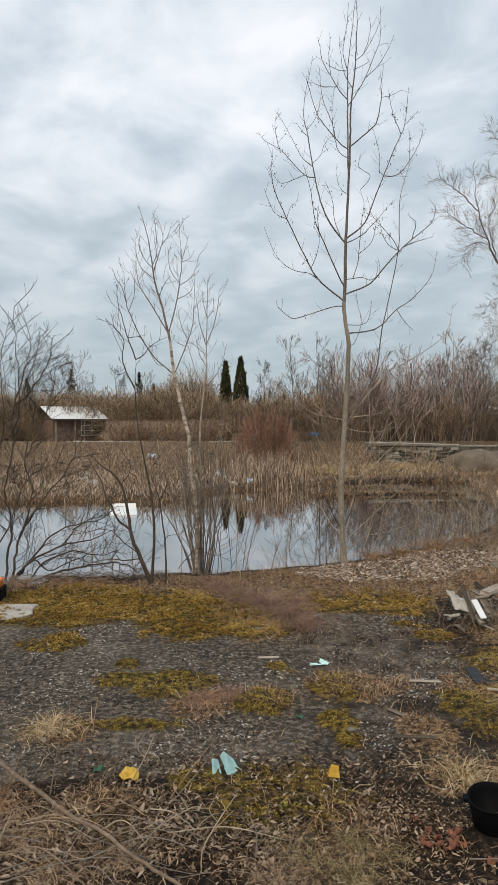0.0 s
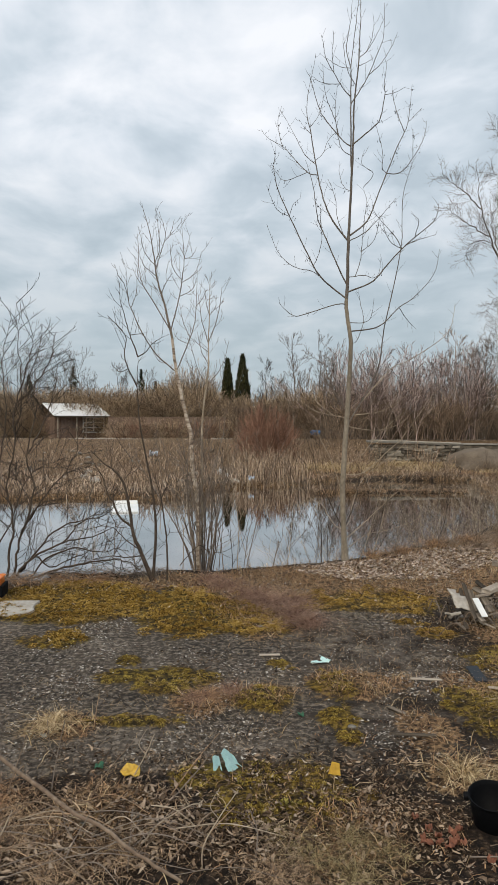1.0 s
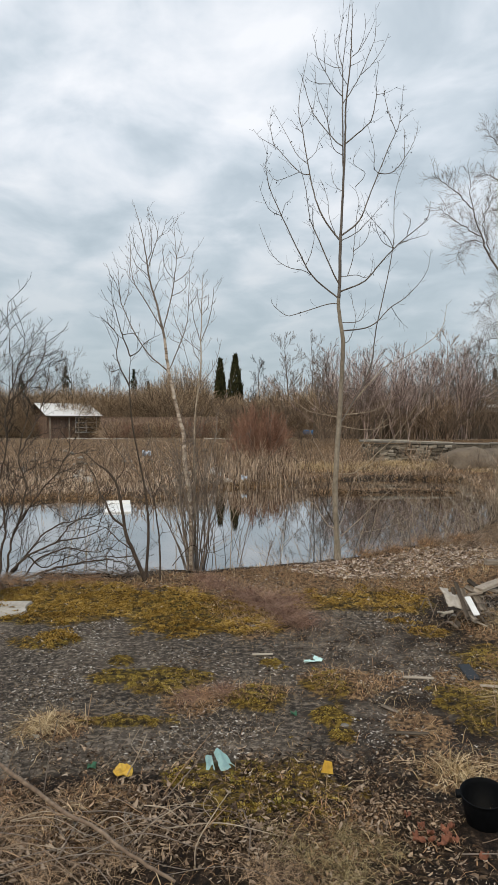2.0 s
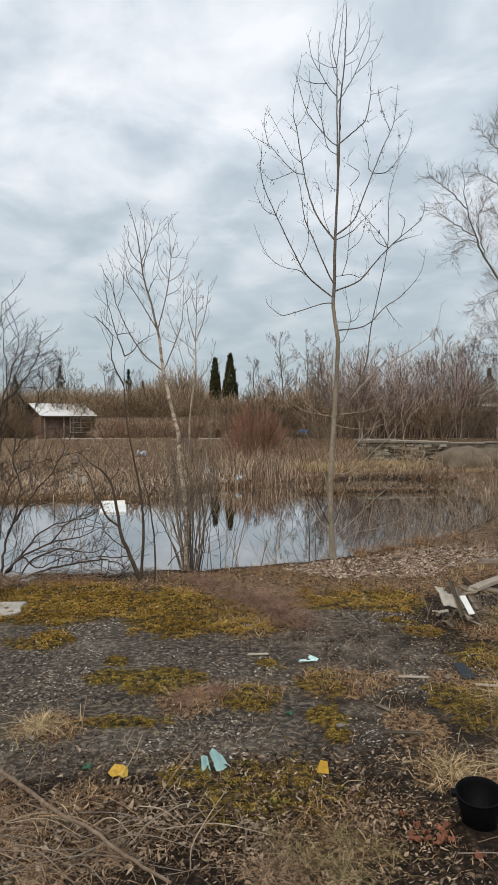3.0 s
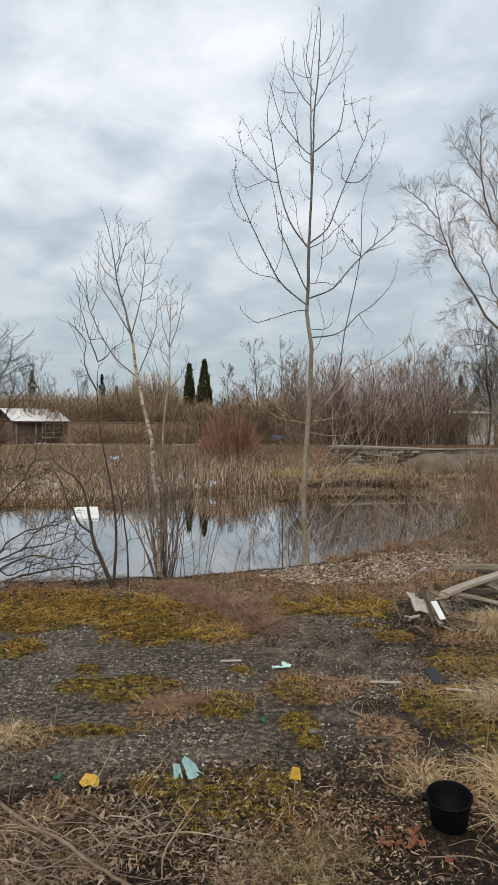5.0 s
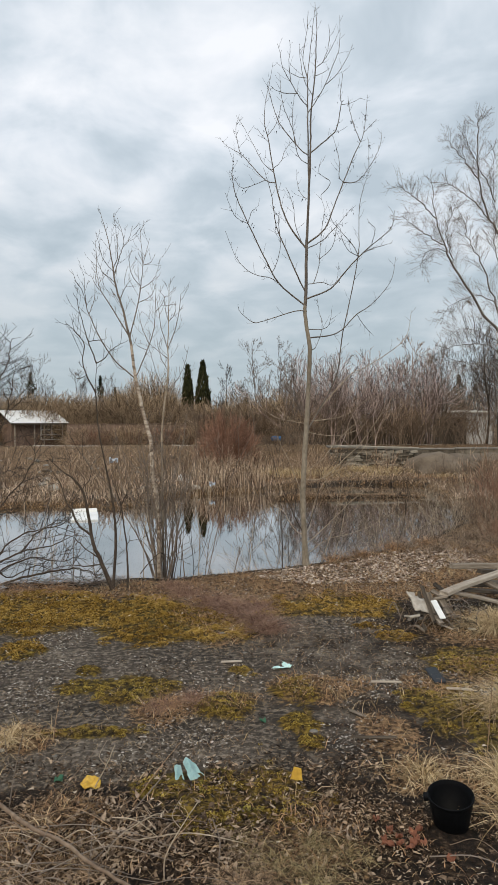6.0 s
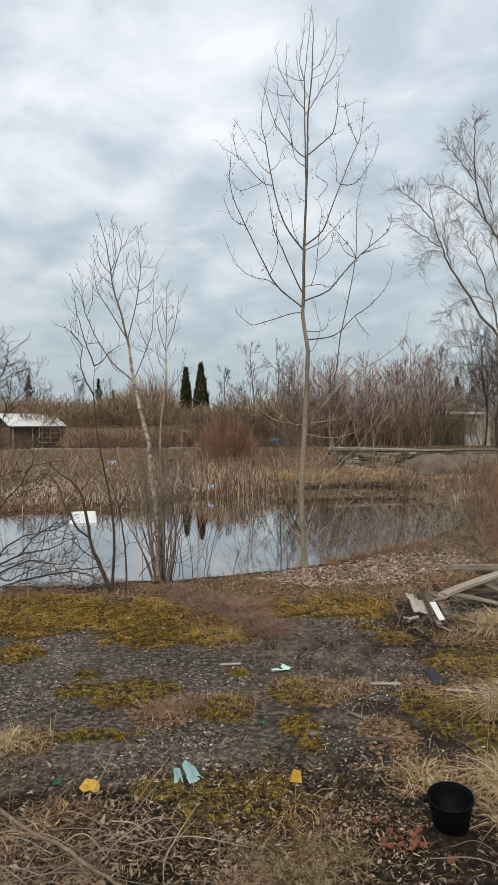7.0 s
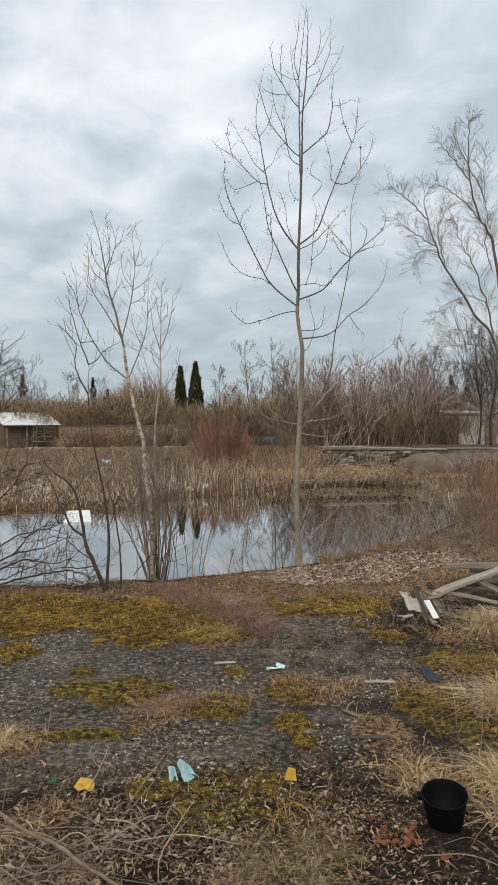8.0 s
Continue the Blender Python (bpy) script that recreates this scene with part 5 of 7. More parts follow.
def cushions(name, n, density, rng, material, size, per, sprig):
    """Moss in small domes: each a clump of short leaning sprigs, two facets apiece, higher in the middle."""
    cx, cy, _ = sown(n, YARD, density, rng)
    r = size[0] + (size[1] - size[0]) * rng.uniform(0, 1, len(cx)) ** 2
    k = np.maximum(6, per * (r / size[1]) ** 2).astype(int)
    own = np.repeat(np.arange(len(cx)), k)
    a, d = rng.uniform(0, 2 * np.pi, len(own)), np.sqrt(rng.uniform(0, 1, len(own)))
    x, y = cx[own] + r[own] * d * np.cos(a), cy[own] + r[own] * d * np.sin(a)
    rise = rng.uniform(0.25, 0.75, len(cx)) * r
    z = height(x, y) + rise[own] * (1 - d ** 2) - 0.004
    L, wd = rng.uniform(0.6, 1.4, len(own)) * sprig, rng.uniform(0.3, 0.6, len(own)) * sprig
    tx, ty, b = d * np.cos(a) * 0.7 + rng.normal(0, 0.5, len(own)), d * np.sin(a) * 0.7 + rng.normal(0, 0.5, len(own)), rng.uniform(0, 2 * np.pi, len(own))
    foot = np.stack([x, y, z], 1)
    tip = foot + np.stack([tx * L, ty * L, L], 1)
    mid, out = foot * 0.45 + tip * 0.55, np.stack([np.cos(b) * wd, np.sin(b) * wd, 0.15 * wd], 1)
    V = np.stack([foot, mid + out, tip, mid - out], 1).reshape(-1, 3)
    q = np.arange(len(own))[:, None] * 4
    F = np.concatenate([q + np.array([[0, 1, 2]]), q + np.array([[0, 2, 3]])], 1).reshape(-1, 3)
    return stuff(name, np_mesh(name, V, F, material), "moss cushions growing on asphalt", "moss")


def bank_moss(x, y):
    return moss_density(x, y) * smooth((y - 4.95) / 0.3)


def yard_moss(x, y):
    return moss_density(x, y) * (1 - smooth((y - 4.95) / 0.3))


cushions("golden_moss", 42000, bank_moss, R, MOSS, (0.012, 0.045), 95, 0.0095)
cushions("green_moss", 46000, yard_moss, R, MOSS_GREEN, (0.008, 0.028), 90, 0.0062)
cushions("leafy_moss", 9000, lambda x, y: yard_moss(x, y) * smooth((3.45 - y) / 0.1) * smooth(0.45 + 0.9 * ripple(x, y, 14, 64)), R, MOSS_LEAFY, (0.012, 0.032), 46, 0.013)
x, y, z = sown(5200, YARD, lambda x, y: 0.55 * bank_moss(x, y), R)
stuff("leaves_on_moss", curled("leaves_on_moss", x, y, z + 0.022, 0.012 + 0.030 * R.uniform(0, 1, len(x)) ** 2, R, LEAF_PALE, 0.3), "pale fallen leaves caught on the moss", "leaves")


def grass_density(x, y):
    m, d, l = fields(x, y)
    return land(x, y) * np.clip(smooth((d + 0.25 * ripple(x, y, 10, 7) - 0.40) / 0.3) * 0.8 + 0.12 * l, 0, 1)


x, y, z = sown(155000, YARD, grass_density, R)
stuff("dead_grass", blades("dead_grass", x, y, z - 0.003, R.uniform(0.02, 0.075, len(x)), R.uniform(0.0020, 0.005, len(x)), R.uniform(0.5, 1.6, len(x)), R, GRASS_DULL), "matted dead grass between the moss patches", "grass")
x, y, z = sown(100000, YARD, lambda x, y: land(x, y) * smooth((7.2 - y) / 0.5) * smooth(0.25 + 0.45 * smooth((x + 0.7) / 0.9) + 0.7 * ripple(x, y, 4, 91) + 0.3 * ripple(x, y, 13, 92)), R)
stuff("thatch", blades("thatch", x, y, z + 0.003, R.uniform(0.010, 0.036, len(x)), R.uniform(0.0014, 0.0034, len(x)), R.uniform(1.1, 2.2, len(x)), R, THATCH, 0.4), "thin mat of brown grass shreds and moss bits on the asphalt", "thatch")
x, y, z = sown(24000, YARD, grass_density, R)
stuff("straw_grass", blades("straw_grass", x, y, z, R.uniform(0.03, 0.11, len(x)), R.uniform(0.0020, 0.005, len(x)), R.uniform(0.5, 1.5, len(x)), R, STRAW), "pale dry grass stalks", "grass")

x, y, z = sown(30000, (-1.9, 1.5, 2.1, 3.35), lambda x, y: smooth(0.5 + 0.9 * ripple(x, y, 6, 81)) * smooth((-0.1 - x) / 0.4) * smooth((3.2 - y) / 0.3), R)
stuff("hay_mat", blades("hay_mat", x, y, z + 0.004, R.uniform(0.015, 0.060, len(x)), R.uniform(0.0018, 0.0045, len(x)), R.uniform(0.9, 2.0, len(x)), R, HAY, 0.45), "matted grey-brown stalks and leaf shreds", "hay")
x, y, z = sown(16000, (-1.9, 1.2, 2.2, 3.4), lambda x, y: smooth(0.5 + 0.8 * ripple(x, y, 8, 83)) * smooth((3.35 - y) / 0.3) * (0.2 + 0.8 * smooth((0.2 - x) / 0.4)), R)
stuff("tan_leaves", curled("tan_leaves", x, y, z + 0.022, 0.012 + 0.030 * R.uniform(0, 1, len(x)) ** 1.6, R, LEAF_TAN, 0.35), "curled grey-tan leaves lying loosely on top", "leaves")

# the near bank's rim and the slope beyond the yard to the side
x, y, z = sown(125000, (-8, 12, 6.5, 24), lambda x, y: smooth((shore(x, y) + 0.55) / 0.4) * smooth((0.32 - shore(x, y)) / 0.1) * (0.3 + 0.7 * smooth((x - 1.2) / 1.5)) + (x > 3.2) * (shore(x, y) < 0) * (0.25 + 0.6 * (ripple(x, y, 2.2, 18) > 0)), R)
stuff("bank_grass", blades("bank_grass", x, y, z, R.uniform(0.05, 0.20, len(x)), R.uniform(0.003, 0.007, len(x)), R.uniform(0.5, 1.5, len(x)), R, WEED), "dry grass hanging over the pond bank", "grass")
x, y, z = sown(42000, (-10, 8, 14.5, 25), lambda x, y: (np.abs(shore(x, y) + 0.02) < 0.32) * (0.35 + 0.65 * (ripple(x, y, 1.7, 44) > -0.2)), R)
stuff("shore_straw", blades("shore_straw", x, y, np.maximum(z, WATER_Z - 0.02), R.uniform(0.10, 0.34, len(x)), R.uniform(0.007, 0.016, len(x)), R.uniform(0.5, 1.5, len(x)), R, REED), "bent straw along the water line", "grass")
tangle, rt = Wood(), random.Random(77)
for k in range(170):
    x = rt.uniform(-2.9, -1.0)
    y = float(np.interp(x, [-6, -2.6, 0], [6.75, 7.12, 7.72])) - abs(rt.gauss(0.0, 0.14))
    a, L = rt.gauss(0, 0.5) + (math.pi if rt.random() < 0.5 else 0), rt.uniform(0.12, 0.42)
    ex, ey = x + L * math.cos(a), y + 0.4 * L * math.sin(a)
    tangle.tube(spline([(x, y, hz(x, y) + rt.uniform(0, 0.05)), ((x + ex) / 2, (y + ey) / 2, hz(x, y) + rt.uniform(0.03, 0.12)), (ex, ey, hz(x, y) + rt.uniform(0, 0.06))], 3), rt.uniform(0.002, 0.0045), 0.0015, 4)
stuff("bank_stalks", tangle.mesh("bank_stalks", TWIG_GREY), "tangle of grey dead stalks along the water's edge", "stalks")
# reeds in the shallows and on the far slope
def reed_density(x, y):
    s = shore(x, y)
    clump = smooth(0.5 + 0.6 * ripple(x, y, 1.3, 9))
    stand = 0.30 * np.exp(-((x - 0.1) / 1.3) ** 2) * smooth((y - 16.2) / 1.0) * smooth((21 - y) / 1.5)
    belt = smooth((0.9 - s) / 0.6) * smooth((s + 6) / 2) * (y > 14) * smooth((2.4 - x) / 1.2)
    return np.clip((0.25 + 0.75 * clump) * np.maximum(stand, 0.45 * belt), 0, 1)


x, y, z = sown(38000, (-12, 4, 14.5, 24), reed_density, R)
stuff("reeds", blades("reeds", x, y, z, R.uniform(0.25, 1.1, len(x)) * np.where(x > -1.4, 1.0, 0.24), R.uniform(0.007, 0.019, len(x)), np.abs(R.normal(0.1, 0.38, len(x))), R, REED), "dead straw-coloured reeds standing in the shallows", "reeds")
x, y, z = sown(110000, (-26, 22, 17, 50), lambda x, y: (shore(x, y) < 0.05) * (0.35 + 0.65 * smooth((np.abs(x - 0.8) - 1.2) / 1.5)) * np.clip((0.3 + 0.9 * ripple(x, y, 1.1, 10)) * smooth((33 - y) / 8) + 0.25 * (ripple(x, y, 1.6, 11) > 0.2), 0.03, 1), R)
stuff("far_grass", blades("far_grass", x, y, z, R.uniform(0.08, 0.30, len(x)) * np.where(y > 25.5, 0.38, 1.0), R.uniform(0.010, 0.022, len(x)), R.uniform(0.3, 1.2, len(x)) + (y > 25.5) * 0.4, R, FAR_STRAW), "rough dead grass on the far bank", "grass")
x, y, z = sown(34000, (-26, 22, 17, 50), lambda x, y: (shore(x, y) < 0.05) * 0.8, R)
stuff("far_weeds", blades("far_weeds", x, y, z, R.uniform(0.06, 0.30, len(x)) * np.where(y > 25.5, 0.38, 1.0), R.uniform(0.012, 0.026, len(x)), R.uniform(0.4, 1.4, len(x)), R, WEED), "dull brown dead weeds on the far bank", "weeds")
x, y, z = sown(16000, (1.6, 7, 18.2, 20.2), lambda x, y: ((height(x, y) > WATER_Z - 0.02) & (shore(x, y) > 0)).astype(float), R)
stuff("spit_straw", blades("spit_straw", x, y, np.maximum(z, WATER_Z), R.uniform(0.06, 0.18, len(x)), R.uniform(0.007, 0.014, len(x)), R.uniform(1.1, 1.7, len(x)), R, HAY), "matted straw on a low spit in the pond", "grass")
x, y, z = sown(9000, (1.2, 10, 21.6, 25), lambda x, y: (shore(x, y) < 0.05) * smooth(0.65 + 0.8 * ripple(x, y, 1.9, 47)) * (0.45 + 0.55 * smooth((4.6 - x) / 1.5)), R)
stuff("slope_weeds", blades("slope_weeds", x, y, z, R.uniform(0.05, 0.17, len(x)), R.uniform(0.008, 0.018, len(x)), R.uniform(0.7, 1.6, len(x)), R, GRASS_DULL), "short red-brown dead weeds on the far slope", "weeds")
x, y, z = sown(26000, (1.6, 10, 21, 30), lambda x, y: ((shore(x, y) < 0) & (y < 27.5)) * smooth((y - 23.9) / 0.6) * smooth(0.55 + 0.9 * ripple(x, y, 1.7, 46)), R)
stuff("straw_fringe", blades("straw_fringe", x, y, np.maximum(z, WATER_Z), R.uniform(0.12, 0.40, len(x)), R.uniform(0.008, 0.018, len(x)), R.uniform(0.6, 1.5, len(x)), R, STRAW), "flattened pale straw along the water", "grass")


def tussock(x, y, size, n, seed, height_m, label, mat_=None):
    r = np.random.RandomState(seed)
    t = thing("grass_tussock", x, y, hz(x, y), label, "grass tussock", "tussocks")
    a, d = r.uniform(0, 2 * np.pi, n), np.abs(r.normal(0, 0.3, n)) * size
    me = blades("blades", np.cos(a) * d, np.sin(a) * d, np.zeros(n), r.uniform(0.5, 1.0, n) * height_m, r.uniform(0.0028, 0.0058, n) * (0.55 if mat_ in (HAY, HERB, STRAW_OLIVE) else 1.0), r.uniform(0.9, 2.1, n), r, mat_ or STRAW, 0.46)
    tagged(part("tuft", me, None, t), kind="stuff")
    return t


for x, y, s, n, h in ((1.36, 3.10, 0.26, 260, 0.20), (1.02, 3.22, 0.24, 170, 0.14), (1.46, 3.20, 0.26, 260, 0.18), (1.70, 3.95, 0.26, 420, 0.26), (1.90, 4.10, 0.26, 260, 0.26),
                      (2.30, 5.50, 0.24, 900, 0.26), (2.45, 5.62, 0.30, 500, 0.30), (-1.08, 3.72, 0.30, 240, 0.14), (1.30, 2.86, 0.16, 100, 0.16)):
    tussock(x, y, s, n, int(x * 100 + y * 10) % 997 + 3, h, "pale straw grass tussock flattened by winter")
for x, y, s, n, h in ((-0.25, 4.12, 0.16, 180, 0.11), (-0.95, 2.75, 0.35, 330, 0.10), (-0.5, 2.62, 0.3, 260, 0.08), (-0.75, 2.5, 0.35, 300, 0.09), (0.1, 2.5, 0.3, 300, 0.1), (-1.15, 3.0, 0.3, 260, 0.10), (-2.35, 7.05, 0.3, 260, 0.2), (-1.95, 7.1, 0.3, 260, 0.18), (-1.55, 7.1, 0.3, 240, 0.16), (1.9, 8.75, 0.3, 260, 0.25), (2.4, 9.05, 0.3, 260, 0.28), (2.9, 9.4, 0.3, 260, 0.3), (1.5, 8.5, 0.3, 200, 0.2)):
    tussock(x, y, s, int(n * 1.5) if y < 3 else n, int(x * 100 + y * 10) % 997 + 7, h, "brown dead weed tussock with fine stalks", HAY if y < 3 else GRASS_DULL)
for x, y, s, n, h in ((0.40, 2.70, 0.22, 260, 0.085), (0.24, 2.62, 0.24, 240, 0.08), (0.54, 2.62, 0.22, 180, 0.075), (0.12, 2.76, 0.2, 140, 0.065), (0.38, 2.50, 0.26, 240, 0.09)):
    tussock(x, y, s, n, int(x * 100 + y * 10) % 997 + 9, h, "olive straw-coloured curled grass clump", STRAW_OLIVE)
for x, y, s, n, h in ((0.47, 5.62, 0.20, 520, 0.22), (0.36, 5.85, 0.26, 620, 0.26), (0.20, 6.15, 0.30, 620, 0.26), (0.02, 6.45, 0.34, 560, 0.24), (-0.25, 6.85, 0.36, 520, 0.20), (0.42, 6.25, 0.26, 380, 0.22), (-0.40, 7.15, 0.3, 420, 0.18), (-0.30, 4.12, 0.20, 320, 0.11), (-0.12, 4.24, 0.2, 280, 0.10)):
    tussock(x, y, s, n, int(x * 100 + y * 10) % 997 + 5, h, "clump of fine red-brown dry herb stems", HERB)
for x, y, s, n, h in ((3.2, 9.6, 0.35, 260, 0.30), (3.5, 9.2, 0.35, 260, 0.28), (3.8, 9.9, 0.35, 260, 0.32), (4.1, 9.4, 0.35, 260, 0.28), (3.0, 9.0, 0.35, 240, 0.24), (3.5, 8.7, 0.35, 240, 0.22), (4.3, 10.3, 0.35, 260, 0.32), (2.6, 9.2, 0.35, 240, 0.26), (4.7, 11.2, 0.4, 260, 0.34)):
    tussock(x, y, s, n, int(x * 100 + y * 10) % 997 + 11, h, "grey-brown dead grass tussock on the pond bank", WEED)


# ---- the far side: shrubs and trees ----
def shrub_mesh(name, seed, h, spread, stems, material, up=0.5, kids=6, depth=2, tip=0.007, radius=0.02, angle=28, ratio=0.45, bend=0.08):
    rng = random.Random(seed)
    w = Wood()
    for _ in range(stems):
        a, r = rng.uniform(0, 2 * math.pi), abs(rng.gauss(0, 0.5)) * spread * 0.4
        lean = rng.uniform(0.0, 0.5) * spread / h
        shoot(w, (r * math.cos(a), r * math.sin(a), -0.05), (lean * math.cos(a), lean * math.sin(a), 1), h * rng.uniform(0.7, 1.05), radius, depth, rng, up, angle, kids, ratio, bend, tip, 3)
    return w.mesh(name, material)


def planted(name, meshes, spots, label, category, group, seed, slim=1.0):
    """Shrubs of a few kinds set out one by one, each turned and sized on its own."""
    rng = random.Random(seed)
    for x, y, s in spots:
        t = thing(name, x, y, hz(x, y) - 0.05, label, category, group, turn=rng.uniform(0, 360))
        t.scale = (s * slim * rng.uniform(0.9, 1.1), s * slim * rng.uniform(0.9, 1.1), s)
        part("crown", rng.choice(meshes), None, t)


rng = random.Random(71)
hedge = [shrub_mesh("hedge_whips", 80 + i, 4.75, 3.2, 9, (TWIG_HEDGE, TWIG_HEDGE, TWIG_GREY, TWIG_HEDGE, TWIG_HEDGE)[i], 0.5, 8, 2, 0.0075, 0.020 + 0.006 * (i % 2), 32, 0.40, 0.17) for i in range(5)]
planted("bare_poplar_thicket", hedge, [(5.5 + i * 0.53 + rng.uniform(-0.3, 0.3), 38.3 + (i % 3) * 1.6, rng.uniform(0.92, 1.10)) for i in range(14)],
        "dense thicket of upright grey-brown bare whips", "shrub", "thicket", 1)
brush = [shrub_mesh("brush", 90 + i, 3.0, 3.4, 14, TWIG_FAR, 0.35, 5, 2, 0.009, 0.020, 34, 0.5, 0.12) for i in range(4)]


def dome_mesh(name, seed, rods, kids, material, tip=0.0022):
    """A rounded bush one metre high: rods fanning out to an even dome, feathered with crooked side twigs towards their ends."""
    rng = random.Random(seed)
    w = Wood()
    for _ in range(rods):
        a, lean = rng.uniform(0, 2 * math.pi), math.acos(rng.uniform(0.12, 1.0))
        foot = rng.uniform(0.02, 0.22)
        shoot(w, (foot * math.cos(a), foot * math.sin(a), -0.01), (math.sin(lean) * math.cos(a), math.sin(lean) * math.sin(a), math.cos(lean)), rng.uniform(0.74, 0.95), 0.0042, 1, rng, 0.05, 36, kids, 0.30, 0.07, tip, 3, None, 0.35, 2)
    return w.mesh(name, material)


domes = [dome_mesh("hedge_bush", 410 + i, 260, 15, TWIG_OCHRE) for i in range(2)]
tufts = [dome_mesh("low_bush", 420 + i, 70, 9, (TWIG_RED, TWIG_FAR, TWIG_OCHRE)[i], 0.0055) for i in range(3)]
planted("round_willow_bush", [dome_mesh("willow_bush", 430, 420, 15, TWIG_OCHRE, 0.0027)], [(-4.9, 57, 6.25), (-7.0, 58.5, 4.9)], "rounded ochre-brown bare willow bush behind the fence", "shrub", "willow bushes", 26, 0.52)
planted("bare_hedge", domes, [(-29 + i * 1.3 + rng.uniform(-0.4, 0.4), 52.5 + 1.5 * (i % 3) + rng.uniform(-0.4, 0.4), rng.uniform(3.9, 4.5) * (1.0 if i < 20 else 0.86)) for i in range(24)], "dense tangled bare brown hedge", "shrub", "hedge line", 2)
planted("olive_thicket", domes, [(2.3 + i * 1.1 + rng.uniform(-0.3, 0.3), 47 + 1.6 * (i % 3), rng.uniform(3.2, 4.1)) for i in range(6)], "rounded olive-brown bare thicket behind the far bank", "shrub", "olive thicket", 27)
planted("bare_brush", brush, [(-36 + i * 2.4 + rng.uniform(-0.9, 0.9), 66 + rng.uniform(0, 8), rng.uniform(1.05, 1.3)) for i in range(14)] + [(1.5 + i * 1.9 + rng.uniform(-0.9, 0.9), 62 + rng.uniform(0, 8), rng.uniform(1.3, 1.7)) for i in range(18)], "tall tangled bare brown brushwood", "shrub", "back brush line", 3)
planted("low_brush", tufts, [(-9.0 + i * 0.34 + rng.uniform(-0.2, 0.2), 47.6 + rng.uniform(-0.9, 0.9), rng.uniform(0.9, 1.8)) for i in range(26)], "low bare brushwood growing along the fence", "shrub", "fence brush", 30)
planted("bare_brush", brush, [(7 + i * 1.4, 45 + rng.uniform(-1, 3), rng.uniform(0.9, 1.2)) for i in range(5)], "tangled bare brown brushwood", "shrub", "brush line", 4)
brushwood = [shrub_mesh("dark_brush", 390 + i, 2.4, 3.0, 13, TWIG, 0.35, 5, 2, 0.009, 0.018, 36, 0.5, 0.13) for i in range(3)]
planted("dark_brush", brushwood,
        [(4.6 + i * 0.75 + rng.uniform(-0.3, 0.3), 37.2 + rng.uniform(-0.5, 0.5) + 3 * (i % 2), rng.uniform(0.7, 1.15)) for i in range(17)] + [(13.2 + i * 1.6, 40 + rng.uniform(-1, 2), rng.uniform(0.25, 0.4)) for i in range(3)], "dark tangled undergrowth at the foot of the thicket", "shrub", "undergrowth", 14)
planted("dark_brush", brushwood, [(-0.5 + i * 0.62, 44 + (i % 3) * 1.4, rng.uniform(0.9, 1.25)) for i in range(9)] + [(1.9 + i * 0.55, 33.5 + (i % 2), rng.uniform(0.28, 0.45)) for i in range(6)], "dark tangled brush on the far bank", "shrub", "undergrowth", 24)
planted("dry_scrub", [shrub_mesh("scrub", 95 + i, 1.1, 1.2, 9, TWIG_FAR, 0.3, 5, 1, 0.006, 0.010, 34, 0.5, 0.12) for i in range(3)],
        [(rng.uniform(-11, 1.5), rng.uniform(20, 25.5), rng.uniform(0.6, 1.1)) for i in range(34)] + [(rng.uniform(6.3, 11), rng.uniform(16, 26), rng.uniform(0.6, 1.2)) for i in range(14)] + [(rng.uniform(1.2, 5.2), rng.uniform(23, 31), rng.uniform(0.5, 0.9)) for i in range(22)],
        "low dry brown scrub", "shrub", "scrub", 5)
planted("brown_scrub", [shrub_mesh("bank_scrub", 195 + i, 1.1, 1.2, 8, TWIG, 0.3, 5, 1, 0.004, 0.008, 34, 0.5, 0.12) for i in range(3)],
        [(4.0 + 0.26 * i + rng.uniform(-0.1, 0.6), 11.0 + 0.6 * i + rng.uniform(-0.4, 0.4), rng.uniform(0.32, 0.68)) for i in range(18)] + [(rng.uniform(6.0, 9.0), rng.uniform(18, 25), rng.uniform(0.5, 0.9)) for i in range(12)],
        "low dark brown scrub on the bank", "shrub", "bank scrub", 15)
planted("osier_bush", [dome_mesh("osier", 99, 300, 9, TWIG_RED, 0.0046)], [(0.75, 30.5, 2.45)], "dense rounded red-brown bare osier bush", "shrub", "", 6, 0.62)
planted("bank_bush", [shrub_mesh("bank_bush", 520 + i, 1.25, 1.7, 34, (TWIG_RED, TWIG)[i], 0.25, 6, 1, 0.0024, 0.005, 34, 0.5, 0.13) for i in range(2)],
        [(4.35, 10.0, 0.62), (5.0, 11.2, 0.75), (4.6, 10.6, 0.5), (5.9, 13.2, 1.0), (4.1, 9.3, 0.42), (6.6, 15.5, 1.1)], "red-brown bare bush on the pond bank", "shrub", "bank bushes", 16)
planted("bank_brush", [shrub_mesh("bank_brush", 530 + i, 0.85, 1.5, 10, (TWIG_PALE, TWIG_GREY, TWIG_PALE)[i], 0.1, 6, 1, 0.0020, 0.0042, 40, 0.55, 0.17) for i in range(3)],
        [(1.3, 8.75, 0.9), (1.7, 9.0, 1.1), (2.2, 9.3, 1.0), (2.6, 9.7, 1.2), (3.0, 10.0, 1.0), (3.4, 10.4, 1.2), (3.7, 11.0, 1.0), (4.2, 11.8, 1.2), (2.0, 9.6, 0.9), (3.1, 10.9, 0.8), (4.6, 13.0, 1.2), (0.9, 8.6, 0.8)] + [(rng.uniform(0.9, 3.0), 8.55 + rng.uniform(0.0, 1.3), rng.uniform(0.8, 1.4)) for i in range(5)], "thin tangled pale shoots at the water's edge", "shrub", "water edge shoots", 17)
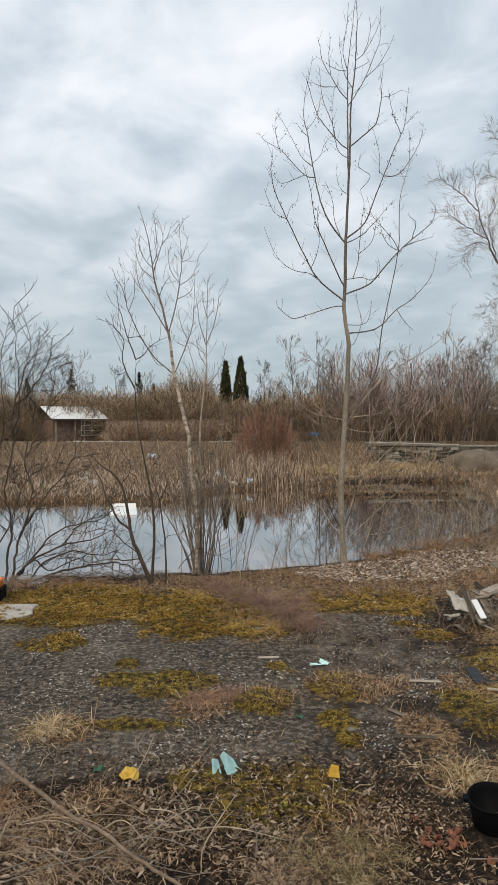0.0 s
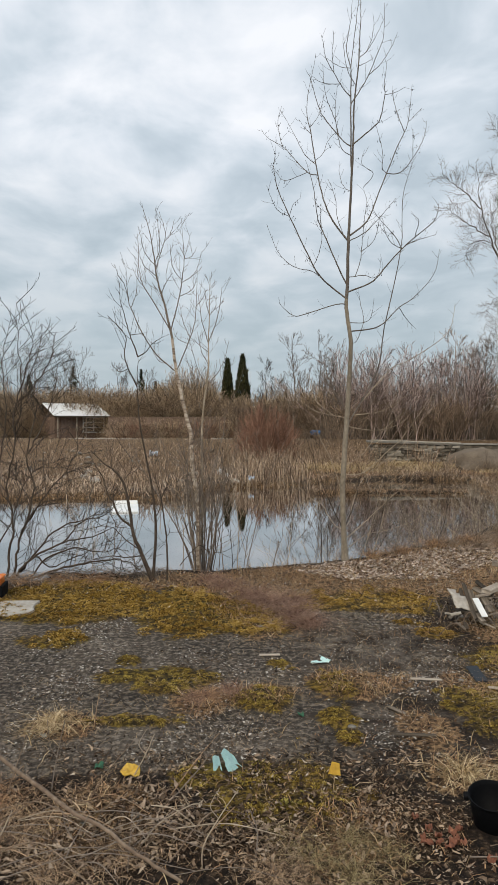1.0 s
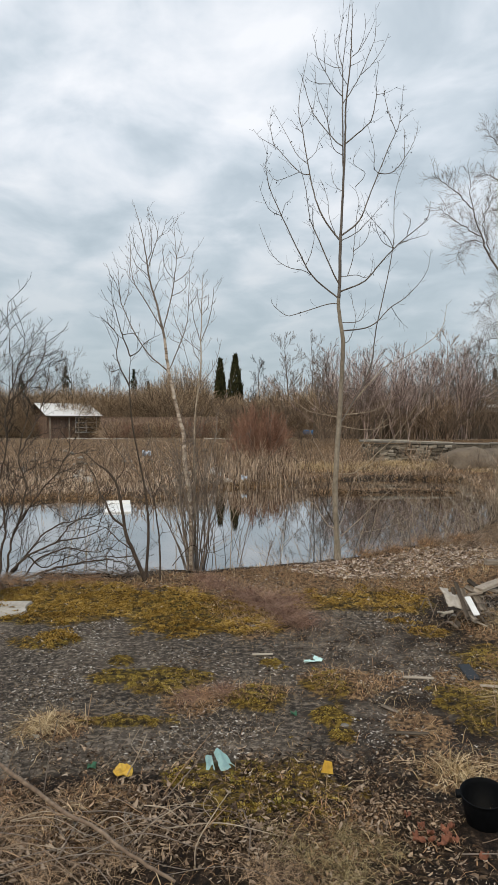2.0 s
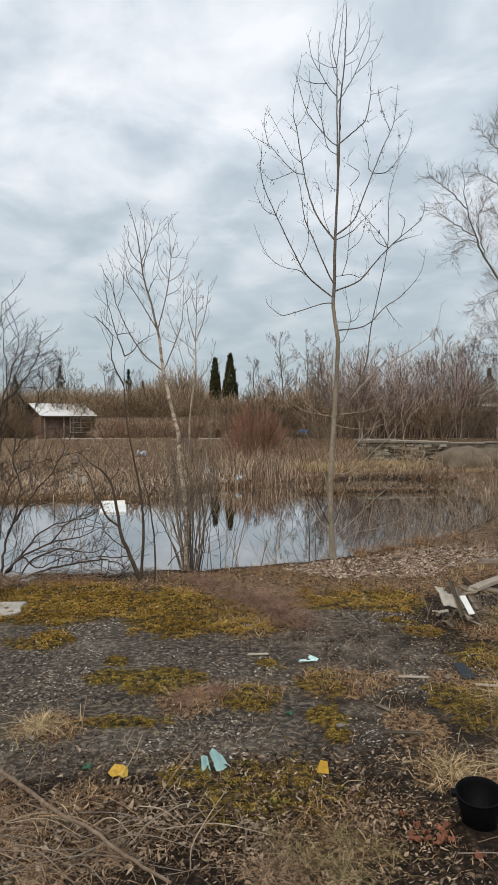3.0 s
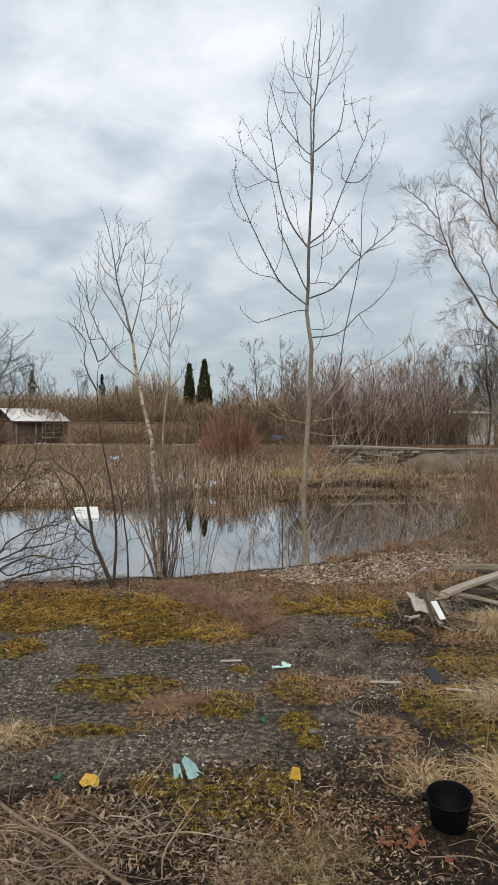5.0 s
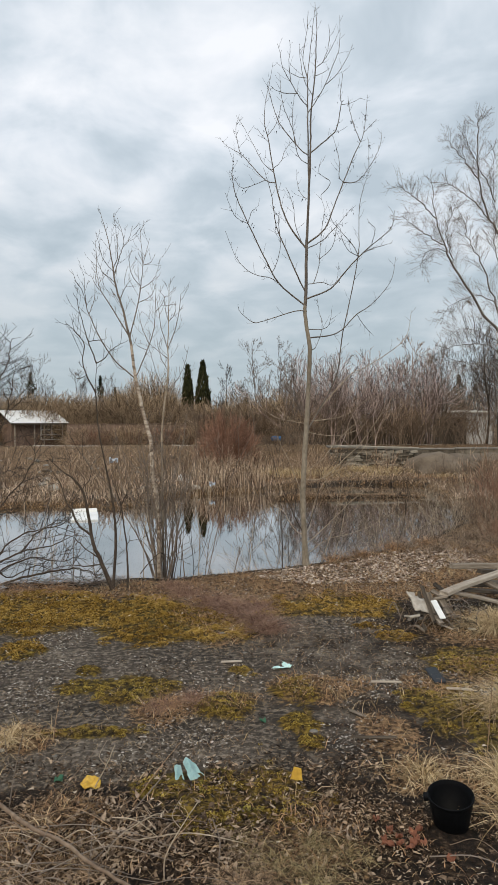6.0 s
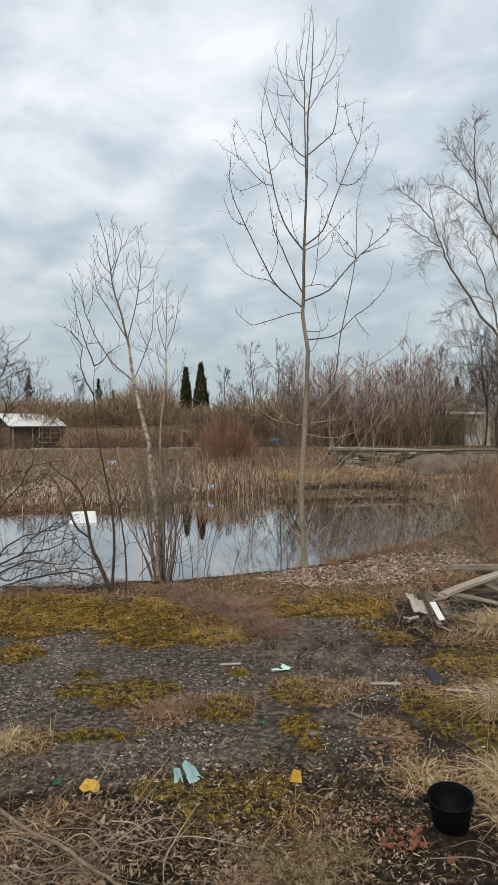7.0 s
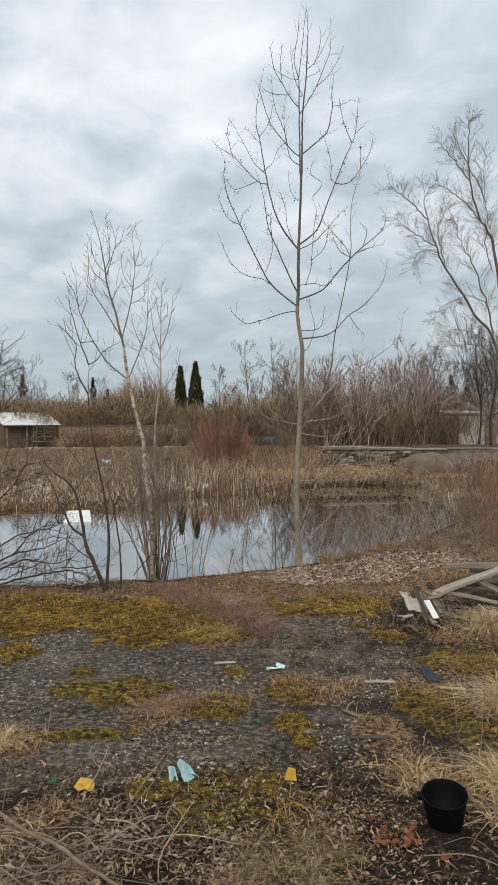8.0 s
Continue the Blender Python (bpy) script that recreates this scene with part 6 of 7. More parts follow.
planted("ochre_brush", [shrub_mesh("ochre_brush", 540, 2.3, 2.4, 16, TWIG_FAR, 0.3, 7, 1, 0.009, 0.018, 36, 0.5, 0.13)],
        [(10.3, 37.6, 1.0), (11.2, 37.9, 1.1), (9.3, 37.8, 0.7), (5.2, 37.6, 0.8)], "ochre bare brush in front of the fence", "shrub", "fence brush", 18)


def bare_tree(seed, h, width, mat_, tip, radius):
    rng = random.Random(seed)
    w, tw = Wood(), Wood()
    stem = spline([(0, 0, -0.05), (rng.uniform(-0.2, 0.2), 0, h * 0.3), (rng.uniform(-0.3, 0.3), 0, h * 0.6), (rng.uniform(-0.3, 0.3), 0, h)], 5, 0.02, rng)
    w.tube(stem, radius, tip, 6)
    for j in range(20):
        f = 0.22 + 0.75 * j / 20
        p, d = along(stem, f)
        a = rng.uniform(0, 2 * math.pi)
        shoot(tw, p, (math.cos(a), math.sin(a), 0.7), width * (1.1 - 0.7 * f) * rng.uniform(0.7, 1.2), radius * 0.4 * (1.2 - f), 2, rng, 0.7, 40, 6, 0.5, 0.13, tip, 3)
    return w.mesh("trunk", mat_), tw.mesh("crown", mat_)


for k, (x, y, h, wd, m) in enumerate([(3.2, 50, 7.4, 2.6, TWIG_GREY), (5.2, 54, 7.9, 2.8, TWIG_GREY), (1.2, 56, 6.2, 2.2, TWIG_DARK), (-15.6, 62, 7.2, 3.2, TWIG_BACKLIT), (-18.6, 60, 7.6, 3.2, TWIG_BACKLIT), (-17.0, 64, 6.8, 3.0, TWIG_GREY),
                                      (-12.6, 66, 6.4, 2.6, TWIG_BACKLIT), (-10.2, 68, 5.8, 2.6, TWIG_GREY), (-22, 62, 7.6, 3.2, TWIG_BACKLIT), (7.2, 60, 7.0, 2.8, TWIG_HEDGE), (12.5, 42, 6.4, 2.6, TWIG_FAR), (16.6, 41, 6.8, 2.8, TWIG_DARK), (19.0, 44, 7.5, 3.0, TWIG_HEDGE), (15.2, 36, 5.9, 4.2, TWIG_DARK), (16.4, 35, 6.8, 3.6, TWIG_DARK), (13.4, 39.5, 5.4, 2.4, TWIG_GREY)]):
    t = thing("bare_tree", x, y, hz(x, y), "bare branching tree behind the far bank", "tree", "bare trees behind the pond")
    a, b = bare_tree(300 + k, h, wd, m, 0.0075, 0.075)
    part("trunk", a, None, t)
    part("crown", b, None, t)
planted("dark_thicket", [shrub_mesh("dark_thicket", 560 + i, 6.0, 5.0, 7, (TWIG_BACKLIT, TWIG_GREY)[i], 0.4, 7, 2, 0.009, 0.030, 32, 0.46, 0.12) for i in range(2)],
        [(18.2, 50.5, 1.0), (20.3, 51, 1.2), (22.4, 52, 1.3), (16.6, 51, 0.85), (24.5, 53, 1.35), (21.2, 48, 0.9)], "tall dark bare trees crowded behind the outbuilding", "tree", "dark trees", 25)
def evergreen(name, x, y, h, r, label, columnar, seed):
    """A conifer of many small sprays set round a tapering stem."""
    g = np.random.RandomState(seed)
    t = thing(name, x, y, hz(x, y), label, "conifer")
    w = Wood()
    w.tube([Vector((0, 0, -0.05)), Vector((0, 0, h * 0.5)), Vector((0, 0, h * 0.97))], 0.09, 0.02, 6)
    part("trunk", w.mesh("trunk", BARK_DARK), None, t)
    n = 2600 if columnar else 1500
    f = g.uniform(0.02, 1.0, n)
    prof = np.minimum(1, 2.2 * (1 - f)) ** 0.7 * np.minimum(1, 0.55 + f * 3) if columnar else (1 - f) * (0.75 + 0.25 * np.sign(np.sin(f * 34)))
    a = g.uniform(0, 2 * np.pi, n)
    rr = r * (1.0 if columnar else 1.7) * prof * np.sqrt(g.uniform(0.35, 1.15, n))
    me = blades("crown", rr * np.cos(a), rr * np.sin(a), f * h * 0.95, g.uniform(0.2, 0.5, n) * (1.0 if columnar else 0.8), g.uniform(0.07, 0.16, n), g.uniform(0.15, 0.6, n) if columnar else g.uniform(0.6, 1.4, n), g, THUJA if columnar else CONIFER, 0.3 if columnar else 0.7)
    part("crown", me, None, t)


evergreen("thuja", -1.95, 58, 6.5, 0.50, "narrow dark green columnar thuja", True, 1)
evergreen("thuja", -0.70, 58, 6.9, 0.60, "narrow dark green columnar thuja, the taller of a pair", True, 2)
for k, (x, y, h, r) in enumerate([(-14.2, 90, 8.0, 1.3), (-22.5, 88, 8.3, 1.5), (-27.5, 86, 7.0, 1.4), (-12.6, 92, 6.6, 1.3), (11.5, 92, 5.8, 1.3), (9.0, 88, 4.8, 1.5), (4.5, 90, 5.2, 1.5), (29, 80, 7.5, 2.2), (32.5, 84, 6.6, 2.2), (-34, 90, 6.8, 1.6)]):
    evergreen("spruce", x, y, h, r, "dark green spruce beyond the brushwood", False, 20 + k)


# ---- buildings and walls across the pond ----
def hut():
    x, y = -12.3, 50.0
    z = hz(x, y)
    t = thing("garden_hut", x, y, z, "low brown garden hut with a bright white sheet roof", "hut", turn=36)
    part("wall", boxed(3.8, 3.4, 1.66, pose(0, 1.7, 0.83), 0.01), BOARD_RED, t)
    part("roof", boxed(4.25, 2.6, 0.06, pose(0, 0.70, 2.06, 21), 0.01), WHITE_SHEET, t, "white sheet roof")
    # Shade of the underside, seen past the gable, is put into this slope's colour.
    part("roof", boxed(4.25, 2.2, 0.06, pose(0, 2.95, 2.06, -21), 0.01), ROOF_DARK, t, "back slope coloured dark for its shaded underside")
    part("fascia", boxed(4.25, 0.05, 0.10, pose(0, -0.54, 1.54), 0.005), PLANK_DARK, t)
    part("ridge", boxed(4.25, 0.16, 0.05, pose(0, 1.93, 2.55), 0.005), ROOF_DARK, t)
    win = part("window", boxed(1.56, 0.06, 1.06, pose(1.0, -0.03, 0.95), 0.005), ROOF_DARK, t, "window with a white painted frame")
    for w, h, dx, dz in ((1.64, 0.07, 0, 0.53), (1.64, 0.07, 0, -0.53), (0.07, 1.12, -0.8, 0), (0.07, 1.12, 0.8, 0), (0.06, 1.06, 0.0, 0), (1.56, 0.05, 0, 0.17), (1.56, 0.05, 0, -0.18)):
        part("window_frame", boxed(w, 0.07, h, pose(1.0 + dx, -0.07, 0.95 + dz), 0.005), WHITE_PAINT, win)
    part("door", boxed(0.8, 0.05, 1.55, pose(-1.05, -0.03, 0.80), 0.005), BOARD_RED, t)
    for dx in (-1.8, -0.4, 0.3, 1.8):
        part("post", boxed(0.07, 0.07, 1.6, pose(dx, -0.38, 0.78), 0.005), PLANK, t)


hut()


def shed(x, y, w, d, h, label, wall, roof, door_at=0.2, door_w=0.8):
    t = thing("garden_shed", x, y, hz(x, y) - 0.05, label, "shed")
    part("wall", boxed(w, d, h, pose(0, d / 2, h / 2), 0.01), wall, t)
    part("roof", boxed(w + 0.5, d + 0.5, 0.1, pose(0, d / 2, h + 0.08, 3), 0.01), roof, t, "flat roof with an edge board")
    part("door", boxed(door_w, 0.05, h * 0.85, pose(w * door_at, -0.02, h * 0.43), 0.005), PLANK_DARK, t)
    for k in range(int(w / 0.25)):
        part("batten", boxed(0.03, 0.03, h - 0.05, pose(-w / 2 + 0.15 + k * 0.25, -0.017, h / 2)), wall, t)


shed(0.9, 47.5, 3.2, 2.4, 2.0, "red-brown plank shed with a flat roof", BOARD_RED, ROOF_DARK)
# The wide door is added to stand for a dark fence at its left.
shed(17.3, 46, 3.4, 4.0, 2.3, "pale rendered outbuilding behind the thicket", GREY_WALL, CONCRETE_PALE, -0.24, 1.4)


def fence(x0, x1, y, h, material, label):
    """Boards on two rails between posts."""
    t = thing("board_fence", (x0 + x1) / 2, y, 0.15, label, "fence")
    n = int((x1 - x0) / 2.5)
    for k in range(n + 1):
        part("post", boxed(0.1, 0.1, h + 0.12, pose(x0 + k * 2.5 - (x0 + x1) / 2, 0.08, (h + 0.12) / 2), 0.01), material, t)
    for dz in (0.3, h - 0.2):
        part("rail", boxed(x1 - x0, 0.05, 0.09, pose(0, 0.03, dz)), material, t)
    part("cap_rail", boxed(x1 - x0, 0.12, 0.05, pose(0, -0.02, h + 0.03)), material, t)
    rng = random.Random(int(x0 * 10))
    base = boxed(0.13, 0.022, h, pose(0, 0, h / 2))
    me = bpy.data.meshes.new("board")
    base.to_mesh(me)
    base.free()
    me.materials.append(material)
    k = 0
    while x0 + k * 0.145 < x1:
        b = part("board", me, None, t)
        b.matrix_basis = pose(x0 + k * 0.145 - (x0 + x1) / 2, -0.01, rng.uniform(-0.04, 0.02), 0, rng.uniform(-0.8, 0.8))
        k += 1


fence(-10.0, -1.2, 49, 1.55, BOARD_RED, "weathered red-brown board fence")
fence(4.0, 13.9, 39.2, 1.75, BOARD_BROWN, "dark weathered board fence behind the thicket")

# the old basin's concrete rim along the far bank; its pale slabs stand in for bare earth
rim = thing("kerb", 0, 38.2, 0.47, "weathered concrete rim along the far bank", "kerb", kind="structure")
for k in range(15):
    part("slab", boxed(2.40, 0.4, 0.22, pose(-18.5 + k * 2.5, random.uniform(-0.08, 0.08), random.uniform(-0.13, -0.03), random.uniform(-4, 4), random.uniform(-1.2, 1.2)), 0.03), CONCRETE_PALE, rim)


def stone_wall():
    """A dry masonry block with a concrete lid, left from the basin."""
    rng = random.Random(9)
    t = thing("stone_wall", 6.55, 27.6, -0.25, "ruined rough stone wall capped with a concrete slab", "wall", turn=-4)
    part("core", boxed(3.5, 0.9, 0.86, pose(0, 0.5, 0.46)), MORTAR, t)
    meshes = []
    for k in range(7):
        bm = boxed(0.14 + 0.045 * k, 0.30, 0.105, Matrix(), 0.018)
        for v in bm.verts:
            v.co += Vector((rng.uniform(-0.02, 0.02), rng.uniform(-0.03, 0.02), rng.uniform(-0.016, 0.016)))
        me = bpy.data.meshes.new("stone")
        bm.to_mesh(me)
        bm.free()
        me.materials.append(STONE)
        meshes.append((0.14 + 0.045 * k, me))
    for row in range(8):
        x = -1.78 + rng.uniform(0, 0.15)
        while x < 1.7:
            w, me = rng.choice(meshes)
            s = part("stone", me, None, t)
            s.matrix_basis = pose(x + w / 2, 0.03 + rng.uniform(-0.06, 0.04), 0.06 + row * 0.112 + rng.uniform(-0.012, 0.012), rng.uniform(-3, 3), rng.uniform(-2, 2), rng.uniform(-4, 4))
            x += w + rng.uniform(0.005, 0.02)
    part("lid", boxed(3.7, 1.2, 0.07, pose(0, 0.45, 0.97, 0, 1.5), 0.015), CONCRETE, t)
    part("rail", boxed(3.5, 0.07, 0.05, pose(0, -0.12, 1.04, 0, 1.8), 0.008), CONCRETE_PALE, t, "pale weathered rail")
    for k in range(9):
        s = part("rubble", rng.choice(meshes)[1], None, t)
        s.matrix_basis = pose(rng.uniform(-1.9, 2.1), rng.uniform(-0.7, -0.25), 0.08, rng.uniform(-20, 20), rng.uniform(-20, 20), rng.uniform(0, 180))


stone_wall()


def mound(x, y, rx, ry, h):
    bm = bmesh.new()
    bmesh.ops.create_uvsphere(bm, u_segments=40, v_segments=20, radius=1)
    for v in bm.verts:
        n = noise.noise(v.co * 2.2 + Vector((x, y, 0))) * 0.22 + noise.noise(v.co * 6) * 0.06
        v.co = Vector((v.co.x * rx * (1 + n), v.co.y * ry * (1 + n), v.co.z * h * (1 + n)))
    for f in bm.faces:
        f.smooth = True
    t = part("earth_mound", bm, EARTH)
    t.location = (x, y, hz(x, y))
    tagged(t, "heap of grey-brown bare earth", "mound")


mound(8.9, 26.5, 1.5, 1.3, 0.72)


def bank_rubble():
    """Lumps of broken concrete and stone along the far water line."""
    r = random.Random(61)
    kinds = []
    for k in range(4):
        bm = bmesh.new()
        bmesh.ops.create_icosphere(bm, subdivisions=2, radius=0.5)
        for v in bm.verts:
            n = 1 + 0.35 * noise.noise(v.co * 2.5 + Vector((k * 7, 0, 0)))
            v.co = Vector((v.co.x * n * 1.3, v.co.y * n, v.co.z * n * 0.6))
        me = bpy.data.meshes.new("rubble")
        bm.to_mesh(me)
        bm.free()
        me.materials.append((STONE, CONCRETE, CONCRETE_PALE, EARTH)[k])
        kinds.append(me)
    for k in range(70):
        x, y = r.uniform(-10, -0.2), 20.5 + 12 * r.random() ** 1.3
        o = new("rubble_lump", r.choice(kinds))
        s = 0.10 + 0.24 * r.random() ** 2
        o.matrix_basis = pose(x, y, hz(x, y) + s * 0.15, r.uniform(-15, 15), r.uniform(-15, 15), r.uniform(0, 360)) @ Matrix.Scale(s, 4)
        tagged(o, "broken grey lump of stone on the far bank", "stone", "bank rubble")


bank_rubble()
mound(12.4, 29.2, 3.4, 1.6, 0.45)

# a low stained wall that steps down to the bare slope
step = thing("basin_wall", 13.4, 31.6, 0.0, "low stained concrete basin wall with a pale coping", "wall", kind="structure")
for k in range(4):
    part("panel", boxed(2.06, 0.22, 0.75, pose(-3.2 + k * 2.1, 0, 0.13 + 0.02 * (k % 2)), 0.015), STONE, step)
    part("coping", boxed(2.08, 0.32, 0.07, pose(-3.2 + k * 2.1, 0, 0.545 + 0.02 * (k % 2), 0, 0.4 - 0.3 * k), 0.012), CONCRETE, step)


def slab_upright():
    t = part("concrete_plate", boxed(1.0, 0.12, 0.8, Matrix(), 0.02), CONCRETE)
    t.matrix_basis = pose(4.9, 42, hz(4.9, 42) + 0.35, 25, 12, 20)
    tagged(t, "leaning broken concrete plate on the far bank", "slab")
    b = part("blue_barrel", boxed(0.8, 0.45, 0.28, Matrix(), 0.08), BLUE)
    b.matrix_basis = pose(3.95, 41.0, hz(3.95, 41.0) + 0.42, 0, 2, 8)
    tagged(b, "blue plastic tub lying on the far bank", "tub")


slab_upright()


# ---- litter on and beyond the water ----
def crumpled(name, sx, sy, rise, seed, material, label, category, m, cuts=10, shape=None, thick=0.003, rounded=False):
    """A crumpled sheet with folds and a torn outline."""
    rng = random.Random(seed)
    V, F = [], []
    for j in range(cuts + 1):
        for i in range(cuts + 1):
            u, v = i / cuts - 0.5, j / cuts - 0.5
            p = Vector((u * 3 + seed, v * 3, seed * 0.7))
            z = rise * (0.5 + noise.noise(p * 0.9)) + rise * 0.25 * noise.noise(p * 2.2)
            edge = 1 + 0.16 * noise.noise(p * 2.0 + Vector((5, 1, 2)))
            a, b = (u * math.sqrt(1 - 2 * v * v), v * math.sqrt(1 - 2 * u * u)) if rounded else (u, v)
            V.append(Vector((a * sx * edge, b * sy * edge, max(0.0, z))))
    for j in range(cuts):
        for i in range(cuts):
            if shape and not shape((i + 0.5) / cuts - 0.5, (j + 0.5) / cuts - 0.5):
                continue
            a = j * (cuts + 1) + i
            F.append((a, a + 1, a + cuts + 2, a + cuts + 1))
    bm = bmesh.new()
    vs = [bm.verts.new(p) for p in V]
    for f in F:
        bm.faces.new([vs[k] for k in f]).smooth = True
    bmesh.ops.delete(bm, geom=[v for v in bm.verts if not v.link_faces], context="VERTS")
    bmesh.ops.solidify(bm, geom=bm.faces[:], thickness=thick)
    ob = part(name, bm, material)
    ob.matrix_basis = m
    return tagged(ob, label, category)


def floating_board():
    t = thing("floating_board", -2.78, 15.3, WATER_Z - 0.02, "white foam board floating half sunk on the pond", "board", turn=10)
    part("sheet", boxed(0.58, 0.9, 0.07, pose(0, 0, 0.04, 3, 0, 0), 0.012), WHITE_SHEET, t)
    part("sheet", boxed(0.56, 0.05, 0.16, pose(0, 0.46, 0.10, -15), 0.01), WHITE_SHEET, t)


floating_board()
crumpled("plastic_bag", 0.36, 0.34, 0.27, 3, PALE_BLUE, "crumpled pale blue and white plastic bag", "bag", pose(-4.2, 30.0, hz(-4.2, 30.0)))
crumpled("plastic_bag", 0.17, 0.17, 0.16, 8, PALE_BLUE, "crumpled pale blue plastic bag among reeds", "bag", pose(0.03, 20.6, hz(0.03, 20.6) + 0.05))
crumpled("plastic_bag", 0.18, 0.16, 0.2, 5, WHITE_SHEET, "white scrap of plastic on the far bank", "bag", pose(-1.0, 22.2, hz(-1.0, 22.2) + 0.1))
crumpled("plastic_bag", 0.12, 0.12, 0.12, 6, WHITE_SHEET, "white scrap of plastic on the far bank", "bag", pose(-0.75, 22.0, hz(-0.75, 22.0) + 0.05))
crumpled("tarpaulin", 0.75, 0.10, 0.05, 9, BLACK_PLASTIC, "torn black plastic film at the water's edge", "film", pose(-1.75, 7.22, hz(-1.75, 7.22) + 0.005, 0, 0, 5), 14)
crumpled("plastic_bag", 0.22, 0.14, 0.05, 12, PALE_BLUE, "blue plastic scrap under the shrub", "bag", pose(-2.35, 7.42, hz(-2.35, 7.42) + 0.02))


# ---- the yard's odds and ends ----
def bucket():
    x, y = 1.004, 2.85
    t = thing("bucket", x, y, hz(x, y) - 0.008, "small empty black plastic bucket on dead leaves", "bucket")
    t.matrix_basis = pose(x + 0.012, y, hz(x, y) - 0.004, 9, -4.5, 0) @ Matrix.Diagonal((1.04, 1.04, 1.0, 1))
    bm = bmesh.new()
    n = 40
    prof = [(0.0, 0.004), (0.066, 0.004), (0.070, 0.010), (0.088, 0.175), (0.0885, 0.188), (0.0930, 0.189), (0.0932, 0.197), (0.090, 0.200), (0.0875, 0.197), (0.0835, 0.172), (0.0655, 0.014), (0.0, 0.012)]
    rings = []
    for r, z in prof:
        z *= 0.74
        rings.append([bm.verts.new((r * math.cos(2 * math.pi * k / n), r * math.sin(2 * math.pi * k / n), z)) for k in range(n)] if r else [bm.verts.new((0, 0, z))])
    for a, b in zip(rings, rings[1:]):
        for k in range(n):
            q = [a[k % len(a)], a[(k + 1) % len(a)], b[(k + 1) % len(b)], b[k % len(b)]]
            q = list(dict.fromkeys(q))
            bm.faces.new(q).smooth = True
    part("shell", bm, BLACK_PLASTIC, t)
    part("lug", boxed(0.020, 0.034, 0.024, pose(-0.096, 0.022, 0.132, 0, 0, -12), 0.004), BLACK_PLASTIC, t, "small handle lug under the rim")


bucket()


def torn_cloth(length, widths, sway, rise, seed, label, m):
    """A torn strip of cloth: its width and middle line change along it, with soft creases lengthwise."""
    n, k = 18, 8
    V = []
    for j in range(n + 1):
        f = j / n
        w = float(np.interp(f * (len(widths) - 1), range(len(widths)), widths)) * (1 + 0.10 * noise.noise(Vector((f * 9, seed, 0))))
        for i in range(k + 1):
            u = i / k - 0.5
            crease = 0.5 + 0.5 * math.sin(u * 5 + 2 * f + seed) + 0.35 * noise.noise(Vector((u * 3, f * 5, seed)))
            V.append((u * w + sway * f * f, -length * f + 0.02 * u * noise.noise(Vector((f * 3, u * 3, seed))), rise * (0.25 + max(0.0, crease)) * (0.45 + math.sin(math.pi * f))))
    bm = bmesh.new()
    vs = [bm.verts.new(p) for p in V]
    for j in range(n):
        for i in range(k):
            a = j * (k + 1) + i
            bm.faces.new((vs[a], vs[a + 1], vs[a + k + 2], vs[a + k + 1])).smooth = True
    bmesh.ops.solidify(bm, geom=bm.faces[:], thickness=0.003)
    ob = part("cloth_rag", bm, TURQUOISE)
    ob.matrix_basis = m
    tagged(ob, label, "cloth", "turquoise cloths")


torn_cloth(0.150, (0.030, 0.038, 0.038, 0.044), 0.002, 0.012, 2, "crumpled turquoise cloth lying on the asphalt", pose(-0.171, 3.408, hz(-0.167, 3.408) + 0.008, 0, 0, 6))
torn_cloth(0.235, (0.020, 0.050, 0.060, 0.066, 0.064, 0.082, 0.080), 0.014, 0.016, 14, "larger crumpled turquoise cloth on the asphalt", pose(-0.131, 3.483, hz(-0.131, 3.483) + 0.008, 0, 0, 13))
crumpled("cloth_rag", 0.110, 0.036, 0.012, 7, TURQUOISE, "small twisted turquoise cloth strip", "cloth", pose(0.475, 4.75, hz(0.475, 4.75) + 0.006, 0, 0, 8), 14, rounded=True)
crumpled("cloth_rag", 0.050, 0.085, 0.018, 17, TURQUOISE, "small folded turquoise cloth end", "cloth", pose(0.525, 4.78, hz(0.525, 4.78) + 0.014, 0, 0, 40), 14, rounded=True)
crumpled("yellow_scrap", 0.088, 0.115, 0.022, 5, YELLOW, "yellow plastic scrap on dead leaves", "scrap", pose(-0.565, 3.225, hz(-0.565, 3.225) + 0.012, 0, 0, 30), 14, rounded=True)


def yellow_tag():
    t = thing("plant_tag", 0.374, 3.06, hz(0.374, 3.06), "yellow plastic tag on a thin dry stem", "tag")
    w = Wood()
    w.tube(spline([(0, 0, 0), (0.004, 0, 0.04), (0.010, 0.005, 0.085)], 4), 0.0016, 0.0012, 5)
    part("stem", w.mesh("stem", STRAW), None, t)
    bm = boxed(0.046, 0.003, 0.052, Matrix(), 0.001)
    for v in bm.verts:
        v.co.x = v.co.x * (1.0 - 0.24 * v.co.z / 0.026) - 0.003 * (v.co.z < 0)
        v.co.z -= 0.006 * (v.co.x > 0)
        v.co.y += 9.0 * v.co.x ** 2
    bmesh.ops.transform(bm, matrix=pose(0.012, 0.005, 0.108, -18, 6, 8), verts=bm.verts)
    part("tag", bm, YELLOW, t)


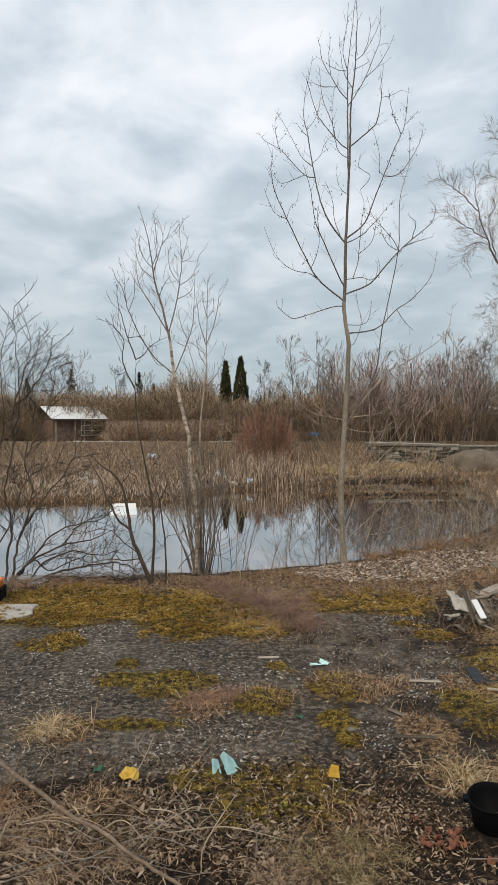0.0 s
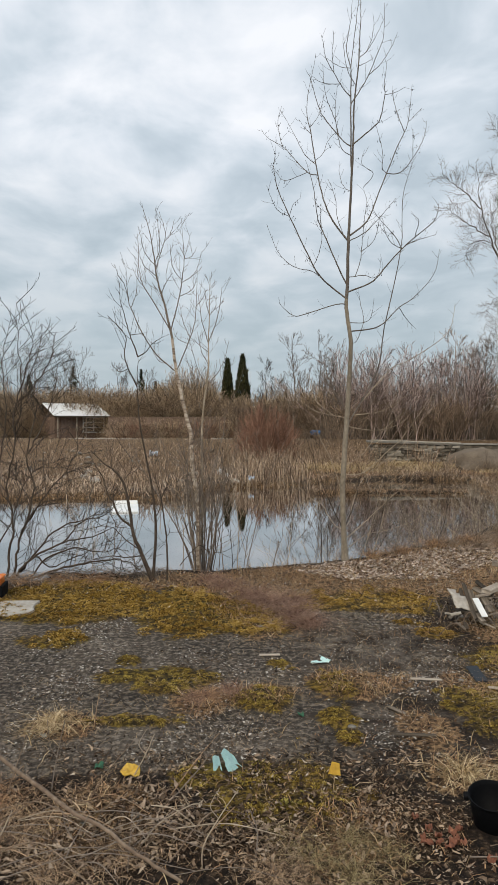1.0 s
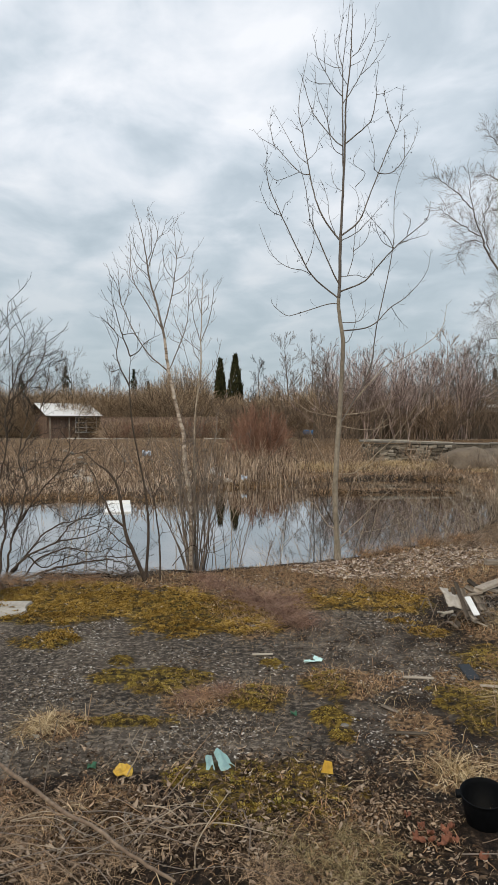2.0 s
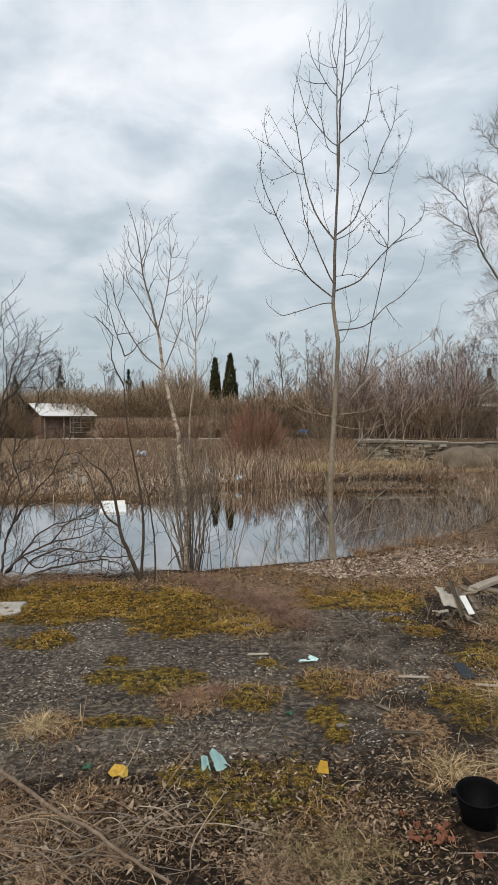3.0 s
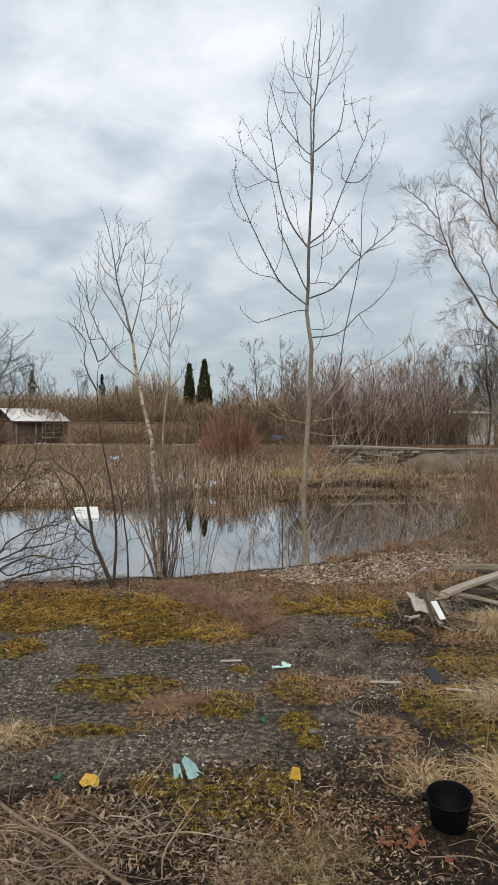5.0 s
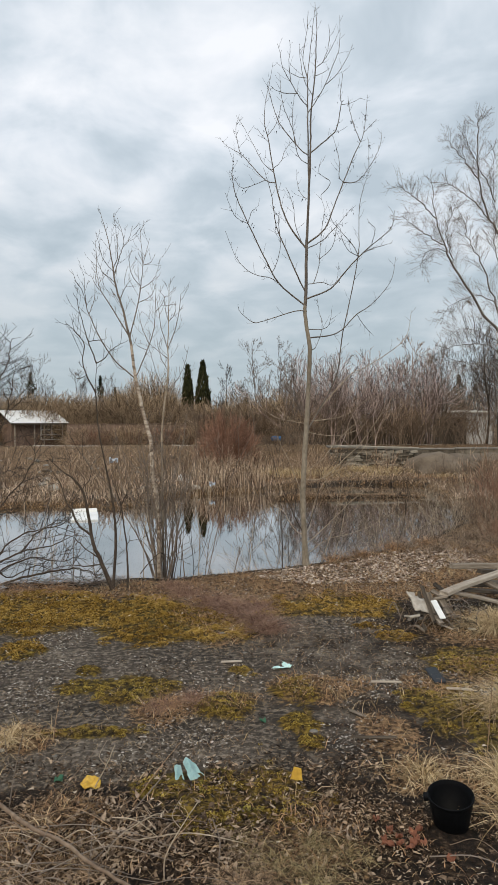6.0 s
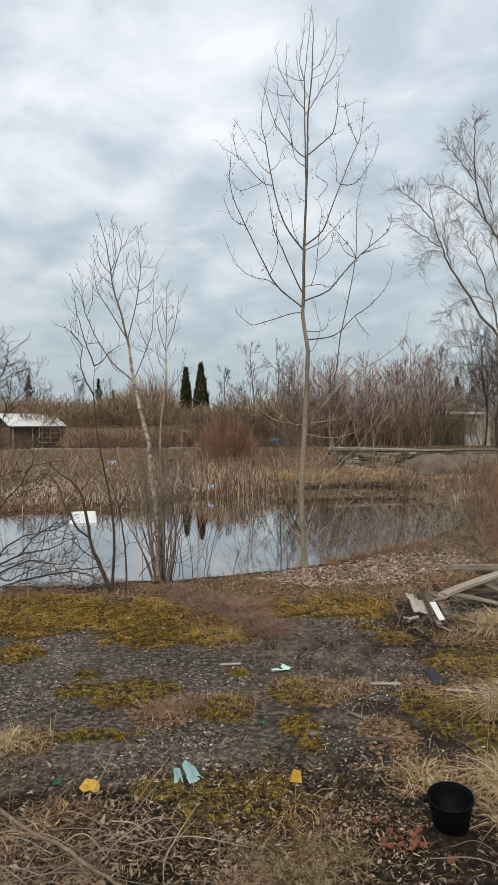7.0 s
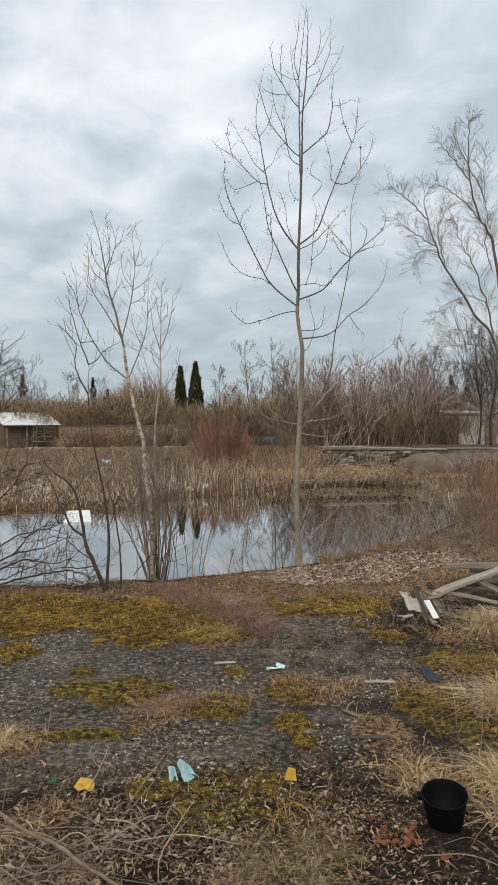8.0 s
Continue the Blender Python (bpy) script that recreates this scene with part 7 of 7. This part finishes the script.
yellow_tag()
plate = part("plastic_sheet", boxed(0.082, 0.17, 0.012, Matrix(), 0.004), SLATE_PLASTIC)
plate.matrix_basis = pose(1.478, 4.47, hz(1.478, 4.47) + 0.040, 14, 0, 7)
tagged(plate, "dark blue-black plastic panel lying on the moss", "panel")
for x, y, s in ((0.290, 3.90, 0.035), (-0.727, 3.29, 0.040)):
    crumpled("green_scrap", s, s, 0.02, int(s * 1000), GREEN_SCRAP, "dull green plastic scrap", "scrap", pose(x, y, hz(x, y) + 0.004), 6)
crumpled("plastic_cup", 0.13, 0.09, 0.05, 13, CLEAR, "crushed clear plastic packaging in the grass", "packaging", pose(1.72, 4.12, hz(1.72, 4.12) + 0.01, 0, 0, 20))


def stick(name, pts, r, material, label, seed=0, category="stick", group="sticks"):
    rng = random.Random(seed)
    w = Wood()
    base = Vector(pts[0])
    w.tube(spline([Vector(p) - base for p in pts], 6, r * 0.25, rng), r, r * 0.6, 7)
    ob = new(name, w.mesh(name, material))
    ob.location = base
    return tagged(ob, label, category, group)


def on(x, y, dz=0.0):
    return (x, y, hz(x, y) + dz)


stick("fallen_branch", [on(-1.29, 3.25, 0.18), on(-1.13, 3.13, 0.14), on(-0.99, 2.98, 0.145), on(-0.86, 2.87, 0.12), on(-0.70, 2.72, 0.11), on(-0.57, 2.63, 0.11), on(-0.45, 2.51, 0.11), on(-0.34, 2.44, 0.09), on(-0.24, 2.43, 0.04)], 0.0105, TWIG, "long bare grey branch lying over dead grass", 1, "branch")
for k, (x0, y0, x1, y1, dz) in enumerate([(-1.2, 2.75, -0.3, 2.55, 0.06), (-1.15, 2.62, -0.45, 2.45, 0.05), (-1.0, 2.5, -0.4, 2.62, 0.04), (-0.9, 2.85, -0.55, 2.4, 0.07), (-0.75, 2.9, -0.2, 2.7, 0.03), (-0.3, 2.55, -0.02, 2.85, 0.08),
                                          (-0.5, 2.9, -0.45, 2.5, 0.05), (-1.1, 2.9, -0.6, 2.65, 0.08), (0.85, 2.62, 1.2, 2.45, 0.03), (0.95, 2.68, 1.15, 2.52, 0.05), (-0.95, 2.42, -0.2, 2.5, 0.07), (-1.0, 2.58, -0.55, 2.38, 0.09)] + [(a, b, a + 0.5 * math.cos(c), b + 0.3 * math.sin(c), 0.07) for a, b, c in ((random.uniform(-1.15, -0.3), random.uniform(2.4, 2.85), random.uniform(-0.9, 0.9)) for _ in range(6))]):
    stick("dry_stalk", [on(x0, y0, dz * 0.4), on((x0 + x1) / 2, (y0 + y1) / 2 + 0.03, dz * 1.4), on(x1, y1, dz * 0.5)], 0.0017 + 0.0006 * (k % 3), TWIG if k % 2 else TWIG_GREY, "thin dry stalk lying in dead grass", k, "stalk", "stalks")
for k, (x, y, dx, h) in enumerate([(-1.10, 3.05, 0.16, 0.42), (-0.36, 3.05, 0.22, 0.26), (-0.20, 2.70, 0.14, 0.13), (0.80, 4.1, -0.08, 0.16), (1.40, 3.75, -0.01, 0.30), (1.37, 3.35, 0.05, 0.42), (-0.72, 3.0, 0.2, 0.24), (0.85, 4.45, 0.0, 0.12), (-0.85, 3.72, 0.02, 0.18), (0.12, 2.6, 0.08, 0.15)]):
    t = stick("weed_stalk", [on(x, y, -0.01), on(x + dx * 0.5, y + 0.02, h * 0.55), on(x + dx, y + 0.05, h)], 0.0026, HAY if k % 3 else TWIG, "thin upright dry weed stalk", 40 + k, "stalk", "weed stalks")
for k, (x, y, L, a, m) in enumerate([(1.135, 4.42, 0.20, -3, PLANK), (0.14, 4.88, 0.15, 8, PLANK), (0.88, 3.62, 0.22, -5, PLANK_DARK), (0.85, 3.95, 0.13, -55, PLANK), (1.55, 4.22, 0.16, -10, PLANK)]):
    b = part("wood_splinter", boxed(L, 0.022, 0.012, Matrix(), 0.004), m)
    b.matrix_basis = pose(x, y, hz(x, y) + 0.016, random.uniform(-8, 8), random.uniform(-2, 2), a)
    tagged(b, "splinter of weathered wood on the ground", "splinter", "splinters")
# pale stones on the asphalt
rng = random.Random(17)
for k in range(14):
    x, y = rng.uniform(-1.9, 1.9), rng.uniform(2.7, 6.2)
    bm = bmesh.new()
    bmesh.ops.create_icosphere(bm, subdivisions=1, radius=rng.uniform(0.010, 0.024))
    for v in bm.verts:
        v.co = Vector((v.co.x * rng.uniform(0.8, 1.5), v.co.y * rng.uniform(0.7, 1.2), v.co.z * rng.uniform(0.4, 0.7)))
    p = part("pebble", bm, CONCRETE)
    p.location = on(x, y, 0.004)
    tagged(p, "small pale stone on worn asphalt", "stone", "pebbles")
# bare upright twigs and fallen stalks in the foreground litter
for k, pts in enumerate([((-0.906, 3.10, -0.01), (-0.880, 3.11, 0.16), (-0.840, 3.10, 0.33)), ((-0.555, 3.20, -0.01), (-0.49, 3.2, 0.11), (-0.448, 3.2, 0.21)),
                         ((-0.40, 2.92, -0.01), (-0.30, 2.98, 0.07), (-0.19, 3.05, 0.18), (-0.15, 3.06, 0.30)), ((-0.18, 2.56, -0.01), (-0.175, 2.57, 0.08), (-0.12, 2.60, 0.17), (-0.045, 2.62, 0.27)),
                         ((-0.716, 2.54, -0.01), (-0.66, 2.55, 0.11), (-0.60, 2.56, 0.21)), ((-0.43, 2.70, -0.01), (-0.37, 2.72, 0.07), (-0.25, 2.80, 0.10), (-0.20, 2.84, 0.09)),
                         ((0.02, 2.60, -0.01), (0.03, 2.66, 0.08), (0.0, 2.70, 0.15)), ((-1.02, 2.62, -0.01), (-0.96, 2.64, 0.10), (-0.93, 2.66, 0.17))]):
    stick("upright_twig", [on(*p) for p in pts], 0.0032, (TWIG_GREY, TWIG_PALE)[k % 2], "thin bare twig standing in leaf litter", 300 + k, "twig", "upright twigs")
    a, b = pts[-2], pts[-1]
    stick("upright_twig", [on(*a), on(a[0] - 0.03, a[1], a[2] + 0.05), on(a[0] - 0.045 + 0.05 * (k % 2), a[1], b[2] + 0.02)], 0.0018, (TWIG_GREY, TWIG_PALE)[k % 2], "thin bare side twig above leaf litter", 320 + k, "twig", "upright twigs")
rs = random.Random(47)
for k in range(16):
    x, y = rs.uniform(-1.15, -0.25), rs.uniform(2.46, 2.95)
    L, a = rs.uniform(0.18, 0.5), radians(rs.gauss(-22, 22))
    ex, ey = x + L * math.cos(a), y + 0.55 * L * math.sin(a)
    stick("fallen_stalk", [on(x, y, rs.uniform(0.01, 0.05)), on((x + ex) / 2, (y + ey) / 2, rs.uniform(0.03, 0.09)), on(ex, ey, 0.01)], rs.uniform(0.0014, 0.003), rs.choice((TWIG_PALE, TWIG_PALE, TWIG_GREY, HAY)), "pale dry stalk lying in leaf litter", 340 + k, "stalk", "fallen stalks")
# rust-coloured curled leaves by the bucket
for k in range(17):
    x, y = rng.gauss(0.755, 0.085), rng.gauss(2.735, 0.075)
    if math.hypot(x - 1.005, y - 2.76) < 0.12:
        x -= 0.14
    crumpled("rust_leaf", rng.uniform(0.026, 0.042), rng.uniform(0.022, 0.036), 0.022, 30 + k, LEAF_RUST, "curled rust-red dead leaf beside the bucket", "leaf", pose(x, y, hz(x, y) + 0.014, rng.uniform(-25, 25), rng.uniform(-25, 25), rng.uniform(0, 360)), 7, None, 0.0015, True)["group"] = "rust leaves"


def timber_pile():
    """Old planks and a strip of white plastic thrown together at the yard's edge."""
    rng = random.Random(3)
    # x, y, z, length, width, thick, tilt, lean, turn, material
    long_planks = [(2.42, 6.12, 0.283, 1.18, 0.085, 0.035, 0, -3, 39, PLANK),
            (2.39, 6.03, 0.145, 0.78, 0.075, 0.025, 10, 15, 28, PLANK),
            (2.55, 6.25, 0.156, 0.89, 0.1, 0.03, 0, 10, 35, PLANK_DARK),
            (2.77, 6.65, 0.129, 0.86, 0.12, 0.04, 4, 9, 36, PLANK_DARK),
            (2.60, 6.15, 0.217, 0.37, 0.07, 0.025, 25, 25, -17, PLANK),
            (2.89, 7.10, 0.203, 0.86, 0.07, 0.05, 0, 4, 13, PLANK),
            (2.99, 6.95, 0.166, 0.68, 0.07, 0.04, 0, 8, 26, PLANK_DARK)]
    short_planks = [(1.81, 5.67, 0.198, 0.40, 0.032, 0.025, 20, 28, -92, PLANK_DARK),
            (1.78, 5.72, 0.169, 0.30, 0.028, 0.02, -14, 33, -93, PLANK_DARK),
            (1.86, 5.72, 0.182, 0.28, 0.05, 0.02, 8, 29, -91, PLANK),
            (1.97, 5.83, 0.231, 0.19, 0.05, 0.02, 18, 16, -55, PLANK),
            (1.94, 5.75, 0.235, 0.12, 0.045, 0.02, -10, -9, 0, PLANK),
            (1.96, 5.67, 0.174, 0.17, 0.055, 0.022, 12, 29, -82, PLANK),
            (1.85, 5.53, 0.103, 0.15, 0.04, 0.03, 0, 8, -86, PLANK),
            (2.00, 5.88, 0.264, 0.26, 0.035, 0.02, 30, 13, -75, PLANK_DARK),
            (1.78, 5.65, 0.120, 0.16, 0.05, 0.02, 0, -3, -39, PLANK_DARK),
            (2.14, 5.53, 0.054, 0.17, 0.05, 0.03, 10, 14, -69, PLANK_DARK)]
    for x, y, z, L, w, th, a, b, c, m in long_planks + short_planks:
        bm = boxed(L, w, th, Matrix(), 0.004)
        bmesh.ops.subdivide_edges(bm, edges=[e for e in bm.edges if e.calc_length() > L * 0.8], cuts=5)
        for v in bm.verts:
            v.co.z += 0.008 * math.sin(v.co.x * 3 + x * 9)
            v.co.y += 0.006 * noise.noise(Vector((v.co.x * 6, x, y)))
            if abs(v.co.x) > L * 0.47:
                v.co.x += 0.03 * noise.noise(Vector((v.co.y * 40, v.co.z * 40, x)))
        o = part("plank", bm, m)
        o.matrix_basis = pose(x, y, max(z, hz(x, y) + th * 0.6), 0, 0, c) @ pose(0, 0, 0, a, b, 0)
        tagged(o, "weathered broken plank thrown on a heap", "plank", "timber heap")
    o = part("plastic_strip", boxed(0.054, 0.185, 0.012, Matrix(), 0.003), WHITE_SHEET)
    o.matrix_basis = pose(1.858, 5.560, 0.177, 38, 0, 14)
    tagged(o, "glossy white plastic strip on the plank heap", "strip", "timber heap")
    crumpled("plywood_sheet", 0.19, 0.19, 0.022, 21, PALE_BOARD, "warped pale plywood scrap on the heap", "plywood", pose(1.743, 5.680, 0.198, 40, 16, 20), 8, lambda u, v: v < 0.35 - 0.6 * u, 0.008)
    crumpled("plywood_sheet", 0.12, 0.10, 0.03, 22, PALE_BOARD, "warped pale plywood scrap on the heap", "plywood", pose(1.80, 5.80, hz(1.80, 5.80) + 0.17, 20, 4, -30), 8, None, 0.008)
    for k in range(22):
        a = rng.uniform(0, 2 * math.pi)
        x, y, L = rng.uniform(1.62, 2.25), rng.uniform(5.45, 5.95), rng.uniform(0.12, 0.38)
        stick("heap_twig", [on(x, y, 0.02), on(x + L * 0.5 * math.cos(a), y + L * 0.4 * math.sin(a), rng.uniform(0.06, 0.17)), on(x + L * math.cos(a), y + L * 0.7 * math.sin(a), 0.02)], rng.uniform(0.003, 0.006), (TWIG, TWIG_GREY, TWIG_DARK)[k % 3], "bent twig in the plank heap", 70 + k, "twig", "heap twigs")
    for k in range(16):
        x, y, L = rng.uniform(1.66, 2.12), rng.uniform(5.42, 5.86), rng.uniform(0.06, 0.19)
        o = part("wood_splinter", boxed(L, rng.uniform(0.018, 0.045), rng.uniform(0.008, 0.018), Matrix(), 0.003), rng.choice((PLANK, PLANK_DARK, PALE_BOARD)))
        o.matrix_basis = pose(x, y, hz(x, y) + 0.03 + 0.09 * rng.random() * (1 if y > 5.6 else 0), rng.uniform(-25, 25), rng.uniform(-18, 18), rng.uniform(0, 180))
        tagged(o, "broken chip of weathered wood in the plank heap", "splinter", "heap chips")
    # loops of old cable beside the strip
    for k, (x, y, r) in enumerate(((1.98, 5.60, 0.085), (2.04, 5.62, 0.11), (2.00, 5.56, 0.05), (2.10, 5.68, 0.07))):
        n = 14
        pts = [on(x + r * math.cos(2 * math.pi * j / n * 0.92), y + 0.05 * math.sin(3 * j), 0.02 + r + r * math.sin(2 * math.pi * j / n * 0.92)) for j in range(n)]
        stick("cable", pts, 0.0045, TWIG_GREY, "stiff loop of old grey cable in the heap", 95 + k, "cable", "cable loops")


timber_pile()


def crate():
    t = thing("orange_crate", -2.525, 6.50, hz(-2.525, 6.50), "orange plastic crate with a black end", "crate", turn=6)
    part("body", boxed(0.34, 0.24, 0.17, pose(0, 0, 0.09), 0.012), ORANGE, t)
    part("lid", boxed(0.36, 0.26, 0.02, pose(0, 0, 0.185), 0.006), ORANGE, t)
    part("end_cap", boxed(0.03, 0.23, 0.12, pose(0.188, 0, 0.07), 0.006), BLACK_PLASTIC, t, "black end cap")


crate()
def broken_slab(x, y, rx, ry, th, label):
    """A thin slab with a broken outline."""
    rng = random.Random(8)
    bm = bmesh.new()
    ring = []
    for k in range(22):
        a = 2 * math.pi * k / 22
        r = 1 / max(abs(math.cos(a)), abs(math.sin(a))) ** 0.8 * rng.uniform(0.86, 1.06)
        ring.append(bm.verts.new((rx * r * math.cos(a), ry * r * math.sin(a), rng.uniform(-0.003, 0.003))))
    top = bm.faces.new(ring)
    got = bmesh.ops.extrude_face_region(bm, geom=[top])
    for v in got["geom"]:
        if isinstance(v, bmesh.types.BMVert):
            v.co.z += th
            v.co.x *= 0.97
            v.co.y *= 0.97
    bmesh.ops.recalc_face_normals(bm, faces=bm.faces[:])
    ob = part("concrete_slab", bm, CONCRETE_PALE)
    ob.location = on(x, y, -0.01)
    tagged(ob, label, "slab")


broken_slab(-2.18, 6.05, 0.30, 0.24, 0.022, "pale flat broken concrete slab sunk in the moss")
